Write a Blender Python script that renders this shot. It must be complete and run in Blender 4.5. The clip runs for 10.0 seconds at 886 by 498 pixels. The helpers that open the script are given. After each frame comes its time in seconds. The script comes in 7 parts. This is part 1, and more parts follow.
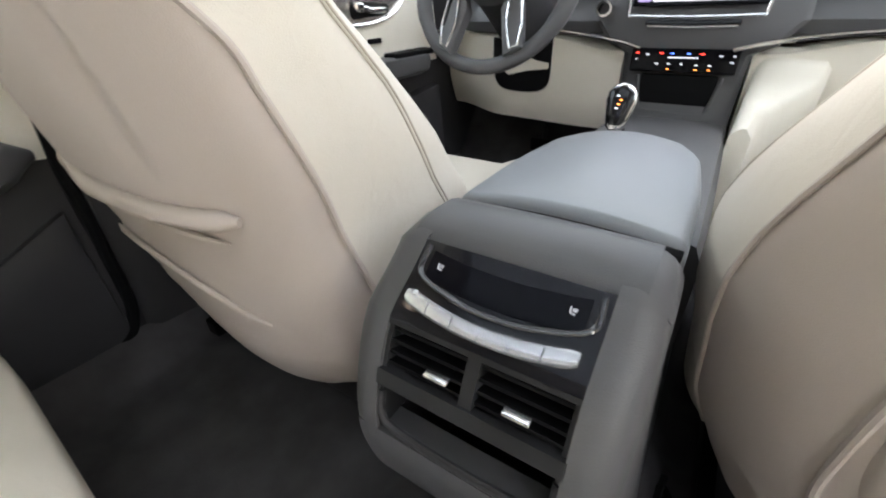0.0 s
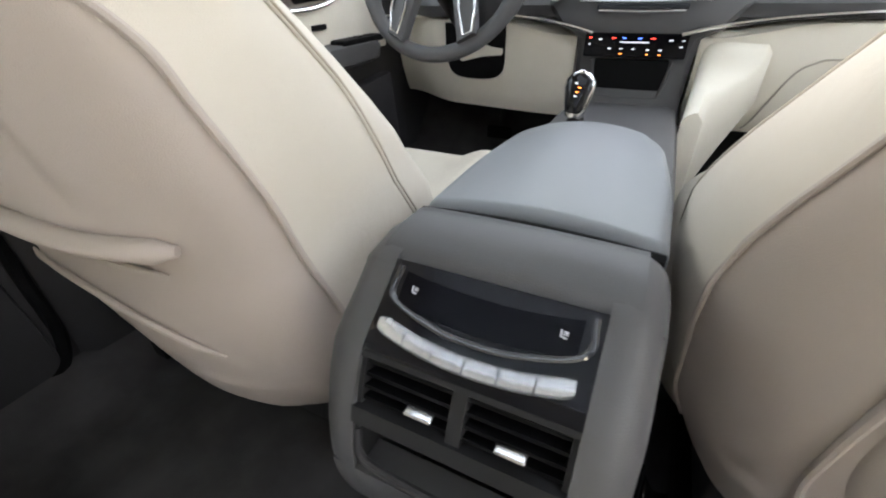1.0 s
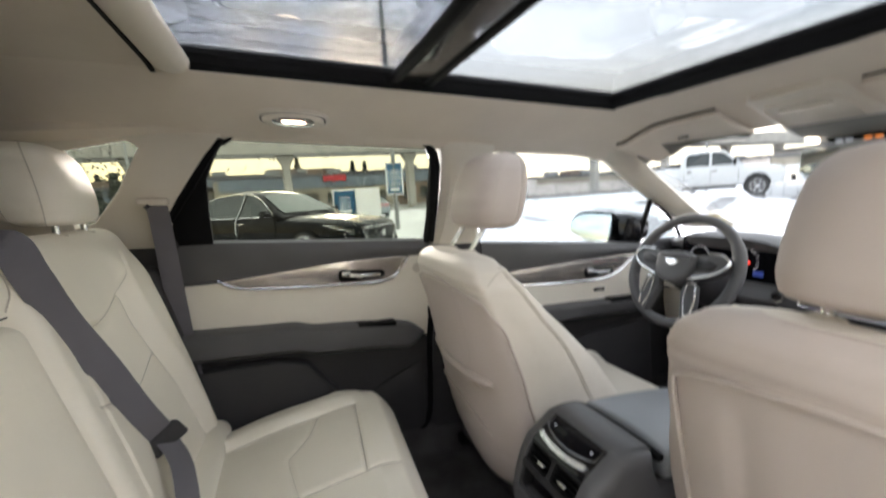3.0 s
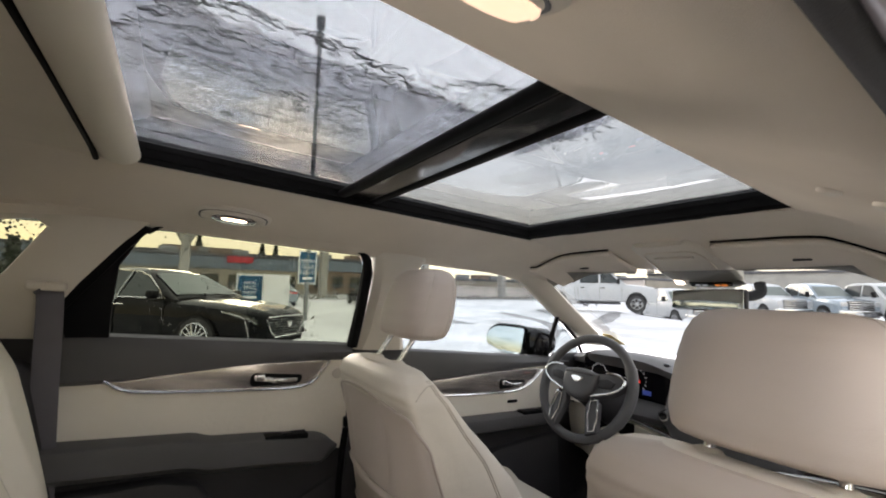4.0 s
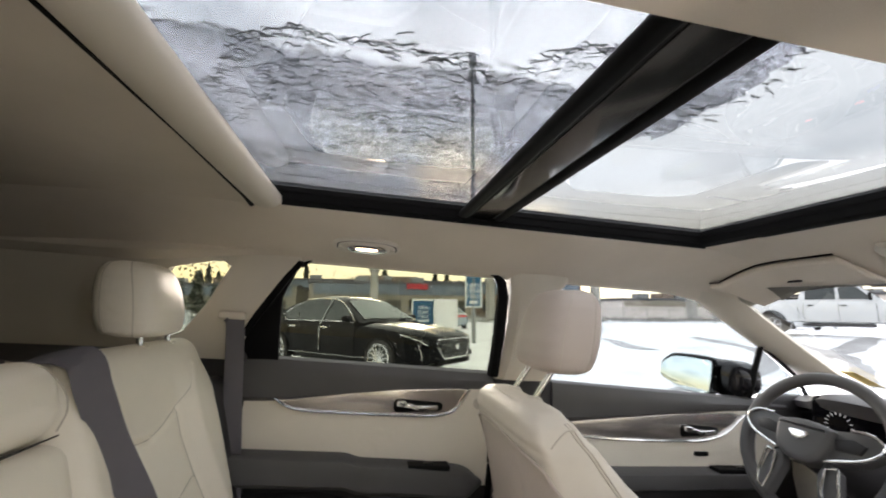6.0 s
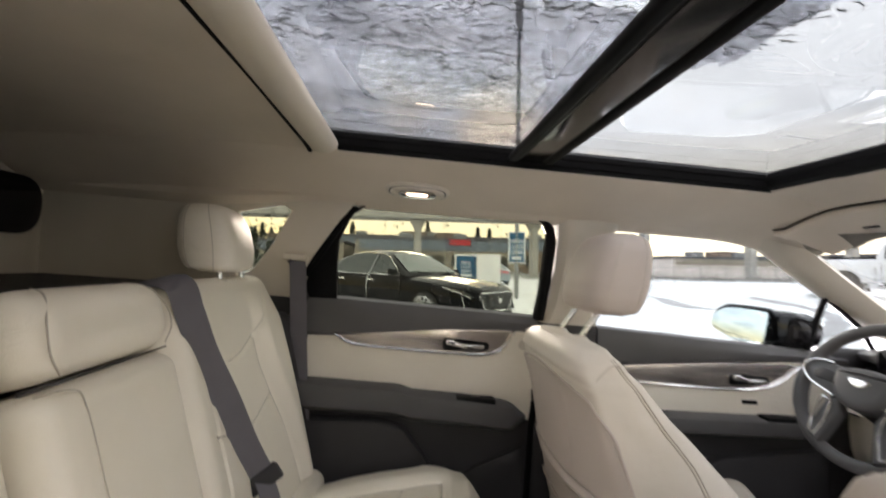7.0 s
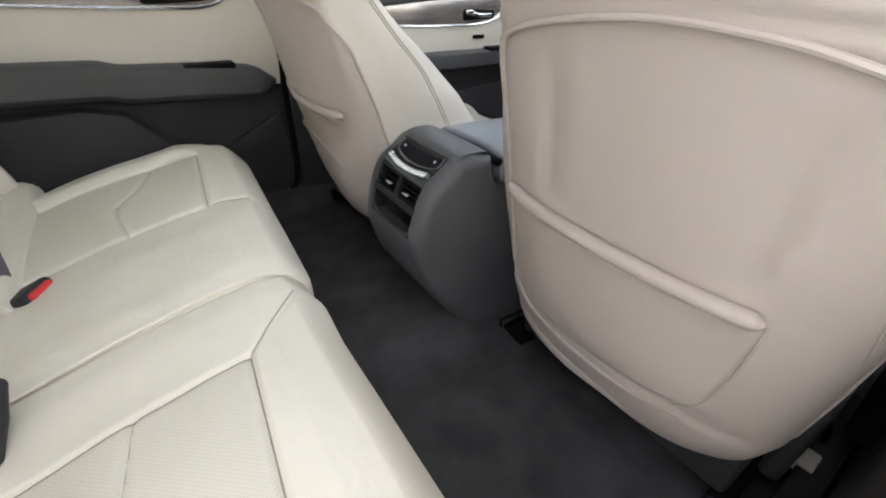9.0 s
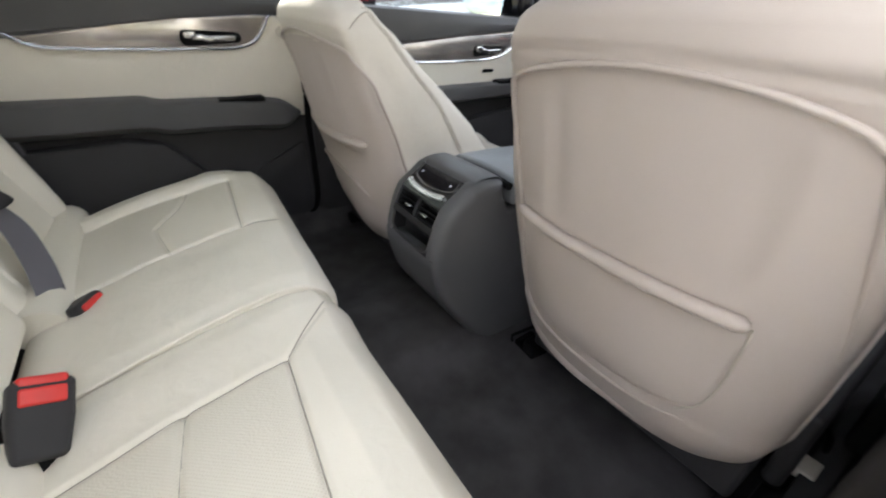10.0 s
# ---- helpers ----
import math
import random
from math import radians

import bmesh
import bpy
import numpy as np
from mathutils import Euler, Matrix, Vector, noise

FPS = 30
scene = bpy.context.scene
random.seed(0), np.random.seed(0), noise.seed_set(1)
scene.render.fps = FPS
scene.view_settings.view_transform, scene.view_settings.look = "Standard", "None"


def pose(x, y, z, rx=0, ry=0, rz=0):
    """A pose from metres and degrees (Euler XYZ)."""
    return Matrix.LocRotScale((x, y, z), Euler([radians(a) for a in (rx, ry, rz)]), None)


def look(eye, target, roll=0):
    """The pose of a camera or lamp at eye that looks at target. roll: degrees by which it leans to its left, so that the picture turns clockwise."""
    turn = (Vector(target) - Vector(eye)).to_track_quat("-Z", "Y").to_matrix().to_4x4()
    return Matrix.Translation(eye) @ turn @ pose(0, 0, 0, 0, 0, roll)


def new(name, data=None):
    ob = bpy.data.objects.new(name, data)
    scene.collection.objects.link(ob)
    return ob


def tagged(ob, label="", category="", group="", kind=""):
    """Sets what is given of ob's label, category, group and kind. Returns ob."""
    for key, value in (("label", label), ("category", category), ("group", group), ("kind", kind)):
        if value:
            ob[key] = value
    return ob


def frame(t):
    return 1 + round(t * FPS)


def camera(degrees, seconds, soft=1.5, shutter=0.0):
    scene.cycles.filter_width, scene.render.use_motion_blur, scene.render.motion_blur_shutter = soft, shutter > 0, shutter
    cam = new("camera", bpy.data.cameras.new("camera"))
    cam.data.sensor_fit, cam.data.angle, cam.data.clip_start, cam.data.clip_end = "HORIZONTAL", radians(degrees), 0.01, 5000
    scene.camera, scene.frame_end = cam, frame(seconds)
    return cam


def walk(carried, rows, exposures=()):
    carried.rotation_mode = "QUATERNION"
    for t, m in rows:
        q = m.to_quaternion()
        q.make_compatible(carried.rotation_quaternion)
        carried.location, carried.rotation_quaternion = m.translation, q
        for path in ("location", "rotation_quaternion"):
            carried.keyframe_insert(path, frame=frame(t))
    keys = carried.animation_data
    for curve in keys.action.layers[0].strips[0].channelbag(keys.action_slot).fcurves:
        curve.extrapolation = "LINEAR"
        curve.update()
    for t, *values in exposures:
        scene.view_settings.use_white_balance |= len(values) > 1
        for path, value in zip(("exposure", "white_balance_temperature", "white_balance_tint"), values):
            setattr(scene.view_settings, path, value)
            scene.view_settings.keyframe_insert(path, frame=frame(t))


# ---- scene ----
cam = camera(94.5, 10.0, 1.9, 0.4)
PATH = [
    (0, (0.094, -0.202, 0.552), (-0.858, 1.219, -0.483), -2.1),
    (0.5, (0.052, -0.186, 0.557), (-0.737, 1.261, -0.576), -2.6),
    (1, (0.067, -0.175, 0.557), (-0.698, 1.311, -0.542), -2.0),
    (1.5, (0.258, -0.25, 0.619), (-0.87, 1.176, -0.215), -0.5),
    (2, (0.48, -0.32, 0.701), (-1.047, 0.806, 0.068), 1.9),
    (2.5, (0.535, -0.368, 0.76), (-1.22, 0.457, 0.273), -2.5),
    (3, (0.579, -0.471, 0.814), (-1.272, 0.252, 0.596), -0.5),
    (3.2, (0.579, -0.493, 0.822), (-1.227, 0.365, 0.836), 2.7),
    (4.5, (0.611, -0.551, 0.861), (-1.041, 0.542, 1.137), 4.2),
    (5, (0.6, -0.509, 0.854), (-1.169, 0.404, 1.046), 3.4),
    (5.5, (0.563, -0.439, 0.864), (-1.34, 0.136, 1.089), 5.0),
    (5.7, (0.549, -0.422, 0.867), (-1.377, 0.035, 1.158), 4.5),
    (6.8, (0.553, -0.428, 0.843), (-1.436, -0.304, 1.015), 4.1),
    (7, (0.571, -0.439, 0.831), (-1.421, -0.284, 0.918), 4.5),
    (7.5, (0.641, -0.463, 0.802), (-1.216, 0.23, 0.53), 2.6),
    (7.8, (0.685, -0.488, 0.744), (-1.011, 0.411, 0.183), 2.5),
    (8, (0.701, -0.479, 0.71), (-0.932, 0.491, 0.081), 3.7),
    (8.5, (0.657, -0.398, 0.651), (-0.744, 0.628, -0.342), 2.6),
    (9, (0.607, -0.369, 0.651), (-0.742, 0.605, -0.459), 2.0),
    (9.5, (0.601, -0.392, 0.658), (-0.845, 0.424, -0.458), 1.2),
    (10, (0.644, -0.413, 0.669), (-0.781, 0.565, -0.338), 1.4),
]
EXPOSURES = [
    (0.0, 3.23, 6320, 10), (1.0, 3.14, 6320, 10), (1.5, 2.86, 6270, 10), (2.0, 2.53, 6270, 11), (2.5, 2.52, 6170, 10), (3.0, 2.43, 6410, 12), (3.2, 2.15, 6510, 13), (4.5, 1.81, 6680, 14),
    (5.0, 1.85, 6680, 14), (5.7, 2.12, 6630, 13), (7.0, 2.22, 6780, 15), (7.5, 2.14, 6760, 16), (8.0, 2.13, 6320, 13), (8.5, 2.50, 6220, 12), (9.0, 2.69, 6170, 11), (9.5, 2.70, 6170, 11), (10.0, 2.60, 6170, 11),
]
walk(cam, [(t, look(eye, target, roll)) for t, eye, target, roll in PATH], EXPOSURES)

# ---- world, sun, exposure ----
SUN_UP, SUN_TURN = 11.0, 80.0
world = bpy.data.worlds.new("winter_sky")
scene.world = world
world.use_nodes = True
wn, wl = world.node_tree.nodes, world.node_tree.links
wn.clear()
w_out = wn.new("ShaderNodeOutputWorld")
w_bg = wn.new("ShaderNodeBackground")
w_sky = wn.new("ShaderNodeTexSky")
w_sky.sky_type = "NISHITA"
w_sky.sun_disc = False
w_sky.sun_elevation = radians(SUN_UP)
w_sky.sun_rotation = radians(-SUN_TURN)
w_sky.dust_density = 2.0
w_co = wn.new("ShaderNodeTexCoord")
w_map = wn.new("ShaderNodeMapping")
w_map.inputs["Scale"].default_value = (1.6, 2.4, 5.0)
w_noise = wn.new("ShaderNodeTexNoise")
w_noise.inputs["Scale"].default_value = 1.7
w_noise.inputs["Detail"].default_value = 4.0
w_ramp = wn.new("ShaderNodeValToRGB")
w_ramp.color_ramp.elements[0].color = (0.5, 0.5, 0.5, 1)
w_ramp.color_ramp.elements[0].position, w_ramp.color_ramp.elements[1].position = 0.29, 0.50
w_mix = wn.new("ShaderNodeMix")
w_mix.data_type = "RGBA"
# the overcast is warm and yellow near the horizon
w_sep = wn.new("ShaderNodeSeparateXYZ")
w_low = wn.new("ShaderNodeValToRGB")
w_low.color_ramp.elements[0].position, w_low.color_ramp.elements[0].color = 0.50, (1.0, 0.82, 0.54, 1)
w_low.color_ramp.elements[1].position, w_low.color_ramp.elements[1].color = 0.66, (0.95, 0.96, 1.0, 1)
mid_stop = w_low.color_ramp.elements.new(0.57)
mid_stop.color = (1.0, 0.90, 0.72, 1)
w_half = wn.new("ShaderNodeMath")
w_half.operation = "MULTIPLY_ADD"
w_half.inputs[1].default_value, w_half.inputs[2].default_value = 0.5, 0.5
w_gain = wn.new("ShaderNodeVectorMath")
w_gain.operation = "SCALE"
w_gain.inputs["Scale"].default_value = 8.0
wl.new(w_co.outputs["Generated"], w_sep.inputs["Vector"])
wl.new(w_sep.outputs["Z"], w_half.inputs[0])
wl.new(w_half.outputs["Value"], w_low.inputs["Fac"])
wl.new(w_low.outputs["Color"], w_gain.inputs[0])
wl.new(w_gain.outputs["Vector"], w_mix.inputs[7])
wl.new(w_co.outputs["Generated"], w_map.inputs["Vector"])
wl.new(w_map.outputs["Vector"], w_noise.inputs["Vector"])
wl.new(w_noise.outputs["Fac"], w_ramp.inputs["Fac"])
wl.new(w_ramp.outputs["Color"], w_mix.inputs[0])
wl.new(w_sky.outputs["Color"], w_mix.inputs[6])
wl.new(w_mix.outputs[2], w_bg.inputs["Color"])
wl.new(w_bg.outputs["Background"], w_out.inputs["Surface"])
w_bg.inputs["Strength"].default_value = 0.19
# small fill lamp added outside the open rear door to brighten the bench
bench_fill = new("open_door_daylight", bpy.data.lights.new("open_door_daylight", "AREA"))
bench_fill.data.shape, bench_fill.data.size, bench_fill.data.size_y = "RECTANGLE", 0.10, 0.22
bench_fill.data.energy, bench_fill.data.color = 0.18, (1.0, 0.96, 0.90)
bench_fill.matrix_world = look((0.80, -0.10, 0.90), (0.0, -0.70, 0.22))
sun = new("sun", bpy.data.lights.new("sun", "SUN"))
sun.data.energy, sun.data.angle, sun.data.color = 0.6, radians(14), (1.0, 0.9, 0.78)
sun.matrix_world = look((0, 0, 30), (40 * math.sin(radians(SUN_TURN)), -40 * math.cos(radians(SUN_TURN)) * 0.4, 22))

# ---- materials ----


def mat(name, color, rough=0.5, metal=0.0, vary=0.12, scale=8.0, bump=0.0, bump_scale=400.0, coat=0.0, color2=None, voronoi=False, spec=0.5, wrinkle=0.0):
    """A surface with broad stains and fine grain."""
    m = bpy.data.materials.new(name)
    m.use_nodes = True
    n, l = m.node_tree.nodes, m.node_tree.links
    b = n["Principled BSDF"]
    b.inputs["Roughness"].default_value = rough
    b.inputs["Metallic"].default_value = metal
    b.inputs["Coat Weight"].default_value = coat
    b.inputs["Specular IOR Level"].default_value = spec
    co = n.new("ShaderNodeTexCoord")
    big = n.new("ShaderNodeTexNoise")
    big.inputs["Scale"].default_value = scale
    big.inputs["Detail"].default_value = 5.0
    l.new(co.outputs["Object"], big.inputs["Vector"])
    ramp = n.new("ShaderNodeValToRGB")
    dark = tuple(c * (1 - vary) for c in color)
    light = color2 or tuple(min(1, c * (1 + vary * 0.6)) for c in color)
    ramp.color_ramp.elements[0].color, ramp.color_ramp.elements[1].color = (*dark, 1), (*light, 1)
    ramp.color_ramp.elements[0].position, ramp.color_ramp.elements[1].position = 0.3, 0.7
    l.new(big.outputs["Fac"], ramp.inputs["Fac"])
    l.new(ramp.outputs["Color"], b.inputs["Base Color"])
    rr = n.new("ShaderNodeMapRange")
    rr.inputs["To Min"].default_value, rr.inputs["To Max"].default_value = max(0.02, rough - 0.06), min(1, rough + 0.06)
    l.new(big.outputs["Fac"], rr.inputs["Value"])
    l.new(rr.outputs["Result"], b.inputs["Roughness"])
    if bump:
        fine = n.new("ShaderNodeTexVoronoi" if voronoi else "ShaderNodeTexNoise")
        fine.inputs["Scale"].default_value = bump_scale
        l.new(co.outputs["Object"], fine.inputs["Vector"])
        bp = n.new("ShaderNodeBump")
        bp.inputs["Strength"].default_value = bump
        bp.inputs["Distance"].default_value = 0.001
        l.new(fine.outputs["Distance" if voronoi else "Fac"], bp.inputs["Height"])
        l.new(bp.outputs["Normal"], b.inputs["Normal"])
        if wrinkle:
            soft = n.new("ShaderNodeTexNoise")
            soft.inputs["Scale"].default_value, soft.inputs["Detail"].default_value, soft.inputs["Distortion"].default_value = 26.0, 3.0, 1.6
            l.new(co.outputs["Object"], soft.inputs["Vector"])
            wb = n.new("ShaderNodeBump")
            wb.inputs["Strength"].default_value, wb.inputs["Distance"].default_value = wrinkle, 0.004
            l.new(soft.outputs["Fac"], wb.inputs["Height"])
            l.new(wb.outputs["Normal"], bp.inputs["Normal"])
    return m


def glow(name, color, strength):
    m = mat(name, color, 0.4)
    b = m.node_tree.nodes["Principled BSDF"]
    b.inputs["Emission Color"].default_value = (*color, 1)
    b.inputs["Emission Strength"].default_value = strength
    return m


def pane_material(name, color, gloss=0.08):
    """Thin clear glass: light passes straight, with a Fresnel gloss on top."""
    m = bpy.data.materials.new(name)
    m.use_nodes = True
    n, l = m.node_tree.nodes, m.node_tree.links
    n.clear()
    o = n.new("ShaderNodeOutputMaterial")
    t = n.new("ShaderNodeBsdfTransparent")
    t.inputs["Color"].default_value = (*color, 1)
    g = n.new("ShaderNodeBsdfGlossy")
    g.inputs["Roughness"].default_value = 0.01
    w = n.new("ShaderNodeLayerWeight")
    w.inputs["Blend"].default_value = 0.5
    f5 = n.new("ShaderNodeMath")
    f5.operation = "POWER"
    f5.inputs[1].default_value = 4.0
    l.new(w.outputs["Facing"], f5.inputs[0])
    f = n.new("ShaderNodeMapRange")
    f.inputs["To Min"].default_value, f.inputs["To Max"].default_value = gloss * 0.4, 0.75
    l.new(f5.outputs["Value"], f.inputs["Value"])
    x = n.new("ShaderNodeMixShader")
    l.new(f.outputs["Result"], x.inputs[0])
    l.new(t.outputs["BSDF"], x.inputs[1])
    l.new(g.outputs["BSDF"], x.inputs[2])
    l.new(x.outputs["Shader"], o.inputs["Surface"])
    return m


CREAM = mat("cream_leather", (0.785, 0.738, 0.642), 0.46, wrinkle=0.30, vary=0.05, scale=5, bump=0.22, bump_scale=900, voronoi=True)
CREAM_PERF = mat("perforated_cream_leather", (0.735, 0.690, 0.60), 0.5, vary=0.05, scale=5, bump=0.4, bump_scale=330, voronoi=True)
# the same cream leather, darkened: shade of the front seats' rear put into colour
CREAM_SHADED = mat("cream_vinyl", (0.455, 0.397, 0.354), 0.52, wrinkle=0.10, vary=0.05, scale=4, bump=0.2, bump_scale=1100, voronoi=True)


def perforate(m, pitch):
    """Rows of needle holes through the leather."""
    n, l = m.node_tree.nodes, m.node_tree.links
    b = n["Principled BSDF"]
    old = b.inputs["Base Color"].links[0].from_socket
    co = n.new("ShaderNodeTexCoord")
    mp = n.new("ShaderNodeMapping")
    mp.inputs["Rotation"].default_value = (0, 0, radians(45))
    v = n.new("ShaderNodeTexVoronoi")
    v.voronoi_dimensions = "2D"
    v.inputs["Scale"].default_value, v.inputs["Randomness"].default_value = 1 / pitch, 0.0
    r = n.new("ShaderNodeValToRGB")
    r.color_ramp.elements[0].position, r.color_ramp.elements[1].position = 0.16, 0.30
    r.color_ramp.elements[0].color = (0.88, 0.86, 0.83, 1)
    x = n.new("ShaderNodeMix")
    x.data_type, x.blend_type = "RGBA", "MULTIPLY"
    x.inputs[0].default_value = 1.0
    l.new(co.outputs["Object"], mp.inputs["Vector"])
    l.new(mp.outputs["Vector"], v.inputs["Vector"])
    l.new(v.outputs["Distance"], r.inputs["Fac"])
    l.new(old, x.inputs[6])
    l.new(r.outputs["Color"], x.inputs[7])
    l.new(x.outputs[2], b.inputs["Base Color"])


perforate(CREAM_PERF, 0.0034)
# same leather again, half darkened for the shade on the front seats' sides
CREAM_HALF_SHADED = mat("cream_side_leather", (0.575, 0.528, 0.457), 0.5, wrinkle=0.20, vary=0.05, scale=5, bump=0.22, bump_scale=900, voronoi=True)
# darker copy of the seam thread, the bench grooves' shade put into its colour
SEAM_SHADED = mat("shaded_seam_thread", (0.36, 0.33, 0.28), 0.8, vary=0.1, scale=60)
SEAM = mat("seam_thread", (0.45, 0.41, 0.345), 0.7, vary=0.1, scale=60)
LINER = mat("headliner_cloth", (0.63, 0.565, 0.485), 0.92, vary=0.06, scale=6, bump=0.5, bump_scale=900)
PLASTIC_CREAM = mat("cream_plastic", (0.58, 0.535, 0.46), 0.55, vary=0.04, scale=6, bump=0.25, bump_scale=1000)
DARK = mat("dark_grey_plastic", (0.030, 0.029, 0.031), 0.55, vary=0.15, scale=9, bump=0.35, bump_scale=800, spec=0.3)
GREY = mat("grey_soft_vinyl", (0.080, 0.079, 0.082), 0.45, vary=0.1, scale=7, bump=0.12, bump_scale=900, voronoi=True, spec=0.35)
ARMREST = mat("grey_armrest_leather", (0.175, 0.186, 0.200), 0.36, vary=0.08, scale=6, bump=0.16, bump_scale=800, voronoi=True)
CARPET = mat("charcoal_carpet", (0.063, 0.060, 0.063), 0.95, vary=0.35, scale=11, bump=1.0, bump_scale=700, spec=0.1)
BELT = mat("grey_belt_webbing", (0.11, 0.105, 0.12), 0.7, vary=0.1, scale=20, bump=0.6, bump_scale=600)
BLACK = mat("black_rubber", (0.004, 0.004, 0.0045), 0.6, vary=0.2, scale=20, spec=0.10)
GLOSS_BAR = mat("glossy_grey_bar", (0.02, 0.02, 0.021), 0.14, vary=0.1, scale=8, spec=0.9)
VENT = mat("vent_plastic", (0.016, 0.016, 0.017), 0.5, vary=0.15, scale=20, spec=0.25)
GLOSS_BLACK = mat("piano_black", (0.006, 0.006, 0.007), 0.08, vary=0.1, scale=20, coat=0.0, spec=0.28)
SCREEN_BLACK = mat("display_black", (0.003, 0.003, 0.004), 0.05, vary=0.05, scale=20, spec=0.10)
CHROME = mat("satin_chrome", (0.78, 0.78, 0.78), 0.16, 1.0, vary=0.04, scale=30)
WOOD = mat("brushed_bronze_trim", (0.46, 0.425, 0.40), 0.24, 0.9, vary=0.10, scale=5)
SILVER_BUTTON = mat("silver_button", (0.62, 0.63, 0.64), 0.25, 0.8, vary=0.05, scale=40)
RED = mat("red_button", (0.62, 0.03, 0.025), 0.4, vary=0.08, scale=60)
GLASS_CLEAR = pane_material("clear_glass", (0.525, 0.55, 0.555))
GLASS_SCREEN = pane_material("windscreen_glass", (0.365, 0.385, 0.39))
GLASS_TINT = pane_material("tinted_glass", (0.41, 0.425, 0.375), 0.04)
GLASS_ROOF = pane_material("roof_glass", (0.38, 0.395, 0.40))
DIM_MIRROR = mat("dimmed_mirror", (0.50, 0.57, 0.575), 0.03, 1.0, vary=0.01)
MIRROR = mat("mirror", (0.55, 0.60, 0.61), 0.02, 1.0, vary=0.01)


def ice_material(edge_x, soft_x):
    """Half-melted ice: a grey crust with crackled edges, and clear water between its patches."""
    m = bpy.data.materials.new("melting_ice")
    m.use_nodes = True
    n, l = m.node_tree.nodes, m.node_tree.links
    n.clear()
    o = n.new("ShaderNodeOutputMaterial")
    co = n.new("ShaderNodeTexCoord")
    mp = n.new("ShaderNodeMapping")
    mp.inputs["Scale"].default_value = (2.7, 1.0, 1.0)
    mp.inputs["Rotation"].default_value = (0, 0, radians(10))
    l.new(co.outputs["Object"], mp.inputs["Vector"])

    def tex(scale, detail, rough, dist):
        t = n.new("ShaderNodeTexNoise")
        t.inputs["Scale"].default_value, t.inputs["Detail"].default_value = scale, detail
        t.inputs["Roughness"].default_value, t.inputs["Distortion"].default_value = rough, dist
        l.new(mp.outputs["Vector"], t.inputs["Vector"])
        return t.outputs["Fac"]
    coarse, mid, fine = tex(2.6, 7.0, 0.58, 0.6), tex(17.0, 5.0, 0.55, 1.3), tex(70.0, 3.0, 0.5, 0.4)

    def calc(op, a, b):
        k = n.new("ShaderNodeMath")
        k.operation = op
        for i, v in enumerate((a, b)):
            if isinstance(v, float):
                k.inputs[i].default_value = v
            else:
                l.new(v, k.inputs[i])
        return k.outputs["Value"]

    def ramp(v, stops):
        r = n.new("ShaderNodeValToRGB")
        while len(r.color_ramp.elements) < len(stops):
            r.color_ramp.elements.new(0.5)
        for e, (p, c) in zip(r.color_ramp.elements, stops):
            e.position, e.color = p, (c, c, c * 1.01, 1)
        l.new(v, r.inputs["Fac"])
        return r.outputs["Color"]

    def times(a, b):
        k = n.new("ShaderNodeMix")
        k.data_type, k.blend_type = "RGBA", "MULTIPLY"
        k.inputs[0].default_value = 1.0
        l.new(a, k.inputs[6])
        l.new(b, k.inputs[7])
        return k.outputs[2]
    xyz = n.new("ShaderNodeSeparateXYZ")
    l.new(co.outputs["Object"], xyz.inputs["Vector"])
    # thinner towards the side that has melted free
    slope = n.new("ShaderNodeMapRange")
    slope.inputs["From Min"].default_value, slope.inputs["From Max"].default_value = edge_x - soft_x, edge_x + soft_x
    slope.inputs["To Min"].default_value, slope.inputs["To Max"].default_value = 0.10, -0.30
    l.new(xyz.outputs["X"], slope.inputs["Value"])
    body = calc("ADD", calc("ADD", calc("MULTIPLY", coarse, 0.62), calc("MULTIPLY", mid, 0.38)), slope.outputs["Result"])
    cover = ramp(body, [(0.478, 0.0), (0.486, 1.0)])
    rim = ramp(body, [(0.468, 1.0), (0.480, 0.16), (0.494, 0.92), (1.0, 1.0)])
    # terraces of thinning ice, refraction's dark crisp step painted on each
    stair = calc("FRACT", calc("ADD", calc("MULTIPLY", mid, 8.0), calc("MULTIPLY", coarse, 3.0)), 0.0)
    edge = ramp(stair, [(0.0, 0.40), (0.10, 0.62), (0.24, 0.97), (0.55, 1.0), (0.92, 0.92), (1.0, 0.45)])
    smoke = ramp(calc("ADD", calc("MULTIPLY", coarse, 0.75), calc("MULTIPLY", mid, 0.25)), [(0.36, 1.0), (0.46, 0.96), (0.55, 0.82), (0.66, 0.62)])
    grain = ramp(fine, [(0.40, 0.80), (0.50, 1.0)])
    crust = times(times(edge, smoke), grain)
    keep = n.new("ShaderNodeMix")
    keep.data_type = "RGBA"
    l.new(cover, keep.inputs[0])
    l.new(rim, keep.inputs[6])
    l.new(times(crust, rim), keep.inputs[7])
    clear = n.new("ShaderNodeBsdfTransparent")
    l.new(keep.outputs[2], clear.inputs["Color"])
    l.new(clear.outputs["BSDF"], o.inputs["Surface"])
    return m


ICE = ice_material(0.165, 0.06)
ICE_EDGE = mat("ice_ridge", (0.30, 0.31, 0.32), 0.5, vary=0.3, scale=40)
ICE_FRONT = ice_material(0.34, 0.06)
SNOW = mat("trodden_snow", (0.68, 0.69, 0.71), 0.75, vary=0.28, scale=0.5, bump=1.0, bump_scale=9)

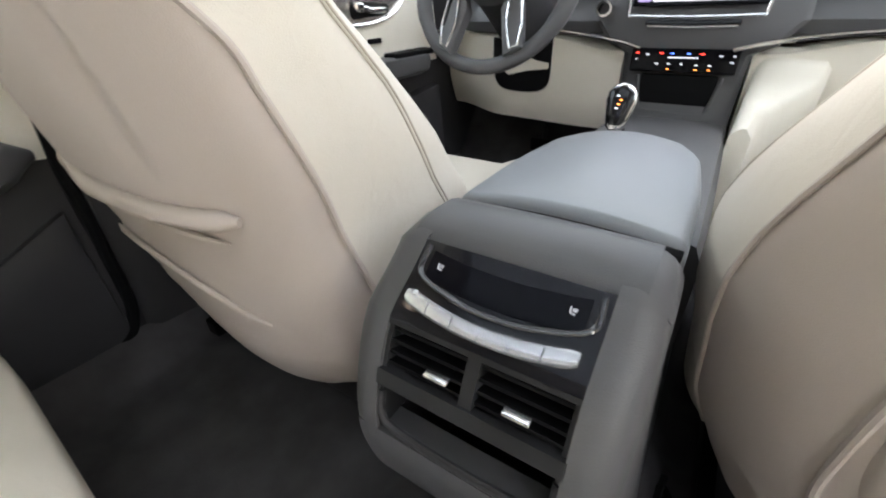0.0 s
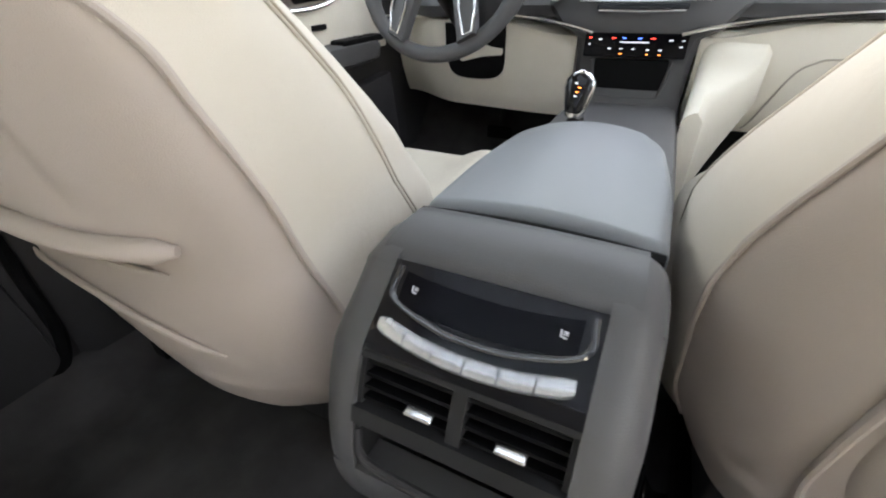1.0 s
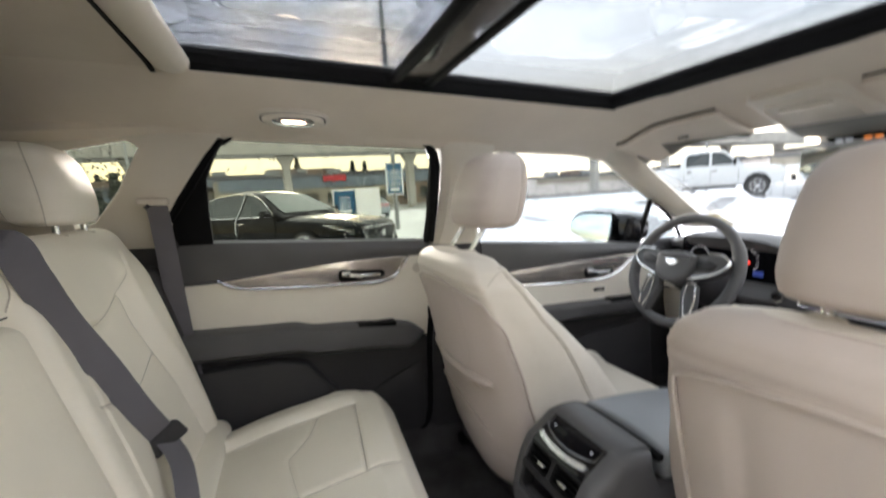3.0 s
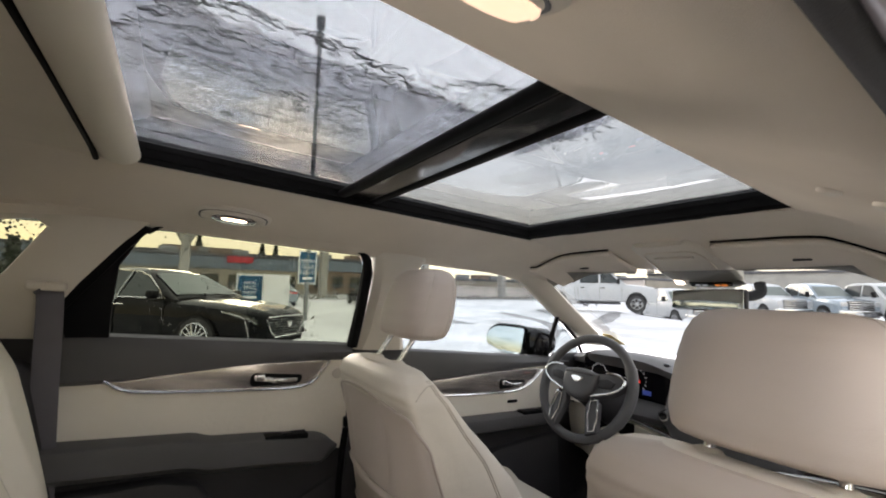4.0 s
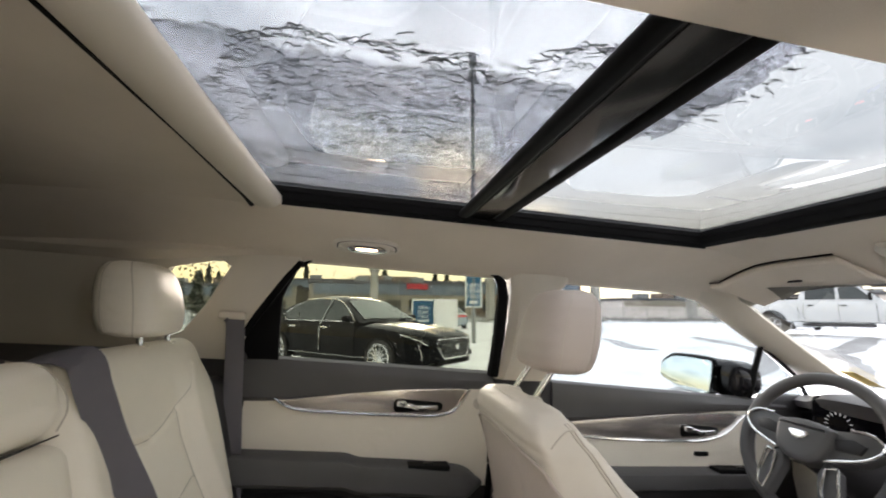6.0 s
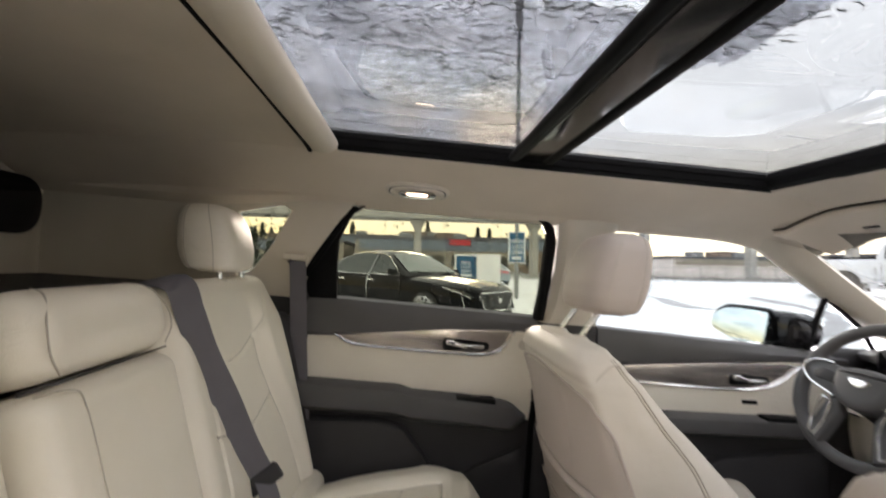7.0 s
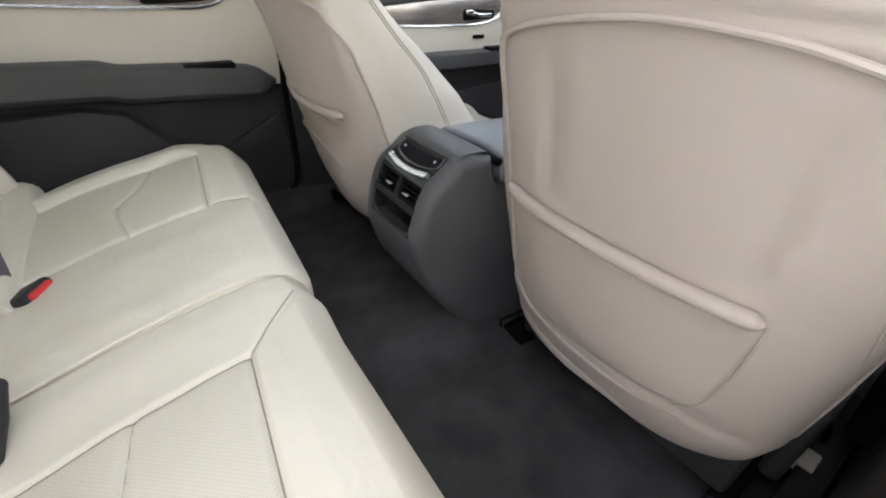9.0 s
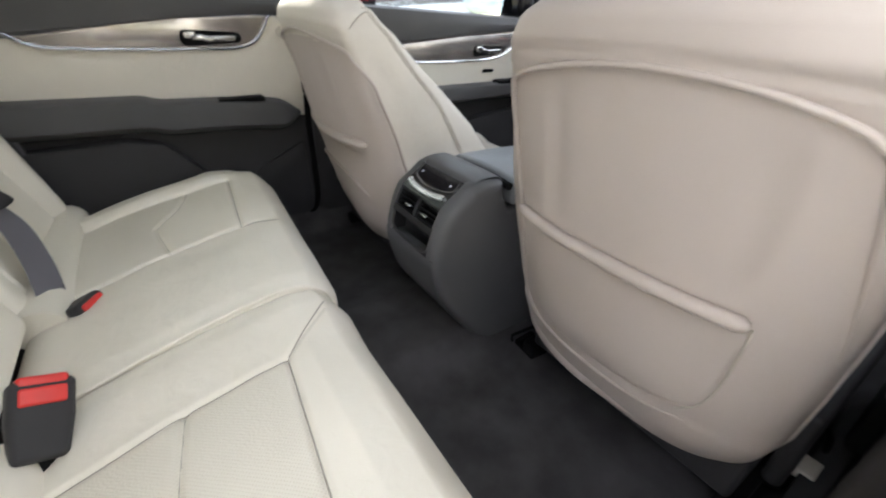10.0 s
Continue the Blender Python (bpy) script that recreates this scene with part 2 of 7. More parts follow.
# ---- mesh helpers ----


def link(name, bm, material, parent=None, label="", smooth=38):
    me = bpy.data.meshes.new(name)
    bmesh.ops.recalc_face_normals(bm, faces=bm.faces)
    bm.to_mesh(me)
    bm.free()
    me.materials.append(material)
    if smooth:
        me.polygons.foreach_set("use_smooth", [True] * len(me.polygons))
        me.set_sharp_from_angle(angle=radians(smooth))
    ob = new(name, me)
    if parent:
        ob.parent = parent
    if label:
        tagged(ob, label)
    return ob


def part(name, bm, material, parent, label="", smooth=38):
    return link(name, bm, material, parent, label, smooth)


def thing(name, label, category, group="", at=None):
    ob = new(name)
    ob.empty_display_size = 0.05
    if at is not None:
        ob.matrix_basis = at
    return tagged(ob, label, category, group)


def setting(name, bm, material, label="", smooth=38):
    ob = link(name, bm, material, None, "", smooth)
    return tagged(ob, label, name.split("_")[0], kind="structure")


def steps(h, r, n):
    """Grid stops from -h to h, close together in the rounding r."""
    e = [h - r + r * f for f in (0.0, 0.25, 0.5, 0.72, 0.9, 1.0)]
    inner = list(np.linspace(-(h - r), h - r, max(2, n)))
    return [-v for v in reversed(e[1:])] + inner + e[1:]


def rbox(hx, hy, hz, r, n=(2, 2, 2), shape=None, bm=None, at=(0, 0, 0)):
    """A box with rounded edges, centred on at, its points moved by shape(x, y, z)."""
    bm = bm or bmesh.new()
    r = min(r, hx * 0.999, hy * 0.999, hz * 0.999)
    s = [steps(h, r, k) for h, k in zip((hx, hy, hz), n)]
    made = {}

    def vert(i, j, k):
        if (i, j, k) not in made:
            v = Vector((s[0][i], s[1][j], s[2][k]))
            core = Vector([max(-(h - r), min(h - r, c)) for c, h in zip(v, (hx, hy, hz))])
            d = v - core
            if d.length > 1e-9:
                # towards the rounded corner
                v = core + d.normalized() * r * max(abs(c) for c in d) / r
            p = v
            if shape:
                p = Vector(shape(p.x, p.y, p.z))
            made[i, j, k] = bm.verts.new(p + Vector(at))
        return made[i, j, k]

    n0, n1, n2 = len(s[0]) - 1, len(s[1]) - 1, len(s[2]) - 1
    for a, b, c, place in ((n0, n1, n2, lambda u, v, w: (u, v, w)), (n1, n2, n0, lambda u, v, w: (w, u, v)), (n2, n0, n1, lambda u, v, w: (v, w, u))):
        for w in (0, c):
            for u in range(a):
                for v in range(b):
                    q = [vert(*place(u, v, w)), vert(*place(u + 1, v, w)), vert(*place(u + 1, v + 1, w)), vert(*place(u, v + 1, w))]
                    try:
                        bm.faces.new(q)
                    except ValueError:
                        pass
    return bm


def loft(rings, caps=True, bm=None, closed=True):
    bm = bm or bmesh.new()
    rows = [[bm.verts.new(p) for p in ring] for ring in rings]
    n = len(rows[0])
    for a, b in zip(rows, rows[1:]):
        for i in range(n if closed else n - 1):
            bm.faces.new((a[i], a[(i + 1) % n], b[(i + 1) % n], b[i]))
    if caps and closed:
        bm.faces.new(list(reversed(rows[0])))
        bm.faces.new(rows[-1])
    return bm


def tube(points, radius, sides=8, closed=False, bm=None, flat=1.0, up=(0, 0, 1)):
    """A round bar along points; radius may be one number or one for each point."""
    pts = [Vector(p) for p in points]
    rad = radius if isinstance(radius, (list, tuple)) else [radius] * len(pts)
    rings = []
    n = len(pts)
    for i, p in enumerate(pts):
        a = pts[(i - 1) % n] if closed or i else p
        b = pts[(i + 1) % n] if closed or i < n - 1 else p
        d = (b - a).normalized()
        s = d.cross(Vector(up))
        if s.length < 1e-3:
            s = d.cross(Vector((1, 0, 0)))
        s.normalize()
        t = s.cross(d)
        rings.append([p + s * math.cos(w) * rad[i] + t * math.sin(w) * rad[i] * flat for w in [2 * math.pi * k / sides for k in range(sides)]])
    if closed:
        rings.append(rings[0])
        bm = loft(rings, False, bm)
        bmesh.ops.remove_doubles(bm, verts=bm.verts, dist=1e-6)
        return bm
    return loft(rings, True, bm)


def curve(points, n=10, closed=False):
    """A smooth line through points (Catmull-Rom)."""
    p = [Vector(v) for v in points]
    m = len(p)
    out = []
    for i in range(m if closed else m - 1):
        a, b, c, d = (p[(i - 1) % m] if closed or i else p[0] * 2 - p[1]), p[i], p[(i + 1) % m], (p[(i + 2) % m] if closed or i + 2 < m else p[-1] * 2 - p[-2])
        for k in range(n):
            t = k / n
            out.append(0.5 * ((2 * b) + (c - a) * t + (2 * a - 5 * b + 4 * c - d) * t * t + (3 * b - a - 3 * c + d) * t ** 3))
    if not closed:
        out.append(p[-1])
    return out


def slab(outline, depth, place, bevel=0.0, segs=2, bm=None):
    """An outline in the plane (u, v) thickened by depth: place(u, v, w) gives the point, w from 0 to depth; the front rim is bevelled."""
    bm = bm or bmesh.new()
    n = len(outline)
    cu = sum(p[0] for p in outline) / n
    cv = sum(p[1] for p in outline) / n
    rings = [[(u, v, 0.0) for u, v in outline]]
    if bevel:
        for k in range(segs + 1):
            a = math.pi / 2 * k / segs
            inset, w = bevel * (1 - math.cos(a)), depth - bevel + bevel * math.sin(a)
            ring = []
            for i, (u, v) in enumerate(outline):
                pu, pv = outline[i - 1]
                nu, nv = outline[(i + 1) % n]
                t = Vector((nu - pu, nv - pv))
                t = t.normalized() if t.length else Vector((1, 0))
                nrm = Vector((-t.y, t.x))
                if nrm.dot(Vector((cu - u, cv - v))) < 0:
                    nrm = -nrm
                ring.append((u + nrm.x * inset, v + nrm.y * inset, w))
            rings.append(ring)
    else:
        rings.append([(u, v, depth) for u, v in outline])
    return loft([[place(*p) for p in r] for r in rings], True, bm)


def band(points, width, thick, side, bm=None):
    """A flat strap along points, width across the direction side."""
    bm = bm or bmesh.new()
    pts = [Vector(p) for p in points]
    rings = []
    for i, p in enumerate(pts):
        d = (pts[min(i + 1, len(pts) - 1)] - pts[max(i - 1, 0)]).normalized()
        s = Vector(side) - d * d.dot(Vector(side))
        s.normalize()
        t = d.cross(s)
        rings.append([p + s * a * width / 2 + t * b * thick / 2 for a, b in ((-1, -0.6), (-0.9, -1), (0.9, -1), (1, -0.6), (1, 0.6), (0.9, 1), (-0.9, 1), (-1, 0.6))])
    return loft(rings, True, bm)


def interp(x, table):
    return float(np.interp(x, [a for a, _ in table], [b for _, b in table]))


def smooth01(t):
    t = max(0.0, min(1.0, t))
    return t * t * (3 - 2 * t)


def groove(d, width, depth):
    return depth * math.exp(-(d / width) ** 2)

# ---- the car's shell ----


XC = -0.04  # the roof's middle line


def liner_z(x, y):
    z = interp(abs(x - XC), [(0.0, 1.092), (0.30, 1.088), (0.36, 1.083), (0.40, 1.066), (0.47, 1.030), (0.55, 0.996), (0.62, 0.985)])
    if y > 0.45:
        z -= 0.075 * smooth01((y - 0.47) / 0.36) * (1.0 if abs(x) < 0.5 else 0.6)
    if y < -0.7:
        z -= 0.10 * ((-0.7 - y) / 1.2) ** 2
    return z


# floor pan with tunnel, one carpet sheet
def floor_z(x, y):
    z = 0.0
    tunnel = smooth01((0.17 - abs(x)) / 0.07)
    z += tunnel * (0.055 if y < 0.02 else 0.07)
    z += 0.06 * smooth01((abs(x) - 0.60) / 0.10)
    z += 0.10 * smooth01((-0.30 - y) / 0.15)
    if y > 0.18:
        z -= 0.05 * smooth01((y - 0.18) / 0.15)
    if y > 1.05:
        z += 0.28 * smooth01((y - 1.05) / 0.35)
    return z + 0.004 * noise.noise((x * 6, y * 6, 0)) + 0.0015 * noise.noise((x * 40, y * 40, 3))


bm = bmesh.new()
xs, ys = np.linspace(-0.74, 0.74, 90), np.linspace(-1.9, 1.45, 150)
rows = [[bm.verts.new((x, y, floor_z(x, y))) for x in xs] for y in ys]
under = [[bm.verts.new((x, y, -0.12)) for x in (xs[0], xs[-1])] for y in (ys[0], ys[-1])]
for a, b in zip(rows, rows[1:]):
    for i in range(len(xs) - 1):
        bm.faces.new((a[i], a[i + 1], b[i + 1], b[i]))
bm.faces.new((under[0][0], under[0][1], under[1][1], under[1][0]))
bm.faces.new([under[0][0]] + rows[0] + [under[0][1]])
bm.faces.new([under[1][1]] + list(reversed(rows[-1])) + [under[1][0]])
bm.faces.new([under[1][0]] + [r[0] for r in reversed(rows)] + [under[0][0]])
bm.faces.new([under[0][1]] + [r[-1] for r in rows] + [under[1][1]])
setting("floor", bm, CARPET, "charcoal cut-pile carpet over the car's floor pan")

# headliner with the roof opening
RX0, RX1, RY0, RY1 = XC - 0.360, XC + 0.360, -0.630, 0.462
bm = bmesh.new()
hx = sorted(set([round(v, 4) for v in np.linspace(XC - 0.60, XC + 0.60, 61)] + [RX0, RX1]))
hy = sorted(set([round(v, 4) for v in np.linspace(-1.9, 0.80, 80)] + [RY0, RY1]))


def hole(x, y, e=0.0):
    return RX0 + e < x < RX1 - e and RY0 + e < y < RY1 - e


vs = {}
for layer, dz in ((0, 0.0), (1, 0.010)):
    for x in hx:
        for y in hy:
            if not hole(x, y, 1e-6):
                vs[layer, x, y] = bm.verts.new((x, y, liner_z(x, y) + dz))
for layer in (0, 1):
    for x0, x1 in zip(hx, hx[1:]):
        for y0, y1 in zip(hy, hy[1:]):
            if not hole((x0 + x1) / 2, (y0 + y1) / 2):
                bm.faces.new([vs[layer, *q] for q in ((x0, y0), (x1, y0), (x1, y1), (x0, y1))])
pairs = {v: vs[1 - layer, x, y] for (layer, x, y), v in vs.items()}
done = set()
for e in [e for e in bm.edges if e.is_boundary]:
    a, b = e.verts
    key = frozenset((a, b, pairs[a], pairs[b]))
    if key not in done:
        done.add(key)
        bm.faces.new((a, b, pairs[b], pairs[a]))
setting("ceiling_headliner", bm, LINER, "warm beige cloth headliner round a large roof opening", 60)

# roof skin above the liner
bm = bmesh.new()
for x0, x1, y0, y1 in ((-0.70, RX0 - 0.13, -2.0, 0.82), (RX1 + 0.13, 0.62, -2.0, 0.82), (RX0 - 0.13, RX1 + 0.13, -2.0, -0.74), (RX0 - 0.13, RX1 + 0.13, 0.64, 0.82)):
    rbox((x1 - x0) / 2, (y1 - y0) / 2, 0.010, 0.006, bm=bm, at=((x0 + x1) / 2, (y0 + y1) / 2, 1.165))
setting("roof_skin", bm, GLOSS_BLACK, "black painted steel roof panel")

# ---- roof glass ----
GZ = 1.132
sunroof = thing("panoramic_sunroof", "panoramic sunroof with black frame and wet icy glass", "sunroof")


def bar_x(name, y0, y1, z0, z1, x0, x1, material, r=0.006, label=""):
    return part(name, rbox((x1 - x0) / 2, (y1 - y0) / 2, (z1 - z0) / 2, r, at=((x0 + x1) / 2, (y0 + y1) / 2, (z0 + z1) / 2)), material, sunroof, label)


for s in (-1, 1):
    rings = []
    for y in np.linspace(RY0 - 0.06, RY1 + 0.03, 30):
        rings.append([(XC + s * a, y, b) for a, b in ((0.385, 1.080), (0.357, 1.086), (0.356, 1.096), (0.352, 1.098), (0.350, 1.112), (0.346, 1.115), (0.345, 1.126), (0.40, 1.150))])
    part("side_rail", loft(rings), BLACK, sunroof, "black rubber-sealed side rail")
rings = [[(x, RY1 + a, b) for a, b in ((0.03, 1.096), (0.006, 1.089), (-0.006, 1.090), (-0.016, 1.096), (-0.019, 1.112), (-0.024, 1.115), (-0.025, 1.127), (0.03, 1.150))] for x in np.linspace(RX0 - 0.03, RX1 + 0.03, 10)]
part("front_rail", loft(rings), BLACK, sunroof)
bar_x("rear_rail", -0.74, -0.67, 1.112, 1.150, RX0 - 0.02, RX1 + 0.02, BLACK)
bar_x("cross_bar", -0.200, -0.128, 1.104, 1.120, RX0, RX1, DARK, 0.008, "dark grey cross bar between the panes")
bar_x("bar_strip", -0.194, -0.140, 1.1015, 1.1055, RX0 + 0.004, RX1 - 0.004, GLOSS_BAR, 0.001, "glossy strip under the cross bar")
bar_x("bar_seal", -0.224, -0.198, 1.098, 1.116, RX0, RX1, BLACK, 0.01)
bar_x("bar_seal", -0.136, -0.110, 1.098, 1.126, RX0, RX1, BLACK, 0.01)
for y0, y1 in ((-0.69, -0.165), (-0.155, RY1 - 0.015)):
    g = bar_x("pane", y0, y1, GZ - 0.003, GZ + 0.003, RX0, RX1, GLASS_ROOF, 0.002)
    g.visible_shadow = False

ice = part("ice_film", rbox((RX1 - RX0) / 2 - 0.004, 0.255, 0.0012, 0.001, at=(XC, -0.430, GZ + 0.006)), ICE, sunroof, "streaked half-melted ice")
ice.visible_shadow = False
patch = []
for k in range(60):
    a = 2 * math.pi * k / 60
    r = 1 + 0.45 * noise.noise((math.cos(a) * 2.2, math.sin(a) * 2.2, 7)) + 0.16 * noise.noise((math.cos(a) * 9, math.sin(a) * 9, 3))
    patch.append((0.165 + 0.120 * r * math.cos(a), -0.070 + 0.048 * r * math.sin(a)))
ice = part("ice_film", slab(patch, 0.002, lambda u, v, w: (u, v, GZ + 0.005 + w)), ICE_FRONT, sunroof, "ragged patch of ice")
ice.visible_shadow = False

# crisp broken grey strips paint the crust's dark refraction lines, running along the car
ice_rng = random.Random(23)


def crust_edge(y):
    return interp(y, [(-0.69, 0.00), (-0.64, 0.03), (-0.59, 0.12), (-0.54, 0.156), (-0.41, 0.160), (-0.34, 0.150), (-0.30, 0.118), (-0.285, 0.16), (-0.25, 0.205), (-0.19, 0.22)])


def on_crust(x, y):
    if x > crust_edge(y) or math.hypot((x + 0.13) / 0.036, (y + 0.575) / 0.055) < 1 or math.hypot((x + 0.14) / 0.030, (y + 0.245) / 0.060) < 1:
        return False
    return noise.noise((x * 9, y * 4, 2)) > -0.22


def ridge(bm, x, y, count, wide):
    rows = []
    for i in range(count + 1):
        w = wide * math.sin(math.pi * (i + 0.4) / (count + 0.8)) * (0.6 + 0.6 * ice_rng.random())
        rows.append([(x - w / 2, y, GZ + 0.0040), (x + w / 2, y, GZ + 0.0046)])
        y += 0.0012 + 0.0045 * ice_rng.random()
        x += ice_rng.choice((-1, 1)) * (0.0008 + 0.0030 * ice_rng.random())
    loft(rows, False, bm, False)


bm = bmesh.new()
for k in range(2000):
    x, y = RX0 + 0.01 + 0.62 * ice_rng.random(), -0.685 + 0.49 * ice_rng.random()
    if on_crust(x, y):
        ridge(bm, x, y, ice_rng.randint(2, 7), 0.0007 + 0.0012 * ice_rng.random() ** 2)
for k in range(130):
    y = -0.66 + 0.455 * k / 130
    ridge(bm, crust_edge(y) + ice_rng.gauss(0, 0.005), y, ice_rng.randint(3, 7), 0.0018)
ob = part("ice_ridges", bm, ICE_EDGE, sunroof, "jagged dark ridges of melting ice", 0)
ob.visible_shadow = False
bm = bmesh.new()
for k in range(90):
    a, r = 6.283 * ice_rng.random(), ice_rng.random() ** 0.5
    ridge(bm, 0.165 + 0.11 * r * math.cos(a), -0.060 + 0.055 * r * math.sin(a), ice_rng.randint(2, 6), 0.0018)
ob = part("ice_ridges", bm, ICE_EDGE, sunroof, "jagged dark ridges of melting ice", 0)
ob.visible_shadow = False

# roller shade housing behind the opening
shade = thing("roller_shade", "beige roller shade rolled up behind the roof glass", "shade")
rings = []
for x in np.linspace(RX0 + 0.003, RX1 - 0.003, 40):
    k = 0.45 + 0.55 * smooth01((0.357 - abs(x - XC)) / 0.03)
    rings.append([(x, -0.655 + 0.033 * math.cos(a) * k, 1.088 + 0.022 * math.sin(a) * k) for a in [2 * math.pi * i / 20 for i in range(20)]])
part("housing", loft(rings), PLASTIC_CREAM, shade)
part("gap", tube([(x, -0.6935, liner_z(x, -0.6935) - 0.003) for x in np.linspace(RX0 - 0.002, RX1 + 0.002, 24)], 0.0055, 6), BLACK, shade, "dark slit beside the housing")

# ---- body sides: pillars, rails, windows ----


def side_x(z, s=-1):
    """The inner face of the side at height z."""
    return s * interp(z, [(0.0, 0.70), (0.30, 0.70), (0.70, 0.715), (0.85, 0.675), (1.0, 0.605), (1.06, 0.585)])


def side_place(s, off=0.0):
    return lambda y, z, w: (side_x(z, s) + s * (off - w), y, z)


def refine(outline, step=0.05):
    out = []
    for a, b in zip(outline, outline[1:] + outline[:1]):
        n = max(1, int(math.dist(a, b) / step))
        out += [(a[0] + (b[0] - a[0]) * k / n, a[1] + (b[1] - a[1]) * k / n) for k in range(n)]
    return out


for s, side in ((-1, "left"), (1, "right")):
    # cant rail over the doors, from the front header to the tail
    rings = []
    for y in np.linspace(-1.9, 0.80, 60):
        drop = 0.045 * smooth01((y - 0.47) / 0.36)
        back = -0.03 * smooth01((-0.65 - y) / 0.4)
        k = XC if s > 0 else 0.0
        rings.append([(s * a + k, y, b - drop + back) for a, b in ((0.575, 1.003), (0.60, 0.988), (0.622, 0.980), (0.635, 0.984), (0.65, 1.02), (0.65, 1.16), (0.575, 1.16))])
    setting("trim_rail_" + side, loft(rings, True), LINER, "beige cloth-wrapped roof rail above the doors")
    # B pillar
    rings = []
    for z, y0, y1, bulge in ((0.0, -0.03, 0.19, 0.0), (0.4, -0.01, 0.18, 0.0), (0.68, -0.015, 0.175, 0.0), (0.74, 0.0, 0.16, 0.004), (0.86, 0.005, 0.15, 0.008), (0.95, -0.005, 0.155, 0.006), (1.005, -0.02, 0.19, 0.0)):
        x = side_x(z, s)
        x = x * 0.985
        rings.append([(x + s * 0.05, y0, z), (x + s * 0.004, y0 + 0.004, z), (x - s * (0.012 + bulge), y0 + 0.025, z), (x - s * (0.016 + bulge), (y0 + y1) / 2, z), (x - s * (0.012 + bulge), y1 - 0.025, z), (x + s * 0.004, y1 - 0.004, z), (x + s * 0.05, y1, z)])
    setting("trim_pillar_lower_" + side, loft(rings[:3]), DARK, "dark plastic lower centre pillar trim")
    setting("trim_pillar_centre_" + side, loft(rings[2:]), PLASTIC_CREAM, "beige plastic centre pillar trim")
    # C pillar between the door glass and the quarter glass
    o = refine([(-0.595, 1.0), (-0.62, 0.96), (-0.74, 0.775), (-0.76, 0.70), (-0.95, 0.70), (-0.945, 0.76), (-0.905, 0.775), (-0.845, 0.855), (-0.785, 0.955), (-0.80, 0.975), (-0.80, 1.0)])
    setting("trim_pillar_rear_" + side, slab(o, 0.03, side_place(s, 0.015), 0.008), PLASTIC_CREAM, "beige plastic rear pillar trim")
    # behind: quarter panel with a small glass
    o = refine([(-0.80, 1.0), (-0.80, 0.975), (-0.93, 0.945), (-0.96, 0.90), (-0.945, 0.76), (-0.95, 0.70), (-0.95, 0.0), (-1.9, 0.0), (-1.9, 1.0)], 0.08)
    setting("wall_quarter_" + side, slab(o, 0.03, side_place(s, 0.015), 0.004), PLASTIC_CREAM, "beige plastic side trim of the load bay")
    # low sill and bottom of the side
    setting("trim_sill_" + side, rbox(0.045, 1.1, 0.07, 0.02, at=(s * 0.735, 0.05, -0.02)), DARK, "dark grey plastic door sill")
    # A pillar
    rings = []
    for k in range(12):
        t = k / 11
        c = Vector((s * (0.585 + 0.135 * t), 0.66 + 0.66 * t, 1.0 - 0.30 * t - 0.03 * t * (1 - t)))
        rings.append([c + Vector((s * a, b, 0)) for a, b in ((0.045, -0.085), (0.012, -0.105), (-0.020, -0.072), (-0.034, 0.02), (-0.01, 0.065), (0.045, 0.05))])
    setting("trim_pillar_front_" + side, loft(rings, True), PLASTIC_CREAM, "beige plastic windscreen pillar trim")

# weatherstrip of the open right rear door
ws = thing("weatherstrip", "dark rubber weatherstrip along the open rear door frame", "seal")
part("strip", tube([(XC + 0.600, y, 0.974 - 0.03 * smooth01((-0.55 - y) / 0.3)) for y in np.linspace(-0.95, 0.0, 24)], 0.0085, 10, flat=0.8), DARK, ws)
part("base_strip", tube([(XC + 0.618, y, 0.976 - 0.03 * smooth01((-0.55 - y) / 0.3)) for y in np.linspace(-0.95, 0.0, 24)], 0.013, 10), mat("mauve_grey_paint", (0.42, 0.38, 0.43), 0.25, vary=0.05, coat=0.3), ws, "pale painted door flange")
# windscreen header and glass
setting("wall_tail", rbox(0.68, 0.03, 0.36, 0.02, at=(0, -1.47, 0.36)), DARK, "dark plastic tailgate trim")
setting("wall_tail_upper", rbox(0.68, 0.03, 0.19, 0.02, at=(0, -1.47, 0.90)), PLASTIC_CREAM, "beige plastic tailgate surround")
tail = [(sx * (0.535 + 0.06 * math.cos(a)), 0.905 + sz * (0.015 + 0.06 * math.sin(a))) for sx, sz, q in ((1, 1, (0, 1, 2, 3, 4, 5)), (-1, 1, (5, 4, 3, 2, 1, 0)), (-1, -1, (0, 1, 2, 3, 4, 5)), (1, -1, (5, 4, 3, 2, 1, 0))) for a in [math.pi / 10 * k for k in q]]
setting("window_tail", slab(tail, 0.02, lambda u, v, w: (u, -1.440 + w, v), 0.006), GLOSS_BLACK, "dark tinted tailgate glass")


def window(name, outline, s, material, label, off=0.02, at=None):
    ob = setting(name, slab(refine(outline), 0.004, at or side_place(s, off)), material, label)
    ob.visible_shadow = False
    return ob


REAR_GLASS = [(-0.03, 0.69), (-0.025, 0.80), (-0.035, 0.95), (-0.06, 0.988), (-0.30, 0.99), (-0.575, 0.998), (-0.612, 0.985), (-0.752, 0.78), (-0.755, 0.70)]
QUARTER = [(-0.785, 0.955), (-0.80, 0.975), (-0.93, 0.945), (-0.96, 0.90), (-0.945, 0.76), (-0.905, 0.775), (-0.845, 0.855)]
FRONT_GLASS = [(0.18, 0.66), (0.175, 0.985), (0.20, 1.0), (0.50, 0.995), (0.66, 0.97), (0.80, 0.91), (0.95, 0.82), (1.10, 0.73), (1.15, 0.66)]
drop_rng = random.Random(11)
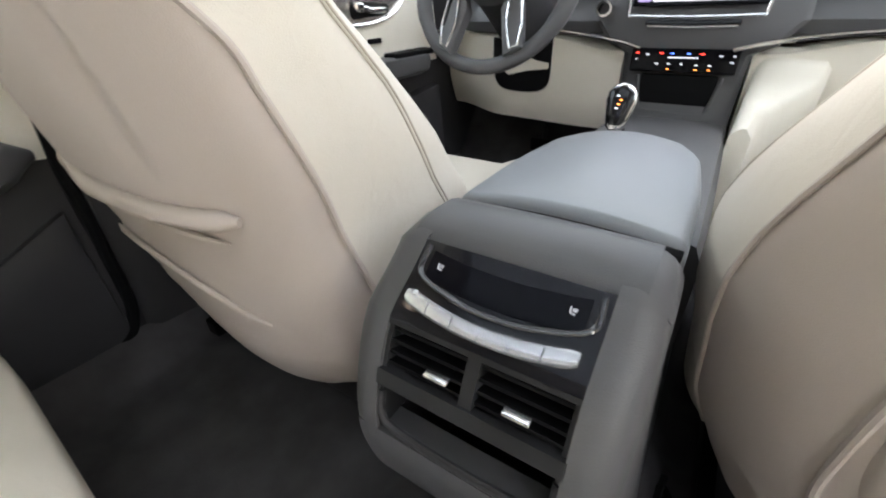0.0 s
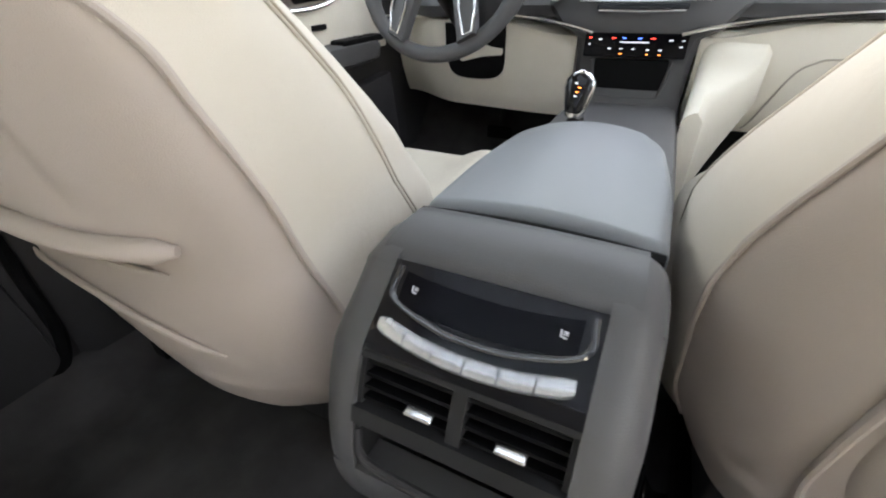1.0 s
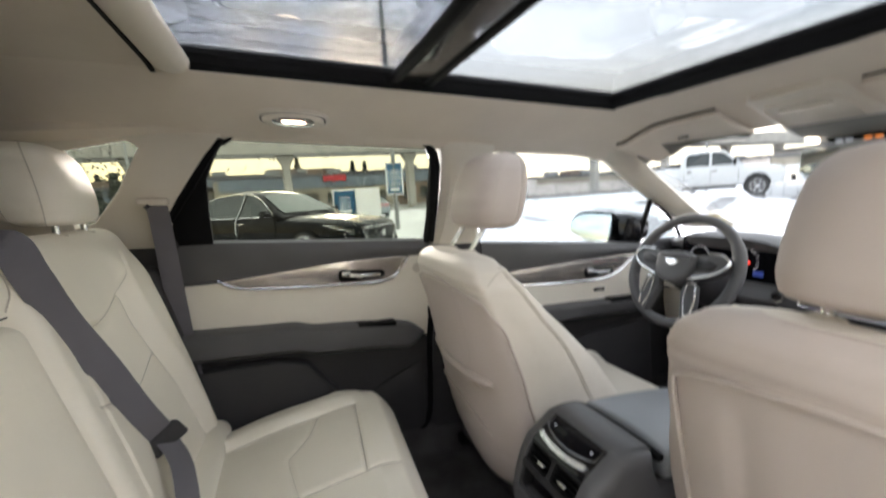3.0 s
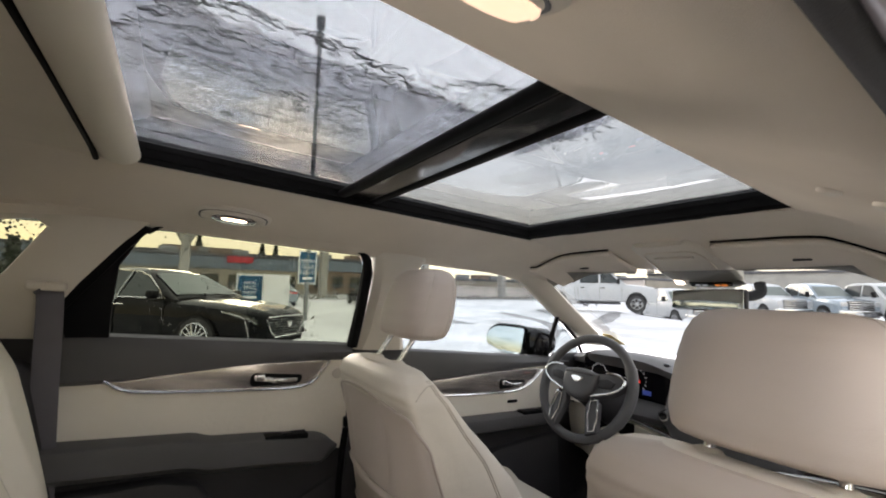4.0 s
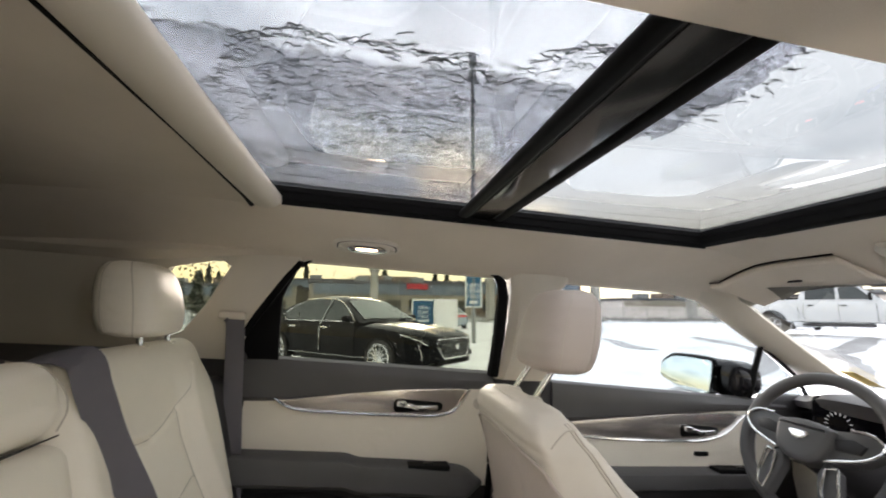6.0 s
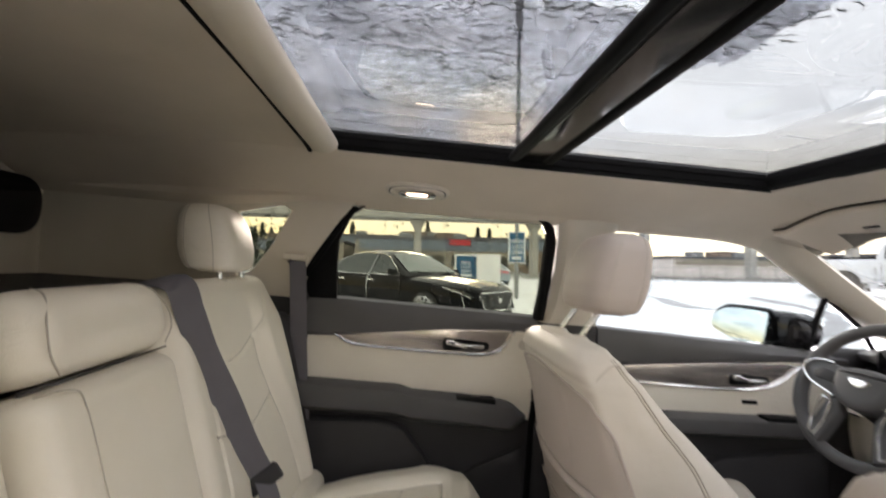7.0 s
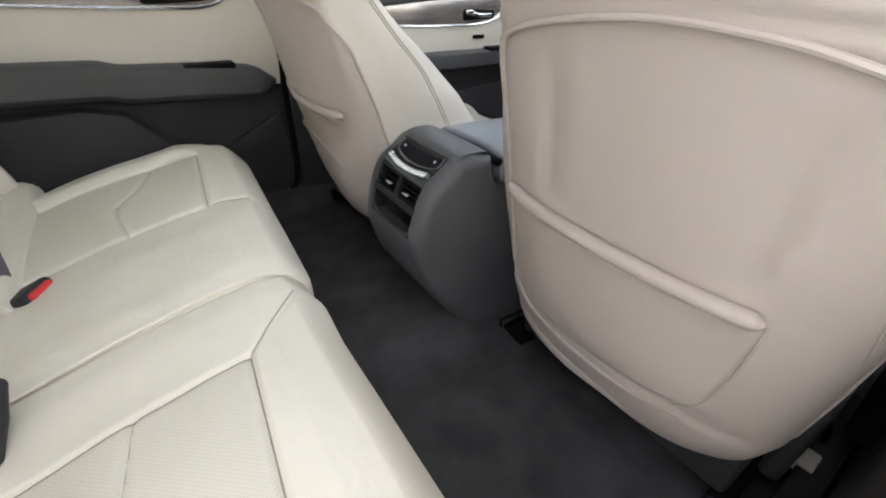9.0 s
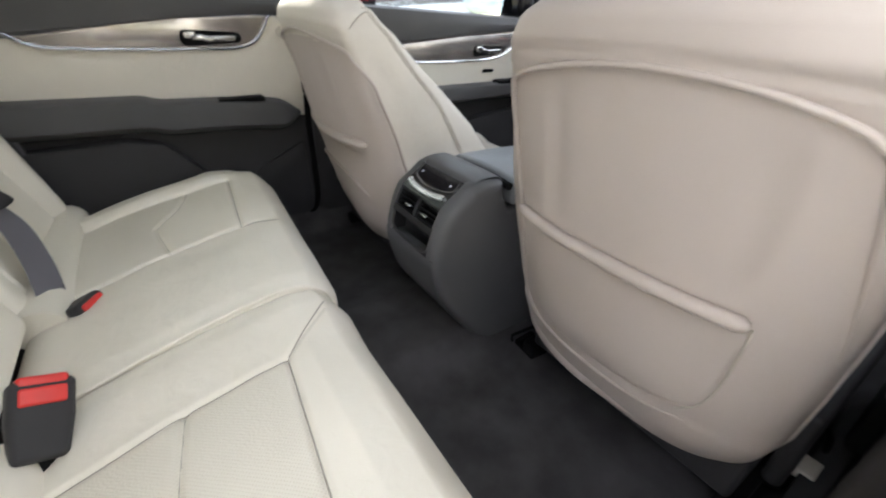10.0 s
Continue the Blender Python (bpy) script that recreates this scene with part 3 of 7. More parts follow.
bm = bmesh.new()
for k in range(420):
    trail = drop_rng.choice((-0.16, -0.19, -0.245, -0.33, -0.47, -0.52, -0.56, -0.60)) + drop_rng.gauss(0, 0.012)
    z = 0.72 + 0.25 * drop_rng.random()
    if trail < -0.62 or trail < -0.60 - (0.965 - z) * 0.7 + 0.02:
        continue
    r = 0.0009 + 0.0018 * drop_rng.random() ** 3
    bmesh.ops.create_icosphere(bm, subdivisions=1, radius=r, matrix=Matrix.Translation((side_x(z) - 0.024, trail, z)) @ Matrix.Scale(0.5, 4, (1, 0, 0)) @ Matrix.Scale(1.0 + 1.4 * drop_rng.random(), 4, (0, 0, 1)))
for k in range(420):
    y, z = -0.94 + 0.15 * drop_rng.random(), 0.775 + 0.19 * drop_rng.random()
    if y > -0.905 and z < 0.775 + (y + 0.905) * 1.45:
        continue
    r = 0.0012 + 0.0030 * drop_rng.random() ** 2
    bmesh.ops.create_icosphere(bm, subdivisions=1, radius=r, matrix=Matrix.Translation((side_x(z) - 0.024, y, z)) @ Matrix.Scale(0.4, 4, (1, 0, 0)))
tagged(link("water_drops", bm, mat("frozen_drops", (0.75, 0.76, 0.78), 0.15, vary=0.1)), "frozen water drops on the rear side glass", "drops", kind="stuff")
window("window_1", REAR_GLASS, -1, GLASS_TINT, "tinted rear door glass")
window("window_2", FRONT_GLASS, -1, GLASS_CLEAR, "clear front door glass")
window("window_3", QUARTER, -1, GLASS_TINT, "small tinted quarter glass")
window("window_4", FRONT_GLASS, 1, GLASS_CLEAR, "clear front door glass")
window("window_5", QUARTER, 1, GLASS_TINT, "small tinted quarter glass")
bm = bmesh.new()
rings = []
for t in np.linspace(0, 1, 10):
    rings.append([(x * (0.60 + 0.12 * t), 0.74 + 0.86 * t - 0.10 * x * x, 1.0 - 0.32 * t) for x in np.linspace(-1, 1, 14)])
ob = setting("window_windscreen", loft(rings, False, bm, False), GLASS_SCREEN, "clear windscreen")
ob.visible_shadow = False
# black edge along the top of the front door glass
for s in (-1, 1):
    e = thing("window_seal", "black rubber seal along the front door glass", "seal")
    part("strip", tube([(side_x(z, s) - s * 0.004, y, z) for y, z in FRONT_GLASS[3:]], 0.007, 8), BLACK, e)
# black edge of the rear door glass
e = thing("window_seal", "black rubber seal round the rear door opening", "seal")
part("strip", tube([(side_x(z) + 0.002, y, z) for y, z in [(-0.02, 0.69), (-0.014, 0.80), (-0.022, 0.93), (-0.032, 0.965), (-0.055, 0.990), (-0.09, 0.998), (-0.30, 0.998), (-0.575, 0.992), (-0.605, 0.970)]], [0.019, 0.019, 0.018, 0.015, 0.010, 0.006, 0.005, 0.005, 0.006], 8), BLACK, e)
part("corner_panel", slab(refine([(-0.612, 0.965), (-0.76, 0.76), (-0.76, 0.69), (-0.652, 0.70), (-0.655, 0.80), (-0.652, 0.885)]), 0.012, side_place(-1, 0.006), 0.004), BLACK, e, "black corner panel")
part("edge_strip", tube([(side_x(z) + 0.004, y, z) for y, z in ((-0.606, 0.984), (-0.631, 0.955), (-0.752, 0.775), (-0.765, 0.70))], 0.012, 8), BLACK, e)

# ---- front seats ----


def back_y(z):
    return interp(z, [(0.12, 0.075), (0.16, 0.055), (0.24, 0.033), (0.40, 0.010), (0.52, -0.012), (0.60, -0.030), (0.65, -0.038), (0.69, -0.034), (0.72, -0.015)])


def back_w(z):
    return interp(z, [(0.12, 0.190), (0.14, 0.204), (0.20, 0.216), (0.30, 0.222), (0.45, 0.227), (0.56, 0.222), (0.63, 0.212), (0.68, 0.195), (0.71, 0.165), (0.725, 0.10)])


def back_d(z):
    return interp(z, [(0.12, 0.40), (0.20, 0.46), (0.30, 0.45), (0.40, 0.385), (0.50, 0.295), (0.55, 0.245), (0.62, 0.19), (0.68, 0.14), (0.71, 0.10), (0.725, 0.06)])


def shell_d(z):
    """How far the rear shell wraps forward along the flanks."""
    return interp(z, [(0.12, 0.12), (0.25, 0.11), (0.42, 0.085), (0.55, 0.055), (0.62, 0.045), (0.70, 0.04), (0.725, 0.03)])


P_REAR, P_FRONT = 2.7, 3.5


def seam_d(z):
    """Where the stitched seam of the bolster runs, from the rear face."""
    return interp(z, [(0.17, 0.31), (0.30, 0.29), (0.48, 0.22), (0.55, 0.17), (0.65, 0.115), (0.70, 0.085)])


def rear_y(x, z, out=0.0):
    """The rear face of a front seat's back, by its own middle line."""
    d = shell_d(z)
    u = min(0.995, abs(x) / back_w(z))
    return back_y(z) + d - d * (1 - u ** P_REAR) ** (1 / P_REAR) - out


def tuck(flip, x, z):
    """The driver seat's shell draws in below the pocket, and its hem stands a little proud."""
    if flip > 0:
        return 0.0
    f = interp(z, [(0.12, 0.75), (0.18, 1.0), (0.24, 1.0), (0.30, 0.65), (0.36, 0.33), (0.41, 0.0)])
    f *= interp(x, [(-0.22, 0.2), (-0.19, 0.35), (-0.15, 0.78), (-0.10, 1.0), (-0.05, 0.9), (0.0, 0.65), (0.05, 0.4), (0.10, 0.15), (0.14, 0.0)])
    return 0.022 * f - 0.004 * smooth01((hem_z(x) - z) / 0.006) * smooth01((0.165 - x) / 0.012)


def hem_z(x):
    return interp(x, [(-0.20, 0.30), (0.0, 0.302), (0.05, 0.298), (0.10, 0.288), (0.155, 0.262), (0.20, 0.22)])


def shoulder(z):
    """The shoulders are pressed a little lower than the profile runs."""
    return z if z < 0.62 else 0.62 + (z - 0.62) * 0.74


def swell(flip, x, y, z):
    """The passenger seat's bolster beside the console swells outwards."""
    low = interp(z, [(0.12, 0.024), (0.16, 0.026), (0.25, 0.016), (0.36, 0.0)]) * smooth01((abs(x) - 0.12) / 0.08)
    if x * flip >= 0:
        return 0.0
    if flip < 0:
        return -low
    t = (y - back_y(z)) / back_d(z)
    out = interp(z, [(0.12, 0.020), (0.18, 0.036), (0.23, 0.052), (0.33, 0.066), (0.38, 0.066), (0.42, 0.055), (0.525, 0.016), (0.60, 0.0)])
    return max(0.6 * low, out * smooth01(t / 0.34) * (1 - 0.85 * smooth01((t - 0.62) / 0.38)) * smooth01(-x / 0.08))


def edge_y(z, flip):
    """Where the rear shell ends on the flank; on the driver seat it runs in under the top."""
    y = back_y(z) + shell_d(z)
    return y if flip > 0 or z < 0.53 else min(y, interp(z, [(0.53, 0.045), (0.56, 0.020), (0.574, 0.011), (0.594, -0.003), (0.607, -0.018), (0.625, -0.055)]))


def flank(sx, z, short, flip=-1):
    """A point on the seat back's side, short of its front by that much; None: the shell's edge."""
    w, d, r, y0 = back_w(z), back_d(z), shell_d(z), back_y(z)
    if short is None:
        x, y = sx * (w + 0.001), y0 + r
    else:
        f = (d - short - r) / (d - r)
        x, y = sx * w * (1 - f ** P_FRONT) ** (1 / P_FRONT), y0 + d - short
    return Vector((x - swell(flip, x, y, z), y, shoulder(z)))


def front_seat(cx, dy, flip, lift, ahead, label):
    """flip = 1: door on the right-hand side. lift: how far the headrest is drawn out."""
    seat = thing("front_seat", label, "car seat", "front seats", pose(cx, dy, 0))
    rings = []
    zs = [0.12, 0.126, 0.14, 0.16] + list(np.linspace(0.18, 0.66, 84)) + [0.67, 0.68, 0.69, 0.70, 0.708, 0.714, 0.72, 0.7245]
    for z in zs:
        w, d, r, y0 = back_w(z), back_d(z), shell_d(z), back_y(z)
        ring = []
        for k in range(96):
            a = 2 * math.pi * k / 96
            c, sn = math.cos(a), math.sin(a)
            p = P_REAR if sn > 0 else P_FRONT
            x = w * math.copysign(abs(c) ** (2 / p), c)
            y = y0 + r - (r if sn > 0 else d - r) * math.copysign(abs(sn) ** (2 / p), sn)
            if sn > 0.0:
                y += tuck(flip, x, z)
                # shallow folds and the rim of the shell
                fold = smooth01((z - 0.40) / 0.05) * smooth01((0.60 - z) / 0.04)
                y += fold * (groove(x * flip + 0.105, 0.012, 0.0065) + groove(x * flip - 0.130 + (0.6 - z) * 0.08, 0.016, 0.0065))
                top = 0.618 + 0.016 * (1 - (x / 0.2) ** 2)
                y += groove(z - top - 0.008, 0.006, 0.0022) - 0.003 * smooth01((z - top - 0.01) / 0.02)
                y += 0.004 * smooth01((top - z) / 0.012) * smooth01((z - 0.2) / 0.02)
            else:
                y -= 0.02 * (1 - (abs(x) / w) ** 2) * smooth01((z - 0.2) / 0.1)
                if flip < 0:
                    # the leather sinks a little beside the shell's edge
                    x -= math.copysign(0.007, x) * math.exp(-((y - y0 - r - 0.024) / 0.017) ** 2) * smooth01((0.60 - z) / 0.06)
            # the driver seat's hem rises towards the door
            hem = 0.018 * smooth01((0.30 - z) / 0.18) * smooth01((0.17 - x) / 0.3) if flip < 0 else 0.0
            ring.append((x - swell(flip, x, y, z), y, shoulder(z) + hem))
        rings.append(ring)
    ob = part("backrest", loft(rings), CREAM_SHADED, seat)
    # leather bolsters ahead of the rear shell, in the less darkened copy
    ob.data.materials.append(CREAM_HALF_SHADED)
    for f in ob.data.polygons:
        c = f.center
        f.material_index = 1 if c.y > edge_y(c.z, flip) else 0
    # bead round the shell
    line = [(0.206, 0.38), (0.203, 0.42), (0.199, 0.46), (0.194, 0.50), (0.189, 0.535), (0.184, 0.565), (0.177, 0.587), (0.160, 0.603), (0.130, 0.614), (0.08, 0.624), (0.0, 0.629), (-0.09, 0.620), (-0.168, 0.600), (-0.183, 0.570), (-0.184, 0.45), (-0.180, 0.30), (-0.172, 0.235), (-0.150, 0.208), (-0.10, 0.196), (0.0, 0.190), (0.07, 0.196), (0.12, 0.212)]
    pts = curve([(x * 1.055 * flip, 0, z) for x, z in (line if flip > 0 else line[4:12] + [(-0.165, 0.606), (-0.195, 0.595), (-0.2045, 0.574)])], 6)
    pts = [Vector((p.x, rear_y(p.x, p.z, 0.0006 - 0.0034 * max(0.0, 1 - i / 20)) + tuck(flip, p.x, p.z), p.z)) for i, p in enumerate(pts)]
    if flip < 0:
        # on the driver seat the bead runs on down the flank as the shell's edge
        pts = pts[:-2] + curve([pts[-2]] + [flank(1, z, None, flip) for z in (0.535, 0.50, 0.46, 0.41, 0.36, 0.31, 0.26, 0.21, 0.17)], 6)
    part("bead", tube(pts, [0.0036 * min(1.0, 0.10 + 0.035 * i, 0.25 + 0.06 * (len(pts) - 1 - i)) for i in range(len(pts))], 8, up=(0, 1, 0)), CREAM_SHADED, seat)
    # map pocket
    if flip > 0:
        o = [(-0.187, 0.398), (-0.06, 0.396), (0.06, 0.396), (0.150, 0.400), (0.150, 0.34), (0.142, 0.262), (0.12, 0.236), (0.06, 0.220), (-0.02, 0.212), (-0.10, 0.215), (-0.150, 0.235), (-0.176, 0.28), (-0.186, 0.34)]
        o = [(p.x, p.z) for p in curve([(x, 0, z) for x, z in o], 4, True)]
        n = len(o)
        cxm, czm = -0.02, 0.31
        rings = []
        for k, (f, rise) in enumerate(((1.0, -0.006), (0.99, -0.001), (0.965, 0.0015), (0.92, 0.002), (0.7, 0.003), (0.4, 0.004), (0.1, 0.004))):
            rings.append([((cxm + (x - cxm) * f), rear_y((cxm + (x - cxm) * f), czm + (z - czm) * f, rise), czm + (z - czm) * f) for x, z in o])
        part("pocket", loft(rings), CREAM_SHADED, seat, "flat map pocket")
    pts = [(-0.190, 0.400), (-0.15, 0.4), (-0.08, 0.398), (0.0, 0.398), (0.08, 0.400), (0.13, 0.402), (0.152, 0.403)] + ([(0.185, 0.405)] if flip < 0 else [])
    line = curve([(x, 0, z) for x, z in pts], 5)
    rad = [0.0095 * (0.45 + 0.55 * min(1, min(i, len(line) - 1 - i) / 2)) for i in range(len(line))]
    part("pocket_roll", tube([(p.x * flip, rear_y(p.x, p.z, 0.004 if flip > 0 else 0.004 - 0.012 * smooth01((p.x - 0.01) / 0.12)) + tuck(flip, p.x * flip, p.z), p.z) for p in line], rad, 12, up=(0, 1, 0)), CREAM_SHADED, seat, "padded upper hem of the pocket")
    if flip > 0:
        edge = curve([(0.154, 0, 0.398), (0.153, 0, 0.36), (0.148, 0, 0.30), (0.136, 0, 0.255), (0.115, 0, 0.228)], 5)
        part("pocket_edge", tube([(p.x, rear_y(p.x, p.z, 0.0002), p.z) for p in edge], 0.0016, 6, up=(0, 1, 0)), SEAM, seat)
        low = curve([(-0.205, 0, 0.215), (-0.185, 0, 0.165), (-0.12, 0, 0.142), (0.0, 0, 0.138), (0.12, 0, 0.142)], 6)
        part("lower_lip", tube([(p.x, rear_y(p.x, p.z, -0.004), p.z) for p in low], [0.012 * min(1.0, 0.08 + 0.12 * min(i, len(low) - 1 - i)) for i in range(len(low))], 10, up=(0, 1, 0)), CREAM_SHADED, seat, "rolled lower hem")
    else:
        # a flat fold under the pocket's roll, and the piped edge of the hem
        line = curve([(-0.165, 0, 0.372), (-0.10, 0, 0.378), (0.0, 0, 0.380), (0.10, 0, 0.383), (0.15, 0, 0.386)], 6)
        part("pocket_fold", tube([(p.x * flip, rear_y(p.x, p.z, -0.006 * smooth01((p.x - 0.08) / 0.07)) + tuck(flip, p.x * flip, p.z), p.z) for p in line], [0.0050 * min(1.0, 0.2 + 0.2 * min(i, len(line) - 1 - i)) for i in range(len(line))], 8, up=(0, 1, 0), flat=0.7), CREAM_SHADED, seat, "flat fold under the pocket")
        line = [(x, hem_z(x) + 0.001) for x in np.linspace(0.158, -0.16, 26)]
        part("hem_piping", tube([(x, rear_y(x, z, 0.001) + tuck(flip, x, z + 0.004), z) for x, z in line], [0.0034 * min(1.0, 0.4 + 0.3 * min(i, len(line) - 1 - i)) for i in range(len(line))], 8, up=(0, 1, 0)), CREAM_SHADED, seat, "piped edge of the hem")
    # seams along the flanks: the shell's edge and the twin-stitched bolster seam
    for sx in (-1, 1):
        for short, rad in ((None, 0.0022), (0.0, 0.0016), (0.008, 0.0016)):
            if short is None and flip < 0 < sx:
                continue
            pts = [flank(sx, z, None if short is None else back_d(z) - seam_d(z) + short, flip) for z in np.linspace(0.17, 0.69, 34)]
            part("shell_edge" if short is None else "stitched_seam", tube(pts, rad, 6, up=(1, 0, 0)), CREAM_SHADED if short is None else SEAM, seat)
        # seam over the shoulder
        pts = []
        for k in range(13):
            t = k / 12
            z = 0.640 + 0.038 * math.sin(math.pi * 0.62 * t)
            pts.append(flank(sx, z, back_d(z) - (shell_d(z) + 0.002) - t * (seam_d(z) - shell_d(z)), flip))
        part("shoulder_seam", tube(pts, 0.0018, 6, up=(1, 0, 0)), SEAM, seat)
    # front cushion
    def soft(x, y, z):
        b = 0.022 * smooth01((abs(x) - 0.12) / 0.08)
        return x, y, z + (b + 0.02 * y - groove(abs(x) - 0.13, 0.008, 0.006) if z > 0 else 0)
    part("cushion", rbox(0.234 if flip > 0 else 0.235, 0.245, 0.100 if flip > 0 else 0.085, 0.088 if flip > 0 else 0.055, (18, 8, 3), soft, at=(-0.030 if flip > 0 else 0.0, 0.45, 0.160)), CREAM_HALF_SHADED, seat)
    # under the seat: frame and side shield
    part("seat_base", rbox(0.20, 0.20, 0.05, 0.01, at=(0, 0.33, 0.10)), DARK, seat, "dark plastic seat base")
    part("side_shield", rbox(0.014, 0.25, 0.080, 0.012, at=(flip * 0.222, 0.46, 0.130)), DARK, seat, "dark plastic side shield")
    for sx in (-1, 1):
        rail = part("seat_rail", rbox(0.016, 0.22, 0.016, 0.004, at=(sx * 0.20, 0.34, 0.035)), BLACK, seat, "black steel floor rail")
        if sx * flip < 0:
            br = part("rail_bracket", slab([(-0.028, -0.020), (0.030, -0.024), (0.034, 0.030), (0.012, 0.034), (0.006, 0.016), (-0.012, 0.014), (-0.020, 0.034), (-0.032, 0.030)], 0.012, lambda u, v, w: (sx * 0.222 + u, 0.150 - dy + v, 0.008 + w), 0.003), GLOSS_BLACK, rail, "black steel floor bracket")
            part("bolt", tube([(sx * 0.222, 0.140 - dy, 0.018), (sx * 0.222, 0.140 - dy, 0.028)], 0.007, 6), CHROME, br)
            part("lip", tube([(sx * 0.222 - 0.034, 0.125 - dy, 0.012), (sx * 0.222 - 0.034, 0.125 - dy, 0.030), (sx * 0.222 - 0.026, 0.185 - dy, 0.034)], 0.004, 6), BLACK, br)
    part("wiring", tube(curve([(flip * 0.12, 0.18 - dy, 0.02), (flip * 0.19, 0.22 - dy, 0.04), (flip * 0.24, 0.27 - dy, 0.02), (flip * 0.25, 0.38 - dy, 0.05), (flip * 0.22, 0.46 - dy, 0.03)], 6), 0.006, 8), BLACK, seat, "taped wiring under the seat")
    part("connector", rbox(0.016, 0.022, 0.010, 0.004, at=(flip * 0.245, 0.30 - dy, 0.045)), PLASTIC_CREAM, seat, "pale plug connector")
    part("track_plate", rbox(0.020, 0.16, 0.005, 0.003, at=(flip * 0.262, 0.36 - dy, 0.045)), DARK, seat, "dark steel track plate")
    # headrest
    hb = loft(headrest_rings())
    tall = Matrix.Translation((0, 0, 0.738)) @ Matrix.Scale(1.0 if flip > 0 else 1.14, 4, (0, 0, 1)) @ Matrix.Translation((0, 0, -0.738))
    m = pose(0, ahead, lift) @ tall
    hb.transform(m)
    head = part("headrest", hb, CREAM_SHADED, seat)
    for b in headrest_seams():
        b.transform(m)
        part("seam", b, SEAM, head)
    for sx in (-1, 1):
        part("post", tube([(sx * 0.062, 0.030, 0.64), (sx * 0.062, 0.034, 0.69), (sx * 0.062, 0.040 + ahead, 0.78 + lift)], 0.0065, 12), CHROME, head, "chrome post")
        part("collar", tube([(sx * 0.062, 0.034, 0.684), (sx * 0.062, 0.034, 0.692), (sx * 0.062, 0.034, 0.697), (sx * 0.062, 0.034, 0.700)], [0.022, 0.021, 0.017, 0.010], 16), PLASTIC_CREAM, head, "beige plastic collar")
    return seat


def headrest_seams():
    """Two stitched loops where the side panels meet the front and rear ones."""
    rings = headrest_rings()
    out = []
    for k in (3, 29):
        loop = [Vector(r[k]) for r in rings] + [Vector(r[-k % 64]) for r in reversed(rings)]
        out.append(tube(loop, 0.0011, 5, up=(1, 0, 0)))
    return out


def headrest_rings():
    rings = []
    prof = [(0.738, 0.085, 0.0, 0.075), (0.742, 0.103, -0.015, 0.095), (0.75, 0.111, -0.024, 0.108), (0.77, 0.115, -0.028, 0.120), (0.80, 0.114, -0.025, 0.130), (0.84, 0.110, -0.013, 0.135), (0.87, 0.105, 0.001, 0.134), (0.888, 0.097, 0.014, 0.128), (0.899, 0.084, 0.028, 0.118), (0.904, 0.06, 0.042, 0.104)]
    zs = np.linspace(prof[0][0], prof[-1][0], 30)
    for z in zs:
        w = interp(z, [(p[0], p[1]) for p in prof])
        y0 = interp(z, [(p[0], p[2]) for p in prof])
        y1 = interp(z, [(p[0], p[3]) for p in prof])
        ring = []
        for k in range(64):
            a = 2 * math.pi * k / 64
            c, sn = math.cos(a), math.sin(a)
            x = w * math.copysign(abs(c) ** (2 / 3.2), c)
            y = (y0 + y1) / 2 - (y1 - y0) / 2 * math.copysign(abs(sn) ** (2 / 3.2), sn)
            ring.append((x, y, z))
        rings.append(ring)
    return rings


front_seat(0.405, 0.0, 1, -0.032, 0.028, "cream leather front passenger seat with a map pocket behind")
front_seat(-0.405, -0.075, -1, 0.014, 0.062, "cream leather driver seat with a map pocket behind")

# ---- centre console ----
console = thing("centre_console", "dark grey centre console with rear vents and padded armrest", "console")
FACE = [(0.026, 0.394), (0.002, 0.3755), (-0.018, 0.362), (-0.032, 0.348), (-0.048, 0.313), (-0.060, 0.262), (-0.056, 0.215), (-0.038, 0.155), (-0.004, 0.10), (0.042, 0.045), (0.11, -0.02)]
FACE = [(p.x, p.y) for p in curve([(a, b, 0) for a, b in FACE], 5)]


def face_y(z):
    return float(np.interp(z, [b for a, b in reversed(FACE)], [a for a, b in reversed(FACE)]))


def on_face(x, z, out=0.0):
    y = face_y(z)
    t = Vector((face_y(z + 0.004) - face_y(z - 0.004), 0.008)).normalized()
    return Vector((x, y - t.y * out, z + t.x * out))


for s in (-1, 1):
    o = [(0.105, 0.362), (0.098, 0.392), (0.06, 0.399)] + FACE + [(0.60, -0.02), (0.62, 0.24), (0.43, 0.322), (0.115, 0.333)]
    bm = slab(o, 0.034, lambda y, z, w, s=s: (s * (0.072 + w + 0.030 * smooth01((0.25 - z) / 0.27)), y, z), 0.024, 5)
    part("side_panel", bm, GREY, console)
rings = []
for y, z in [(0.105, 0.355), (0.104, 0.389), (0.098, 0.395), (0.085, 0.399), (0.06, 0.400), (0.04, 0.3975), (0.030, 0.393), (0.026, 0.386), (0.03, 0.37)]:
    rings.append([(x, y, z + 0.002 * (1 - (x / 0.09) ** 2)) for x in np.linspace(-0.088, 0.088, 12)])
part("top_cap", loft(rings, False, None, False), GREY, console)
rings = []
for z in np.linspace(0.257, 0.0, 20):
    rings.append([on_face(x, z, 0.0) for x in np.linspace(-0.092, 0.092, 6)])
rings.insert(0, [on_face(x, 0.253, -0.03) for x in np.linspace(-0.092, 0.092, 6)])
part("lower_cover", loft(rings, False, None, False), GREY, console)


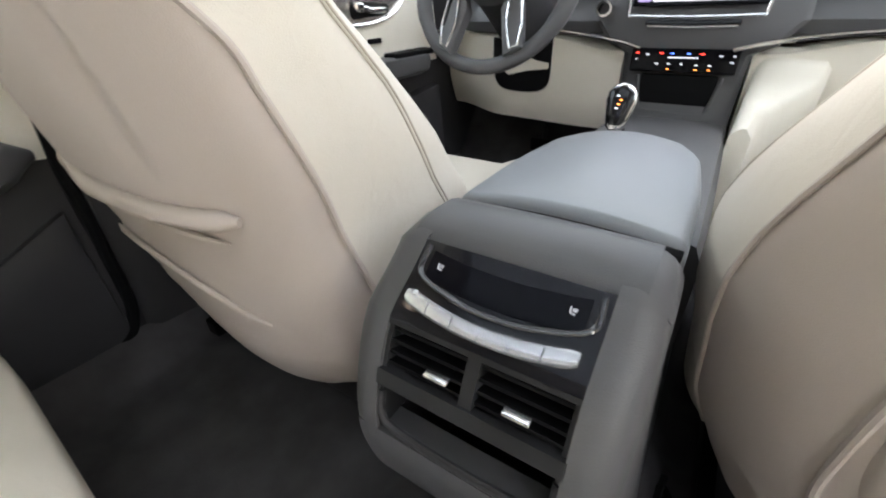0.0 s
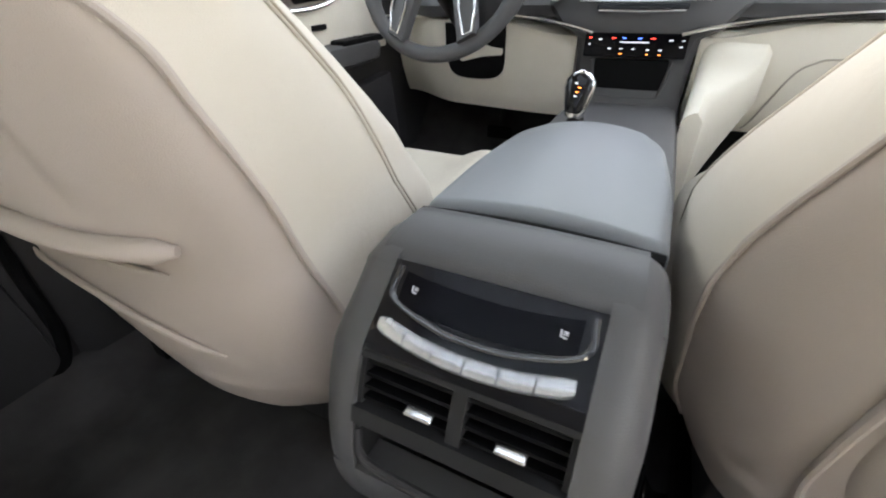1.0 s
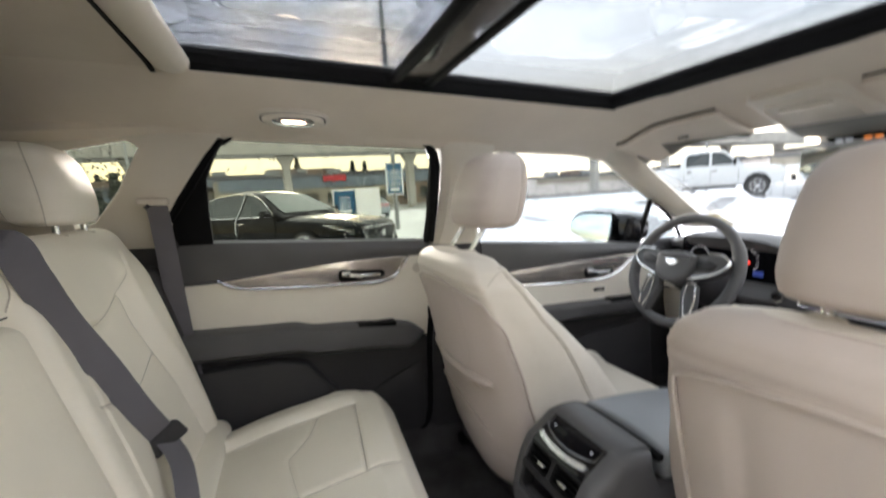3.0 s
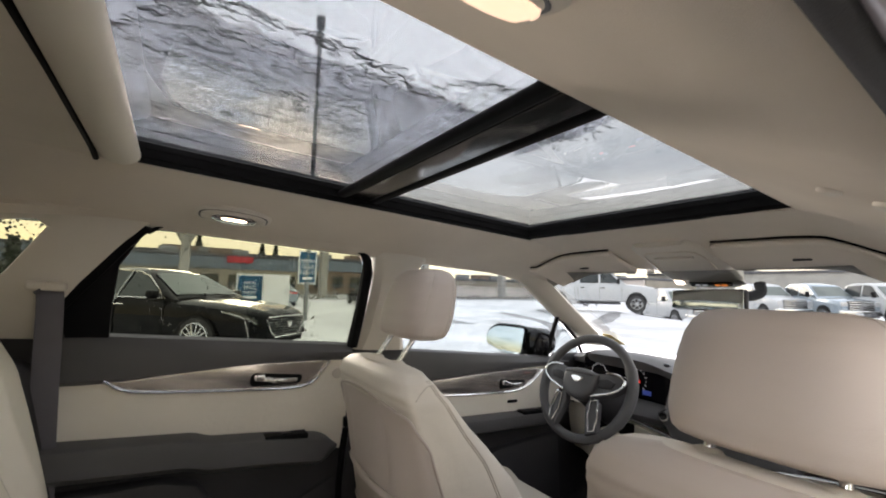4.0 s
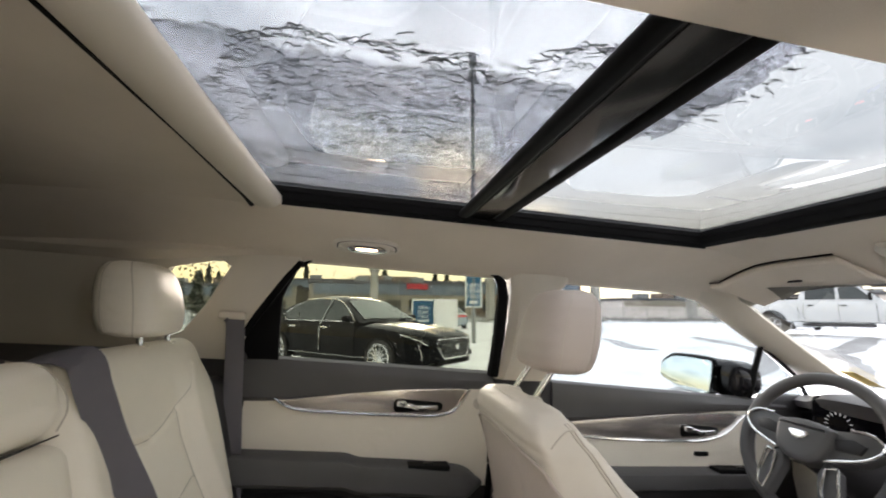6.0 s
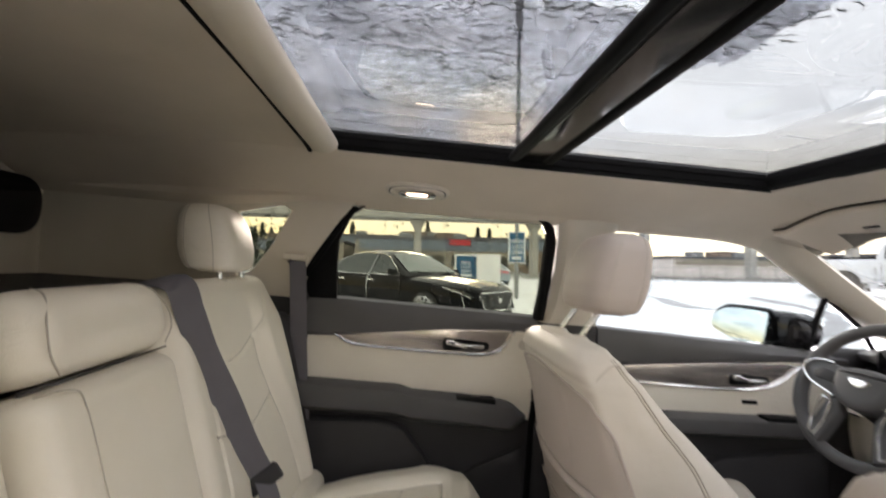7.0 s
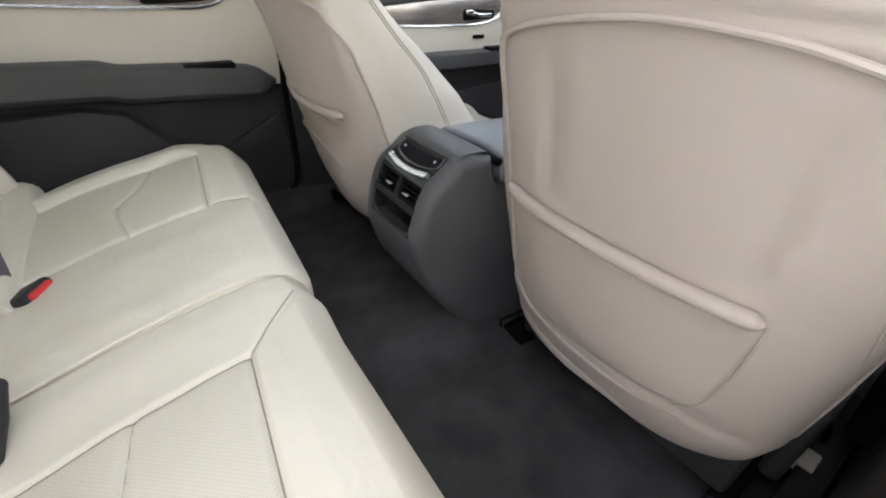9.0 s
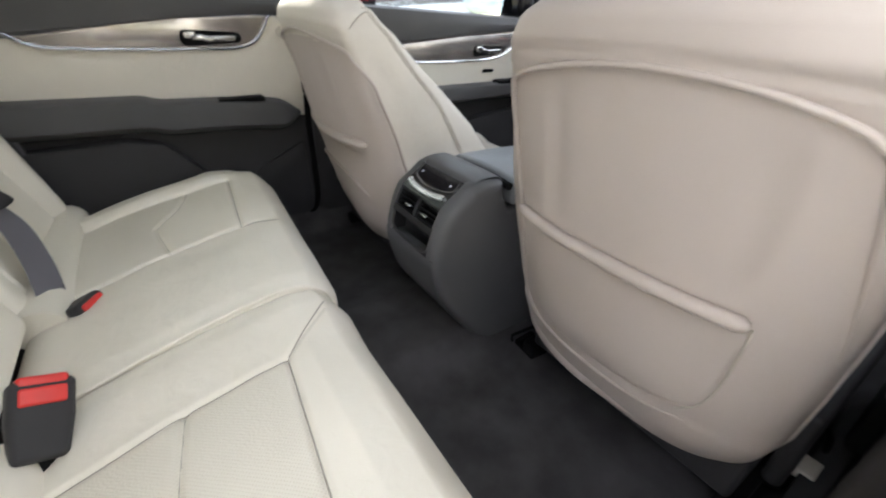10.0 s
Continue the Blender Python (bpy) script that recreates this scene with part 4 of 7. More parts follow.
def face_sheet(x0, x1, z0, z1, out, nz=6, nx=8, sag=0.0, thick=0.006):
    """A curved plate on the console's rear face."""
    bm = bmesh.new()
    front = [[on_face(x, z - sag * (1 - (2 * (x - x0) / (x1 - x0) - 1) ** 2), out) for x in np.linspace(x0, x1, nx)] for z in np.linspace(z0, z1, nz)]
    back = [[on_face(x, z - sag * (1 - (2 * (x - x0) / (x1 - x0) - 1) ** 2), out - thick) for x in np.linspace(x0, x1, nx)] for z in np.linspace(z0, z1, nz)]
    outline = lambda g: g[0] + [r[-1] for r in g[1:-1]] + list(reversed(g[-1])) + [r[0] for r in reversed(g[1:-1])]
    loft(front, False, bm, False)
    loft(back, False, bm, False)
    loft([outline(front), outline(back)], False, bm)
    bmesh.ops.remove_doubles(bm, verts=bm.verts, dist=1e-6)
    return bm


panel = part("control_panel", face_sheet(-0.0735, 0.0735, 0.352, 0.3925, -0.0006, 12, 10), GLOSS_BLACK, console, "glossy black rear climate panel")
part("screen", face_sheet(-0.060, 0.060, 0.374, 0.388, 0.0006, 5, 10, 0.003), SCREEN_BLACK, panel, "dark display strip")
rim = [(-0.066, 0.390), (-0.064, 0.376), (-0.03, 0.3695), (0.0, 0.368), (0.03, 0.3695), (0.064, 0.376), (0.066, 0.390)]
part("display_rim", tube([on_face(p.x, p.z, 0.0) for p in curve([(x, 0, z) for x, z in rim], 5)], 0.0026, 8, flat=0.7), GLOSS_BAR, panel)
for k in range(6):
    x0, x1 = -0.064 + k * 0.0214, -0.064 + (k + 1) * 0.0214 - 0.0010
    rows = []
    for x in np.linspace(x0, x1, 5):
        e = 1.0
        if k == 0:
            e = 0.72 + 0.28 * smooth01((x - x0) / 0.006)
        if k == 5:
            e = 0.72 + 0.28 * smooth01((x1 - x) / 0.006)
        zc = 0.3655 - 0.0055 * (1 - (x / 0.066) ** 2)
        rows.append([on_face(x, zc + a * 0.0036 * e, b) for a, b in ((-1, -0.003), (-1, 0.003), (-0.75, 0.0052), (0, 0.006), (0.75, 0.0052), (1, 0.003), (1, -0.003))])
    part("button", loft(rows), SILVER_BUTTON, panel, "silver rocker button")
ICON = glow("pale_icon", (0.55, 0.55, 0.6), 0.06)
for x, z in ((-0.050, 0.381), (0.050, 0.381)):
    bm = bmesh.new()
    tube([on_face(x - 0.0018, z + 0.0016, 0.0013), on_face(x - 0.0014, z - 0.0010, 0.0013), on_face(x + 0.0018, z - 0.0014, 0.0013)], 0.0005, 5, bm=bm)
    for k in range(3):
        tube([on_face(x + k * 0.0010, z - 0.0004, 0.0013), on_face(x + 0.0003 + k * 0.0010, z + 0.0012, 0.0013)], 0.0003, 5, bm=bm)
    part("icon", bm, ICON, panel, "pale heated seat mark")
# vents
for s in (-1, 1):
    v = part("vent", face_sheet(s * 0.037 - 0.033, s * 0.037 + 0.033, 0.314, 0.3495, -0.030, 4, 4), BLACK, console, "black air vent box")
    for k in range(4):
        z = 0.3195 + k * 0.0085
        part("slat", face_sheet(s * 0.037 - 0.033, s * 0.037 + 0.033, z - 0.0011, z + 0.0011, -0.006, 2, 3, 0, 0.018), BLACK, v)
    part("vent_tab", rbox(0.0098, 0.004, 0.0019, 0.0017, at=on_face(s * 0.030 + 0.008, 0.3285, 0.001)), CHROME, v, "chrome vent tab")
part("vent_frame", face_sheet(-0.072, 0.072, 0.3485, 0.3530, -0.001, 2, 6, 0, 0.02), VENT, console)
part("vent_frame", face_sheet(-0.004, 0.006, 0.306, 0.3495, -0.002, 4, 2, 0, 0.02), VENT, console)
part("vent_frame", face_sheet(-0.073, 0.073, 0.303, 0.3155, 0.001, 3, 6, 0, 0.028), VENT, console)
for s in (-1, 1):
    part("vent_frame", face_sheet(s * 0.0715 - 0.003, s * 0.0715 + 0.003, 0.258, 0.3495, -0.004, 8, 2, 0, 0.03), VENT, console)
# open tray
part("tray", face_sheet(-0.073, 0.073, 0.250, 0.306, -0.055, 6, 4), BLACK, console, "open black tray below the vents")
part("tray_lip", tube(curve([on_face(-0.071, 0.295, -0.005), on_face(-0.069, 0.272, -0.004), on_face(-0.055, 0.262, -0.004), on_face(0.0, 0.258, -0.004), on_face(0.055, 0.262, -0.004), on_face(0.069, 0.272, -0.004), on_face(0.071, 0.295, -0.005)], 5), 0.0035, 8), DARK, console)


# armrest lid
def lid(x, y, z):
    t = (y + 0.165) / 0.33
    w = 1.0 - 0.12 * smooth01((t - 0.3) / 0.7)
    k = smooth01((t - 0.75) / 0.30)
    w *= 1 - 0.30 * k
    return x * w, y, z + (0.010 * (1 - (x / 0.1) ** 2) * (1 if z > 0 else 0)) - 0.012 * t * t


part("armrest_lid", rbox(0.104, 0.160, 0.026, 0.011, (12, 16, 2), lid, at=(0, 0.2815, 0.360)), ARMREST, console, "padded grey leather armrest lid")
part("lid_gap", tube([(x, 0.1135, 0.382 - 0.5 * x * x) for x in np.linspace(-0.100, 0.100, 9)], 0.0082, 8), BLACK, console, "dark gap behind the lid")
part("lid_base", rbox(0.092, 0.14, 0.04, 0.012, at=(0, 0.265, 0.29)), GREY, console)
# tunnel part towards the dashboard
rings = []
for y, z0 in ((0.30, 0.300), (0.44, 0.310), (0.58, 0.312), (0.75, 0.308), (0.88, 0.300), (1.0, 0.305)):
    rings.append([(x, y, z) for x, z in ((-0.125, -0.04), (-0.125, z0 - 0.03), (-0.115, z0 - 0.005), (-0.10, z0), (0.10, z0), (0.115, z0 - 0.005), (0.125, z0 - 0.03), (0.125, -0.04))])
part("tunnel_cover", loft(rings), GREY, console)
PAD = [(0.56, 0.290, 0.112), (0.66, 0.305, 0.120), (0.74, 0.318, 0.126), (0.80, 0.332, 0.131), (0.86, 0.360, 0.136), (0.91, 0.405, 0.140), (0.955, 0.450, 0.144)]
rings = []
for y in np.linspace(0.77, 0.955, 22):
    z0, x0 = interp(y, [(a, b) for a, b, c in PAD]), interp(y, [(a, c) for a, b, c in PAD])
    out = 0.034 + 0.085 * smooth01((y - 0.82) / 0.11)
    arc = [(x0 + 0.022 - 0.026 * math.cos(math.pi / 2 * k / 6), z0 - 0.026 + 0.026 * math.sin(math.pi / 2 * k / 6)) for k in range(7)]
    rings.append([(x, y, z) for x, z in [(x0 - 0.004, z0 - 0.09)] + arc + [(x0 + out - 0.010, z0 - 0.004), (x0 + out, z0 - 0.018), (x0 + out, z0 - 0.10), (x0 + 0.03, z0 - 0.32)]])
part("knee_pad", loft(rings), CREAM, console, "cream leather knee pad along the tunnel")
# gear selector
gear = thing("gear_selector", "chrome-rimmed electronic gear selector on the console", "gear lever")
part("stem", tube([(-0.060, 0.645, 0.30), (-0.060, 0.64, 0.345)], [0.022, 0.012], 12), DARK, gear)
at = pose(-0.060, 0.634, 0.372, -28)


def egg(f, y0, y1):
    """The selector's oval head, narrower below."""
    prof = [(-0.042, 0.010), (-0.036, 0.0165), (-0.022, 0.0205), (-0.004, 0.0245), (0.014, 0.0275), (0.028, 0.0265), (0.038, 0.019), (0.0425, 0.008)]
    rings = []
    for z, w in prof:
        rings.append([(f * w * math.cos(a), (y0 + y1) / 2 + (y1 - y0) / 2 * (0.55 + 0.45 * w / 0.0275) * math.sin(a), f * z) for a in [2 * math.pi * k / 20 for k in range(20)]])
    bm = loft(rings)
    bm.transform(at)
    return bm


part("grip", egg(1.0, -0.014, 0.018), CHROME, gear, "satin chrome grip")
part("display", egg(0.84, -0.0185, 0.0), GLOSS_BLACK, gear, "glossy black display face")
AMBER = glow("amber_light", (1.0, 0.28, 0.05), 0.5)
WHITE_LIT = glow("white_light", (0.9, 0.92, 1.0), 0.16)
RED_LIT = glow("red_light", (1.0, 0.06, 0.04), 0.5)
BLUE_LIT = glow("blue_light", (0.10, 0.22, 1.0), 0.5)
for k, (dx, m) in enumerate(((-0.004, WHITE_LIT), (0.003, AMBER), (0.0, AMBER), (-0.002, WHITE_LIT))):
    bm = rbox(0.0026, 0.001, 0.0010, 0.0007, at=(dx, -0.0190, 0.016 - k * 0.0075))
    bm.transform(at)
    part("letter_bar", bm, m, gear)

# ---- rear bench ----
bench = thing("rear_bench", "cream leather rear bench with perforated seat pads and split backrest", "bench seat")


def pad_front(u, s=1):
    return -0.357 - 0.08 * (u - 0.2) if s > 0 else -0.358 + 0.015 * (u - 0.2)


def pad_cross(u):
    """The cross seam runs back to a point, then forwards to the pad's outer edge."""
    return interp(u, [(0.20, -0.480), (0.31, -0.497), (0.35, -0.500), (0.385, -0.480), (0.42, -0.462), (0.50, -0.446)])


def pad_seams(x, y):
    """How deep the stitched seams lie, over the whole cushion."""
    u = abs(x)
    if u < 0.09:
        return 0.0
    f = pad_front(u, x)
    behind = smooth01((f + 0.004 - y) / 0.008)
    within = smooth01((u - 0.208) / 0.008) * smooth01((0.504 - u) / 0.008)
    d = behind * (groove(u - 0.212, 0.0045, 0.0052) + groove(u - 0.50, 0.0045, 0.0052))
    d += within * groove(y - f, 0.0045, 0.0052)
    d += within * behind * groove(y - pad_cross(u), 0.0045, 0.0046)
    d += (1 - behind) * groove(u - 0.212 - (y - f) * (-1.15 if x > 0 else 0.1), 0.0055, 0.004)
    # the pads are softly stuffed between the seams
    d -= 0.004 * behind * within * math.sin(math.pi * max(0.0, min(1.0, (u - 0.212) / 0.288)))
    return d


def cushion_place(gx, gy, z):
    """Rounded outer corners of the bench, and its slight skew."""
    k = smooth01((abs(gx) - 0.50) / 0.14)
    y = gy - 0.03 * k * k * smooth01((gy + 0.5) / 0.25)
    y += 0.06 * max(0.0, 0.2 - gx) * smooth01((y + 0.60) / 0.20)
    return gx, y, z - 0.02 * k * k


def cushion_z(x, y):
    z = interp(y, [(-0.70, 0.195), (-0.62, 0.208), (-0.50, 0.245), (-0.40, 0.268), (-0.33, 0.279), (-0.285, 0.272), (-0.25, 0.245)])
    z += 0.007 * smooth01((0.20 - abs(x)) / 0.10)
    z += 0.0022 * noise.noise((x * 7, y * 7, 2)) + 0.001 * noise.noise((x * 21, y * 21, 6))
    z += 0.018 * smooth01((abs(x) - 0.48) / 0.06) * smooth01((-0.30 - y) / 0.1)
    return z


def cushion(x0, x1):
    hx, cx = (x1 - x0) / 2, (x0 + x1) / 2

    def shape(x, y, z):
        gx, gy = x + cx, y - 0.465
        if z > 0.02:
            # nearly flush where the two cushions meet
            z += (0.085 - z) * 0.82 * smooth01((0.05 - abs(gx - 0.076)) / 0.045) * smooth01((-0.262 - gy) / 0.03)
        if z > 0:
            top = cushion_z(gx, gy) - pad_seams(gx, gy) * smooth01((z - 0.02) / 0.04)
            z = (top - 0.17) * (z / 0.085)
        else:
            gy = gy - 0.03 * (z / -0.085) * smooth01((gy + 0.40) / 0.15)
        return cushion_place(gx, gy, z + 0.17)
    return rbox(hx, 0.225, 0.085, 0.045, (int(hx * 640), 150, 3), shape)


part("seat_cushion", cushion(-0.635, 0.0745), CREAM, bench)
part("seat_cushion", cushion(0.078, 0.635), CREAM, bench)
part("piping", tube(curve([(0.076, y, cushion_z(0.05, y) - 0.001) for y in np.linspace(-0.66, -0.27, 12)] + [(0.076, -0.248, 0.23), (0.076, -0.25, 0.19)], 3), 0.0028, 8), CREAM, bench, "piped edge between the cushions")
for s in (-1, 1):
    # perforated insert, bounded by the seams
    bm = bmesh.new()
    rows = []
    for v in np.linspace(0, 1, 90):
        row = []
        for x in np.linspace(0.2145, 0.4975, 90):
            y = -0.640 + v * (pad_front(x, s) - 0.002 + 0.640)
            row.append(cushion_place(s * x, y, cushion_z(s * x, y) - pad_seams(s * x, y) + 0.0012))
        rows.append(row)
    part("perforated_insert", loft(rows, False, bm, False), CREAM_PERF, bench, "finely perforated leather insert")
    # stitched lines of the pads

    def stitch(points):
        pts = [cushion_place(s * u, y, cushion_z(s * u, y) - pad_seams(s * u, y) + 0.0008) for u, y in points]
        part("stitching", tube(pts, 0.0011, 5), SEAM_SHADED, bench)
    stitch([(0.212, y) for y in np.linspace(-0.66, pad_front(0.212, s), 40)] + [(0.212 + t * (-1.15 if s > 0 else 0.1), pad_front(0.212, s) + t) for t in np.linspace(0.004, 0.075, 12)])
    stitch([(0.50, y) for y in np.linspace(-0.66, pad_front(0.50, s), 40)])
    stitch([(u, pad_front(u, s)) for u in np.linspace(0.212, 0.50, 40)])
    stitch([(u, pad_cross(u)) for u in np.linspace(0.213, 0.499, 40)])
part("bench_base", rbox(0.60, 0.19, 0.06, 0.02, at=(0, -0.50, 0.07)), DARK, bench)

BACK = Vector((0, -0.712, 0.19))
BACK_UP = Vector((0, -0.30, 0.95)).normalized()
BACK_OUT = Vector((0, 0.95, 0.30)).normalized()


def on_back(x, h, out):
    return Vector((x, BACK.y, BACK.z)) + BACK_UP * h + BACK_OUT * out


def back_pad(x0, x1, h0, h1, thick, r, seams=None, n=(16, 26, 2)):
    hx, cx, hh, ch = (x1 - x0) / 2, (x0 + x1) / 2, (h1 - h0) / 2, (h0 + h1) / 2

    def shape(x, y, z):
        gx, gh, out = x + cx, y + ch, z
        if z > 0 and seams:
            out += seams(gx, gh)
        return on_back(gx, gh, out)
    return rbox(hx, hh, thick / 2, r, n, shape)


def wing_upper(u):
    """The seam under the wing's upper panel: level in the middle, rising outwards."""
    return interp(u, [(0.20, 0.452), (0.27, 0.432), (0.325, 0.416), (0.36, 0.414), (0.40, 0.424), (0.46, 0.452), (0.50, 0.480), (0.545, 0.530)])


def wing_lower(u):
    return interp(u, [(0.20, 0.305), (0.31, 0.272), (0.36, 0.262), (0.40, 0.270), (0.48, 0.298)])


def wing_side(h):
    return interp(h, [(0.03, 0.555), (0.10, 0.548), (0.20, 0.522), (0.30, 0.485), (0.38, 0.462), (0.45, 0.458)])


def wing_seams(x, h):
    u = abs(x)
    side = wing_side(h)
    d = 0.022 * smooth01((u - side + 0.005) / 0.06) * (1 - smooth01((h - 0.45) / 0.12))
    d -= groove(u - side, 0.0045, 0.005) * (h < 0.455)
    d -= groove(u - 0.215, 0.0045, 0.005) * (h < 0.44)
    deep = 0.005 + 0.006 * math.exp(-((u - 0.33) / 0.06) ** 2)
    d -= groove(h - wing_upper(u), 0.0055, deep) * (0.2 < u < 0.55)
    d -= groove(h - wing_lower(u), 0.0045, 0.004) * (0.2 < u < side)
    d -= 0.016 * math.exp(-((u - 0.34) / 0.13) ** 2) * smooth01((0.56 - h) / 0.2)
    d += 0.006 * math.sin(math.pi * max(0, min(1, h / 0.6))) + 0.002 * noise.noise((x * 8, h * 8, 4))
    return d


def belt_on(x, h, lift=0.004):
    return on_back(x, h, 0.05 + wing_seams(x, h) + lift)


for s in (-1, 1):
    x0, x1 = sorted((s * 0.135, s * 0.635))
    part("backrest", back_pad(x0, x1, 0.0, 0.600, 0.10, 0.045, wing_seams, (100, 120, 2)), CREAM, bench)
for s in (-1, 1):
    rings = []
    for k in range(15):
        x = 0.135 + 0.49 * k / 14
        rings.append([(s * x, -0.668 + 0.040 * math.cos(a), 0.205 + 0.034 * math.sin(a)) for a in [2 * math.pi * i / 16 for i in range(16)]])
    part("base_bolster", loft(rings), CREAM, bench, "padded lower edge of the backrest")
for s in (-1, 1):
    for pts in ([(wing_side(h), h) for h in np.linspace(0.03, 0.45, 40)], [(0.215, h) for h in np.linspace(0.03, 0.43, 30)],
                [(u, wing_upper(u)) for u in np.linspace(0.216, 0.545, 44)], [(u, wing_lower(u)) for u in np.linspace(0.216, 0.480, 40)]):
        part("stitching", tube([on_back(s * u, h, 0.0505 + wing_seams(s * u, h)) for u, h in pts], 0.0011, 5), SEAM_SHADED, bench)
part("armrest", back_pad(-0.128, 0.128, 0.02, 0.485, 0.10, 0.03, lambda x, h: 0.012, (14, 20, 2)), CREAM, bench, "folded centre armrest")
part("centre_backrest", back_pad(-0.128, 0.128, 0.492, 0.598, 0.115, 0.042, lambda x, h: 0.010, (14, 10, 2)), CREAM, bench)
# dark tube draws the shade between armrest and upper pad
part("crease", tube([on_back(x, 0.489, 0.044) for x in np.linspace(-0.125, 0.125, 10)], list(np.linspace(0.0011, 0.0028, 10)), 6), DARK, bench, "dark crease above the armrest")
for x0, sx in ((0.092, 1), (-0.098, -1)):
    arc = curve([on_back(x0, 0.497, 0.060), on_back(x0 + sx * 0.014, 0.52, 0.0665), on_back(x0 + sx * 0.012, 0.55, 0.0668), on_back(x0 - sx * 0.006, 0.585, 0.056), on_back(x0 - sx * 0.022, 0.599, 0.030)], 6)
    part("seam", tube(arc, 0.0011, 6), SEAM, bench)
arc = curve([on_back(0.118, 0.482, 0.052), on_back(0.085, 0.478, 0.0625), on_back(0.070, 0.455, 0.0622), on_back(0.066, 0.35, 0.0622), on_back(0.060, 0.10, 0.0622)], 6)
part("seam", tube(arc, 0.0010, 6), SEAM, bench)
part("belt_bezel", rbox(0.050, 0.030, 0.014, 0.010, at=(-0.150, -0.885, 0.742)), PLASTIC_CREAM, bench, "beige plastic belt guide")
for x in (-0.46, 0.46):
    bm = loft(headrest_rings())
    m = Matrix.Translation((x, -0.858, 0.093)) @ Matrix.Scale(0.93, 4, (0, 0, 1)) @ Matrix.Scale(0.85, 4, (0, 1, 0)) @ Matrix.Scale(0.86, 4, (1, 0, 0)) @ pose(0, 0, 0, 0, 0, 180)
    bm.transform(m)
    head = part("headrest", bm, CREAM, bench)
    for b in headrest_seams():
        b.transform(m)
        part("seam", b, SEAM, head)
    for sx in (-1, 1):
        p = Vector((x + sx * 0.06, -0.865, 0.735))
        part("post", tube([p, p + Vector((0, -0.004, 0.06))], 0.006, 10), CHROME, head, "chrome post")
        part("collar", tube([p + Vector((0, 0, 0.016)), p + Vector((0, 0, 0.028))], 0.015, 12), PLASTIC_CREAM, head)
setting("wall_parcel_shelf", rbox(0.66, 0.245, 0.01, 0.006, at=(0, -1.19, 0.72)), DARK, "dark roller cover over the load bay")

# belts
belt = thing("seat_belt", "grey centre seat belt lying across the bench backrest", "seat belt")
pts = curve([(-0.140, -0.905, 0.742), (-0.146, -0.888, 0.762), belt_on(-0.156, 0.585, 0.014), belt_on(-0.172, 0.53, 0.015), belt_on(-0.203, 0.45, 0.015), belt_on(-0.242, 0.35, 0.016), belt_on(-0.285, 0.25, 0.016), belt_on(-0.322, 0.185, 0.016), belt_on(-0.334, 0.165, 0.018)], 7)
SIDE = (0.74, -0.60, -0.29)
part("webbing", band(pts, 0.048, 0.0018, SIDE), BELT, belt)
bm = rbox(0.034, 0.010, 0.020, 0.008, (4, 2, 4), lambda x, y, z: (x * (1 - 0.12 * z / 0.02), y, z))
bm.transform(Matrix.Translation(belt_on(-0.334, 0.160, 0.020)) @ pose(0, 0, 0, 14, 18, -40))
tongue = part("tongue", bm, DARK, belt, "dark plastic belt tongue")
bm = rbox(0.014, 0.0018, 0.020, 0.0016, at=(0, 0.004, -0.034))
bm.transform(Matrix.Translation(belt_on(-0.334, 0.160, 0.020)) @ pose(0, 0, 0, 14, 8, -40))
part("latch_plate", bm, CHROME, tongue, "steel latch plate")
hang, tuck = belt_on(-0.332, 0.165, 0.018), Vector((-0.202, -0.650, 0.224))
low = [hang, hang.lerp(tuck, 0.33) + Vector((-0.012, 0.012, 0.004)), hang.lerp(tuck, 0.7) + Vector((-0.006, 0.010, 0.004)), tuck, tuck + Vector((0.016, 0.004, -0.030))]
part("webbing", band(curve(low, 7), 0.046, 0.0018, (0.66, -0.66, 0.30)), BELT, belt)
for s in (-1, 1):
    b = thing("seat_belt", "grey outer seat belt hanging from the rear pillar", "seat belt", "outer rear belts")
    part("webbing", band(curve([(s * 0.655, -0.775, 0.825), (s * 0.650, -0.762, 0.80), (s * 0.655, -0.745, 0.62), (s * 0.665, -0.725, 0.42), (s * 0.655, -0.70, 0.24)], 6), 0.047, 0.0018, (0, 1, 0)), BELT, b)
    part("guide", rbox(0.018, 0.034, 0.010, 0.007, at=(s * 0.655, -0.772, 0.826)), PLASTIC_CREAM, b, "beige slot guide")


def buckle(x, y, z, lean, label):
    if lean:
        m = pose(x, y, z, *lean)
    else:
        up = Vector((-0.70, 0.18, 0.68)).normalized()
        side = Vector((0.55, 0.45, 0.65)).cross(up).normalized()
        m = Matrix.Translation((x, y, z)) @ Matrix((side, up.cross(side), up)).transposed().to_4x4()
    b = thing("belt_buckle", label, "buckle", "belt buckles", m)
    part("housing", rbox(0.030, 0.016, 0.046, 0.009, (2, 2, 3), lambda px, py, pz: (px * (1 - 0.15 * (pz < 0)), py, pz)), DARK, b)
    part("release", rbox(0.023, 0.013, 0.007, 0.005, at=(0, 0.003, 0.043)), RED, b, "red release button")
    part("release", rbox(0.022, 0.005, 0.011, 0.004, at=(0, 0.0125, 0.026)), RED, b, "red release button")
    part("stalk", rbox(0.016, 0.004, 0.03, 0.003, at=(0, -0.002, -0.06)), BLACK, b)


buckle(0.130, -0.622, 0.248, None, "dark plastic belt buckle with red release buttons")
buckle(-0.178, -0.628, 0.196, (-62, 0, -30), "dark plastic belt buckle sunk between bench and pad")

# ---- doors ----


def swept(y0, y1, profile, n=24, ends=0.02):
    """A profile (x, z) swept along y; profile(y) gives the ring."""
    return loft([profile(y) for y in np.linspace(y0, y1, n)])


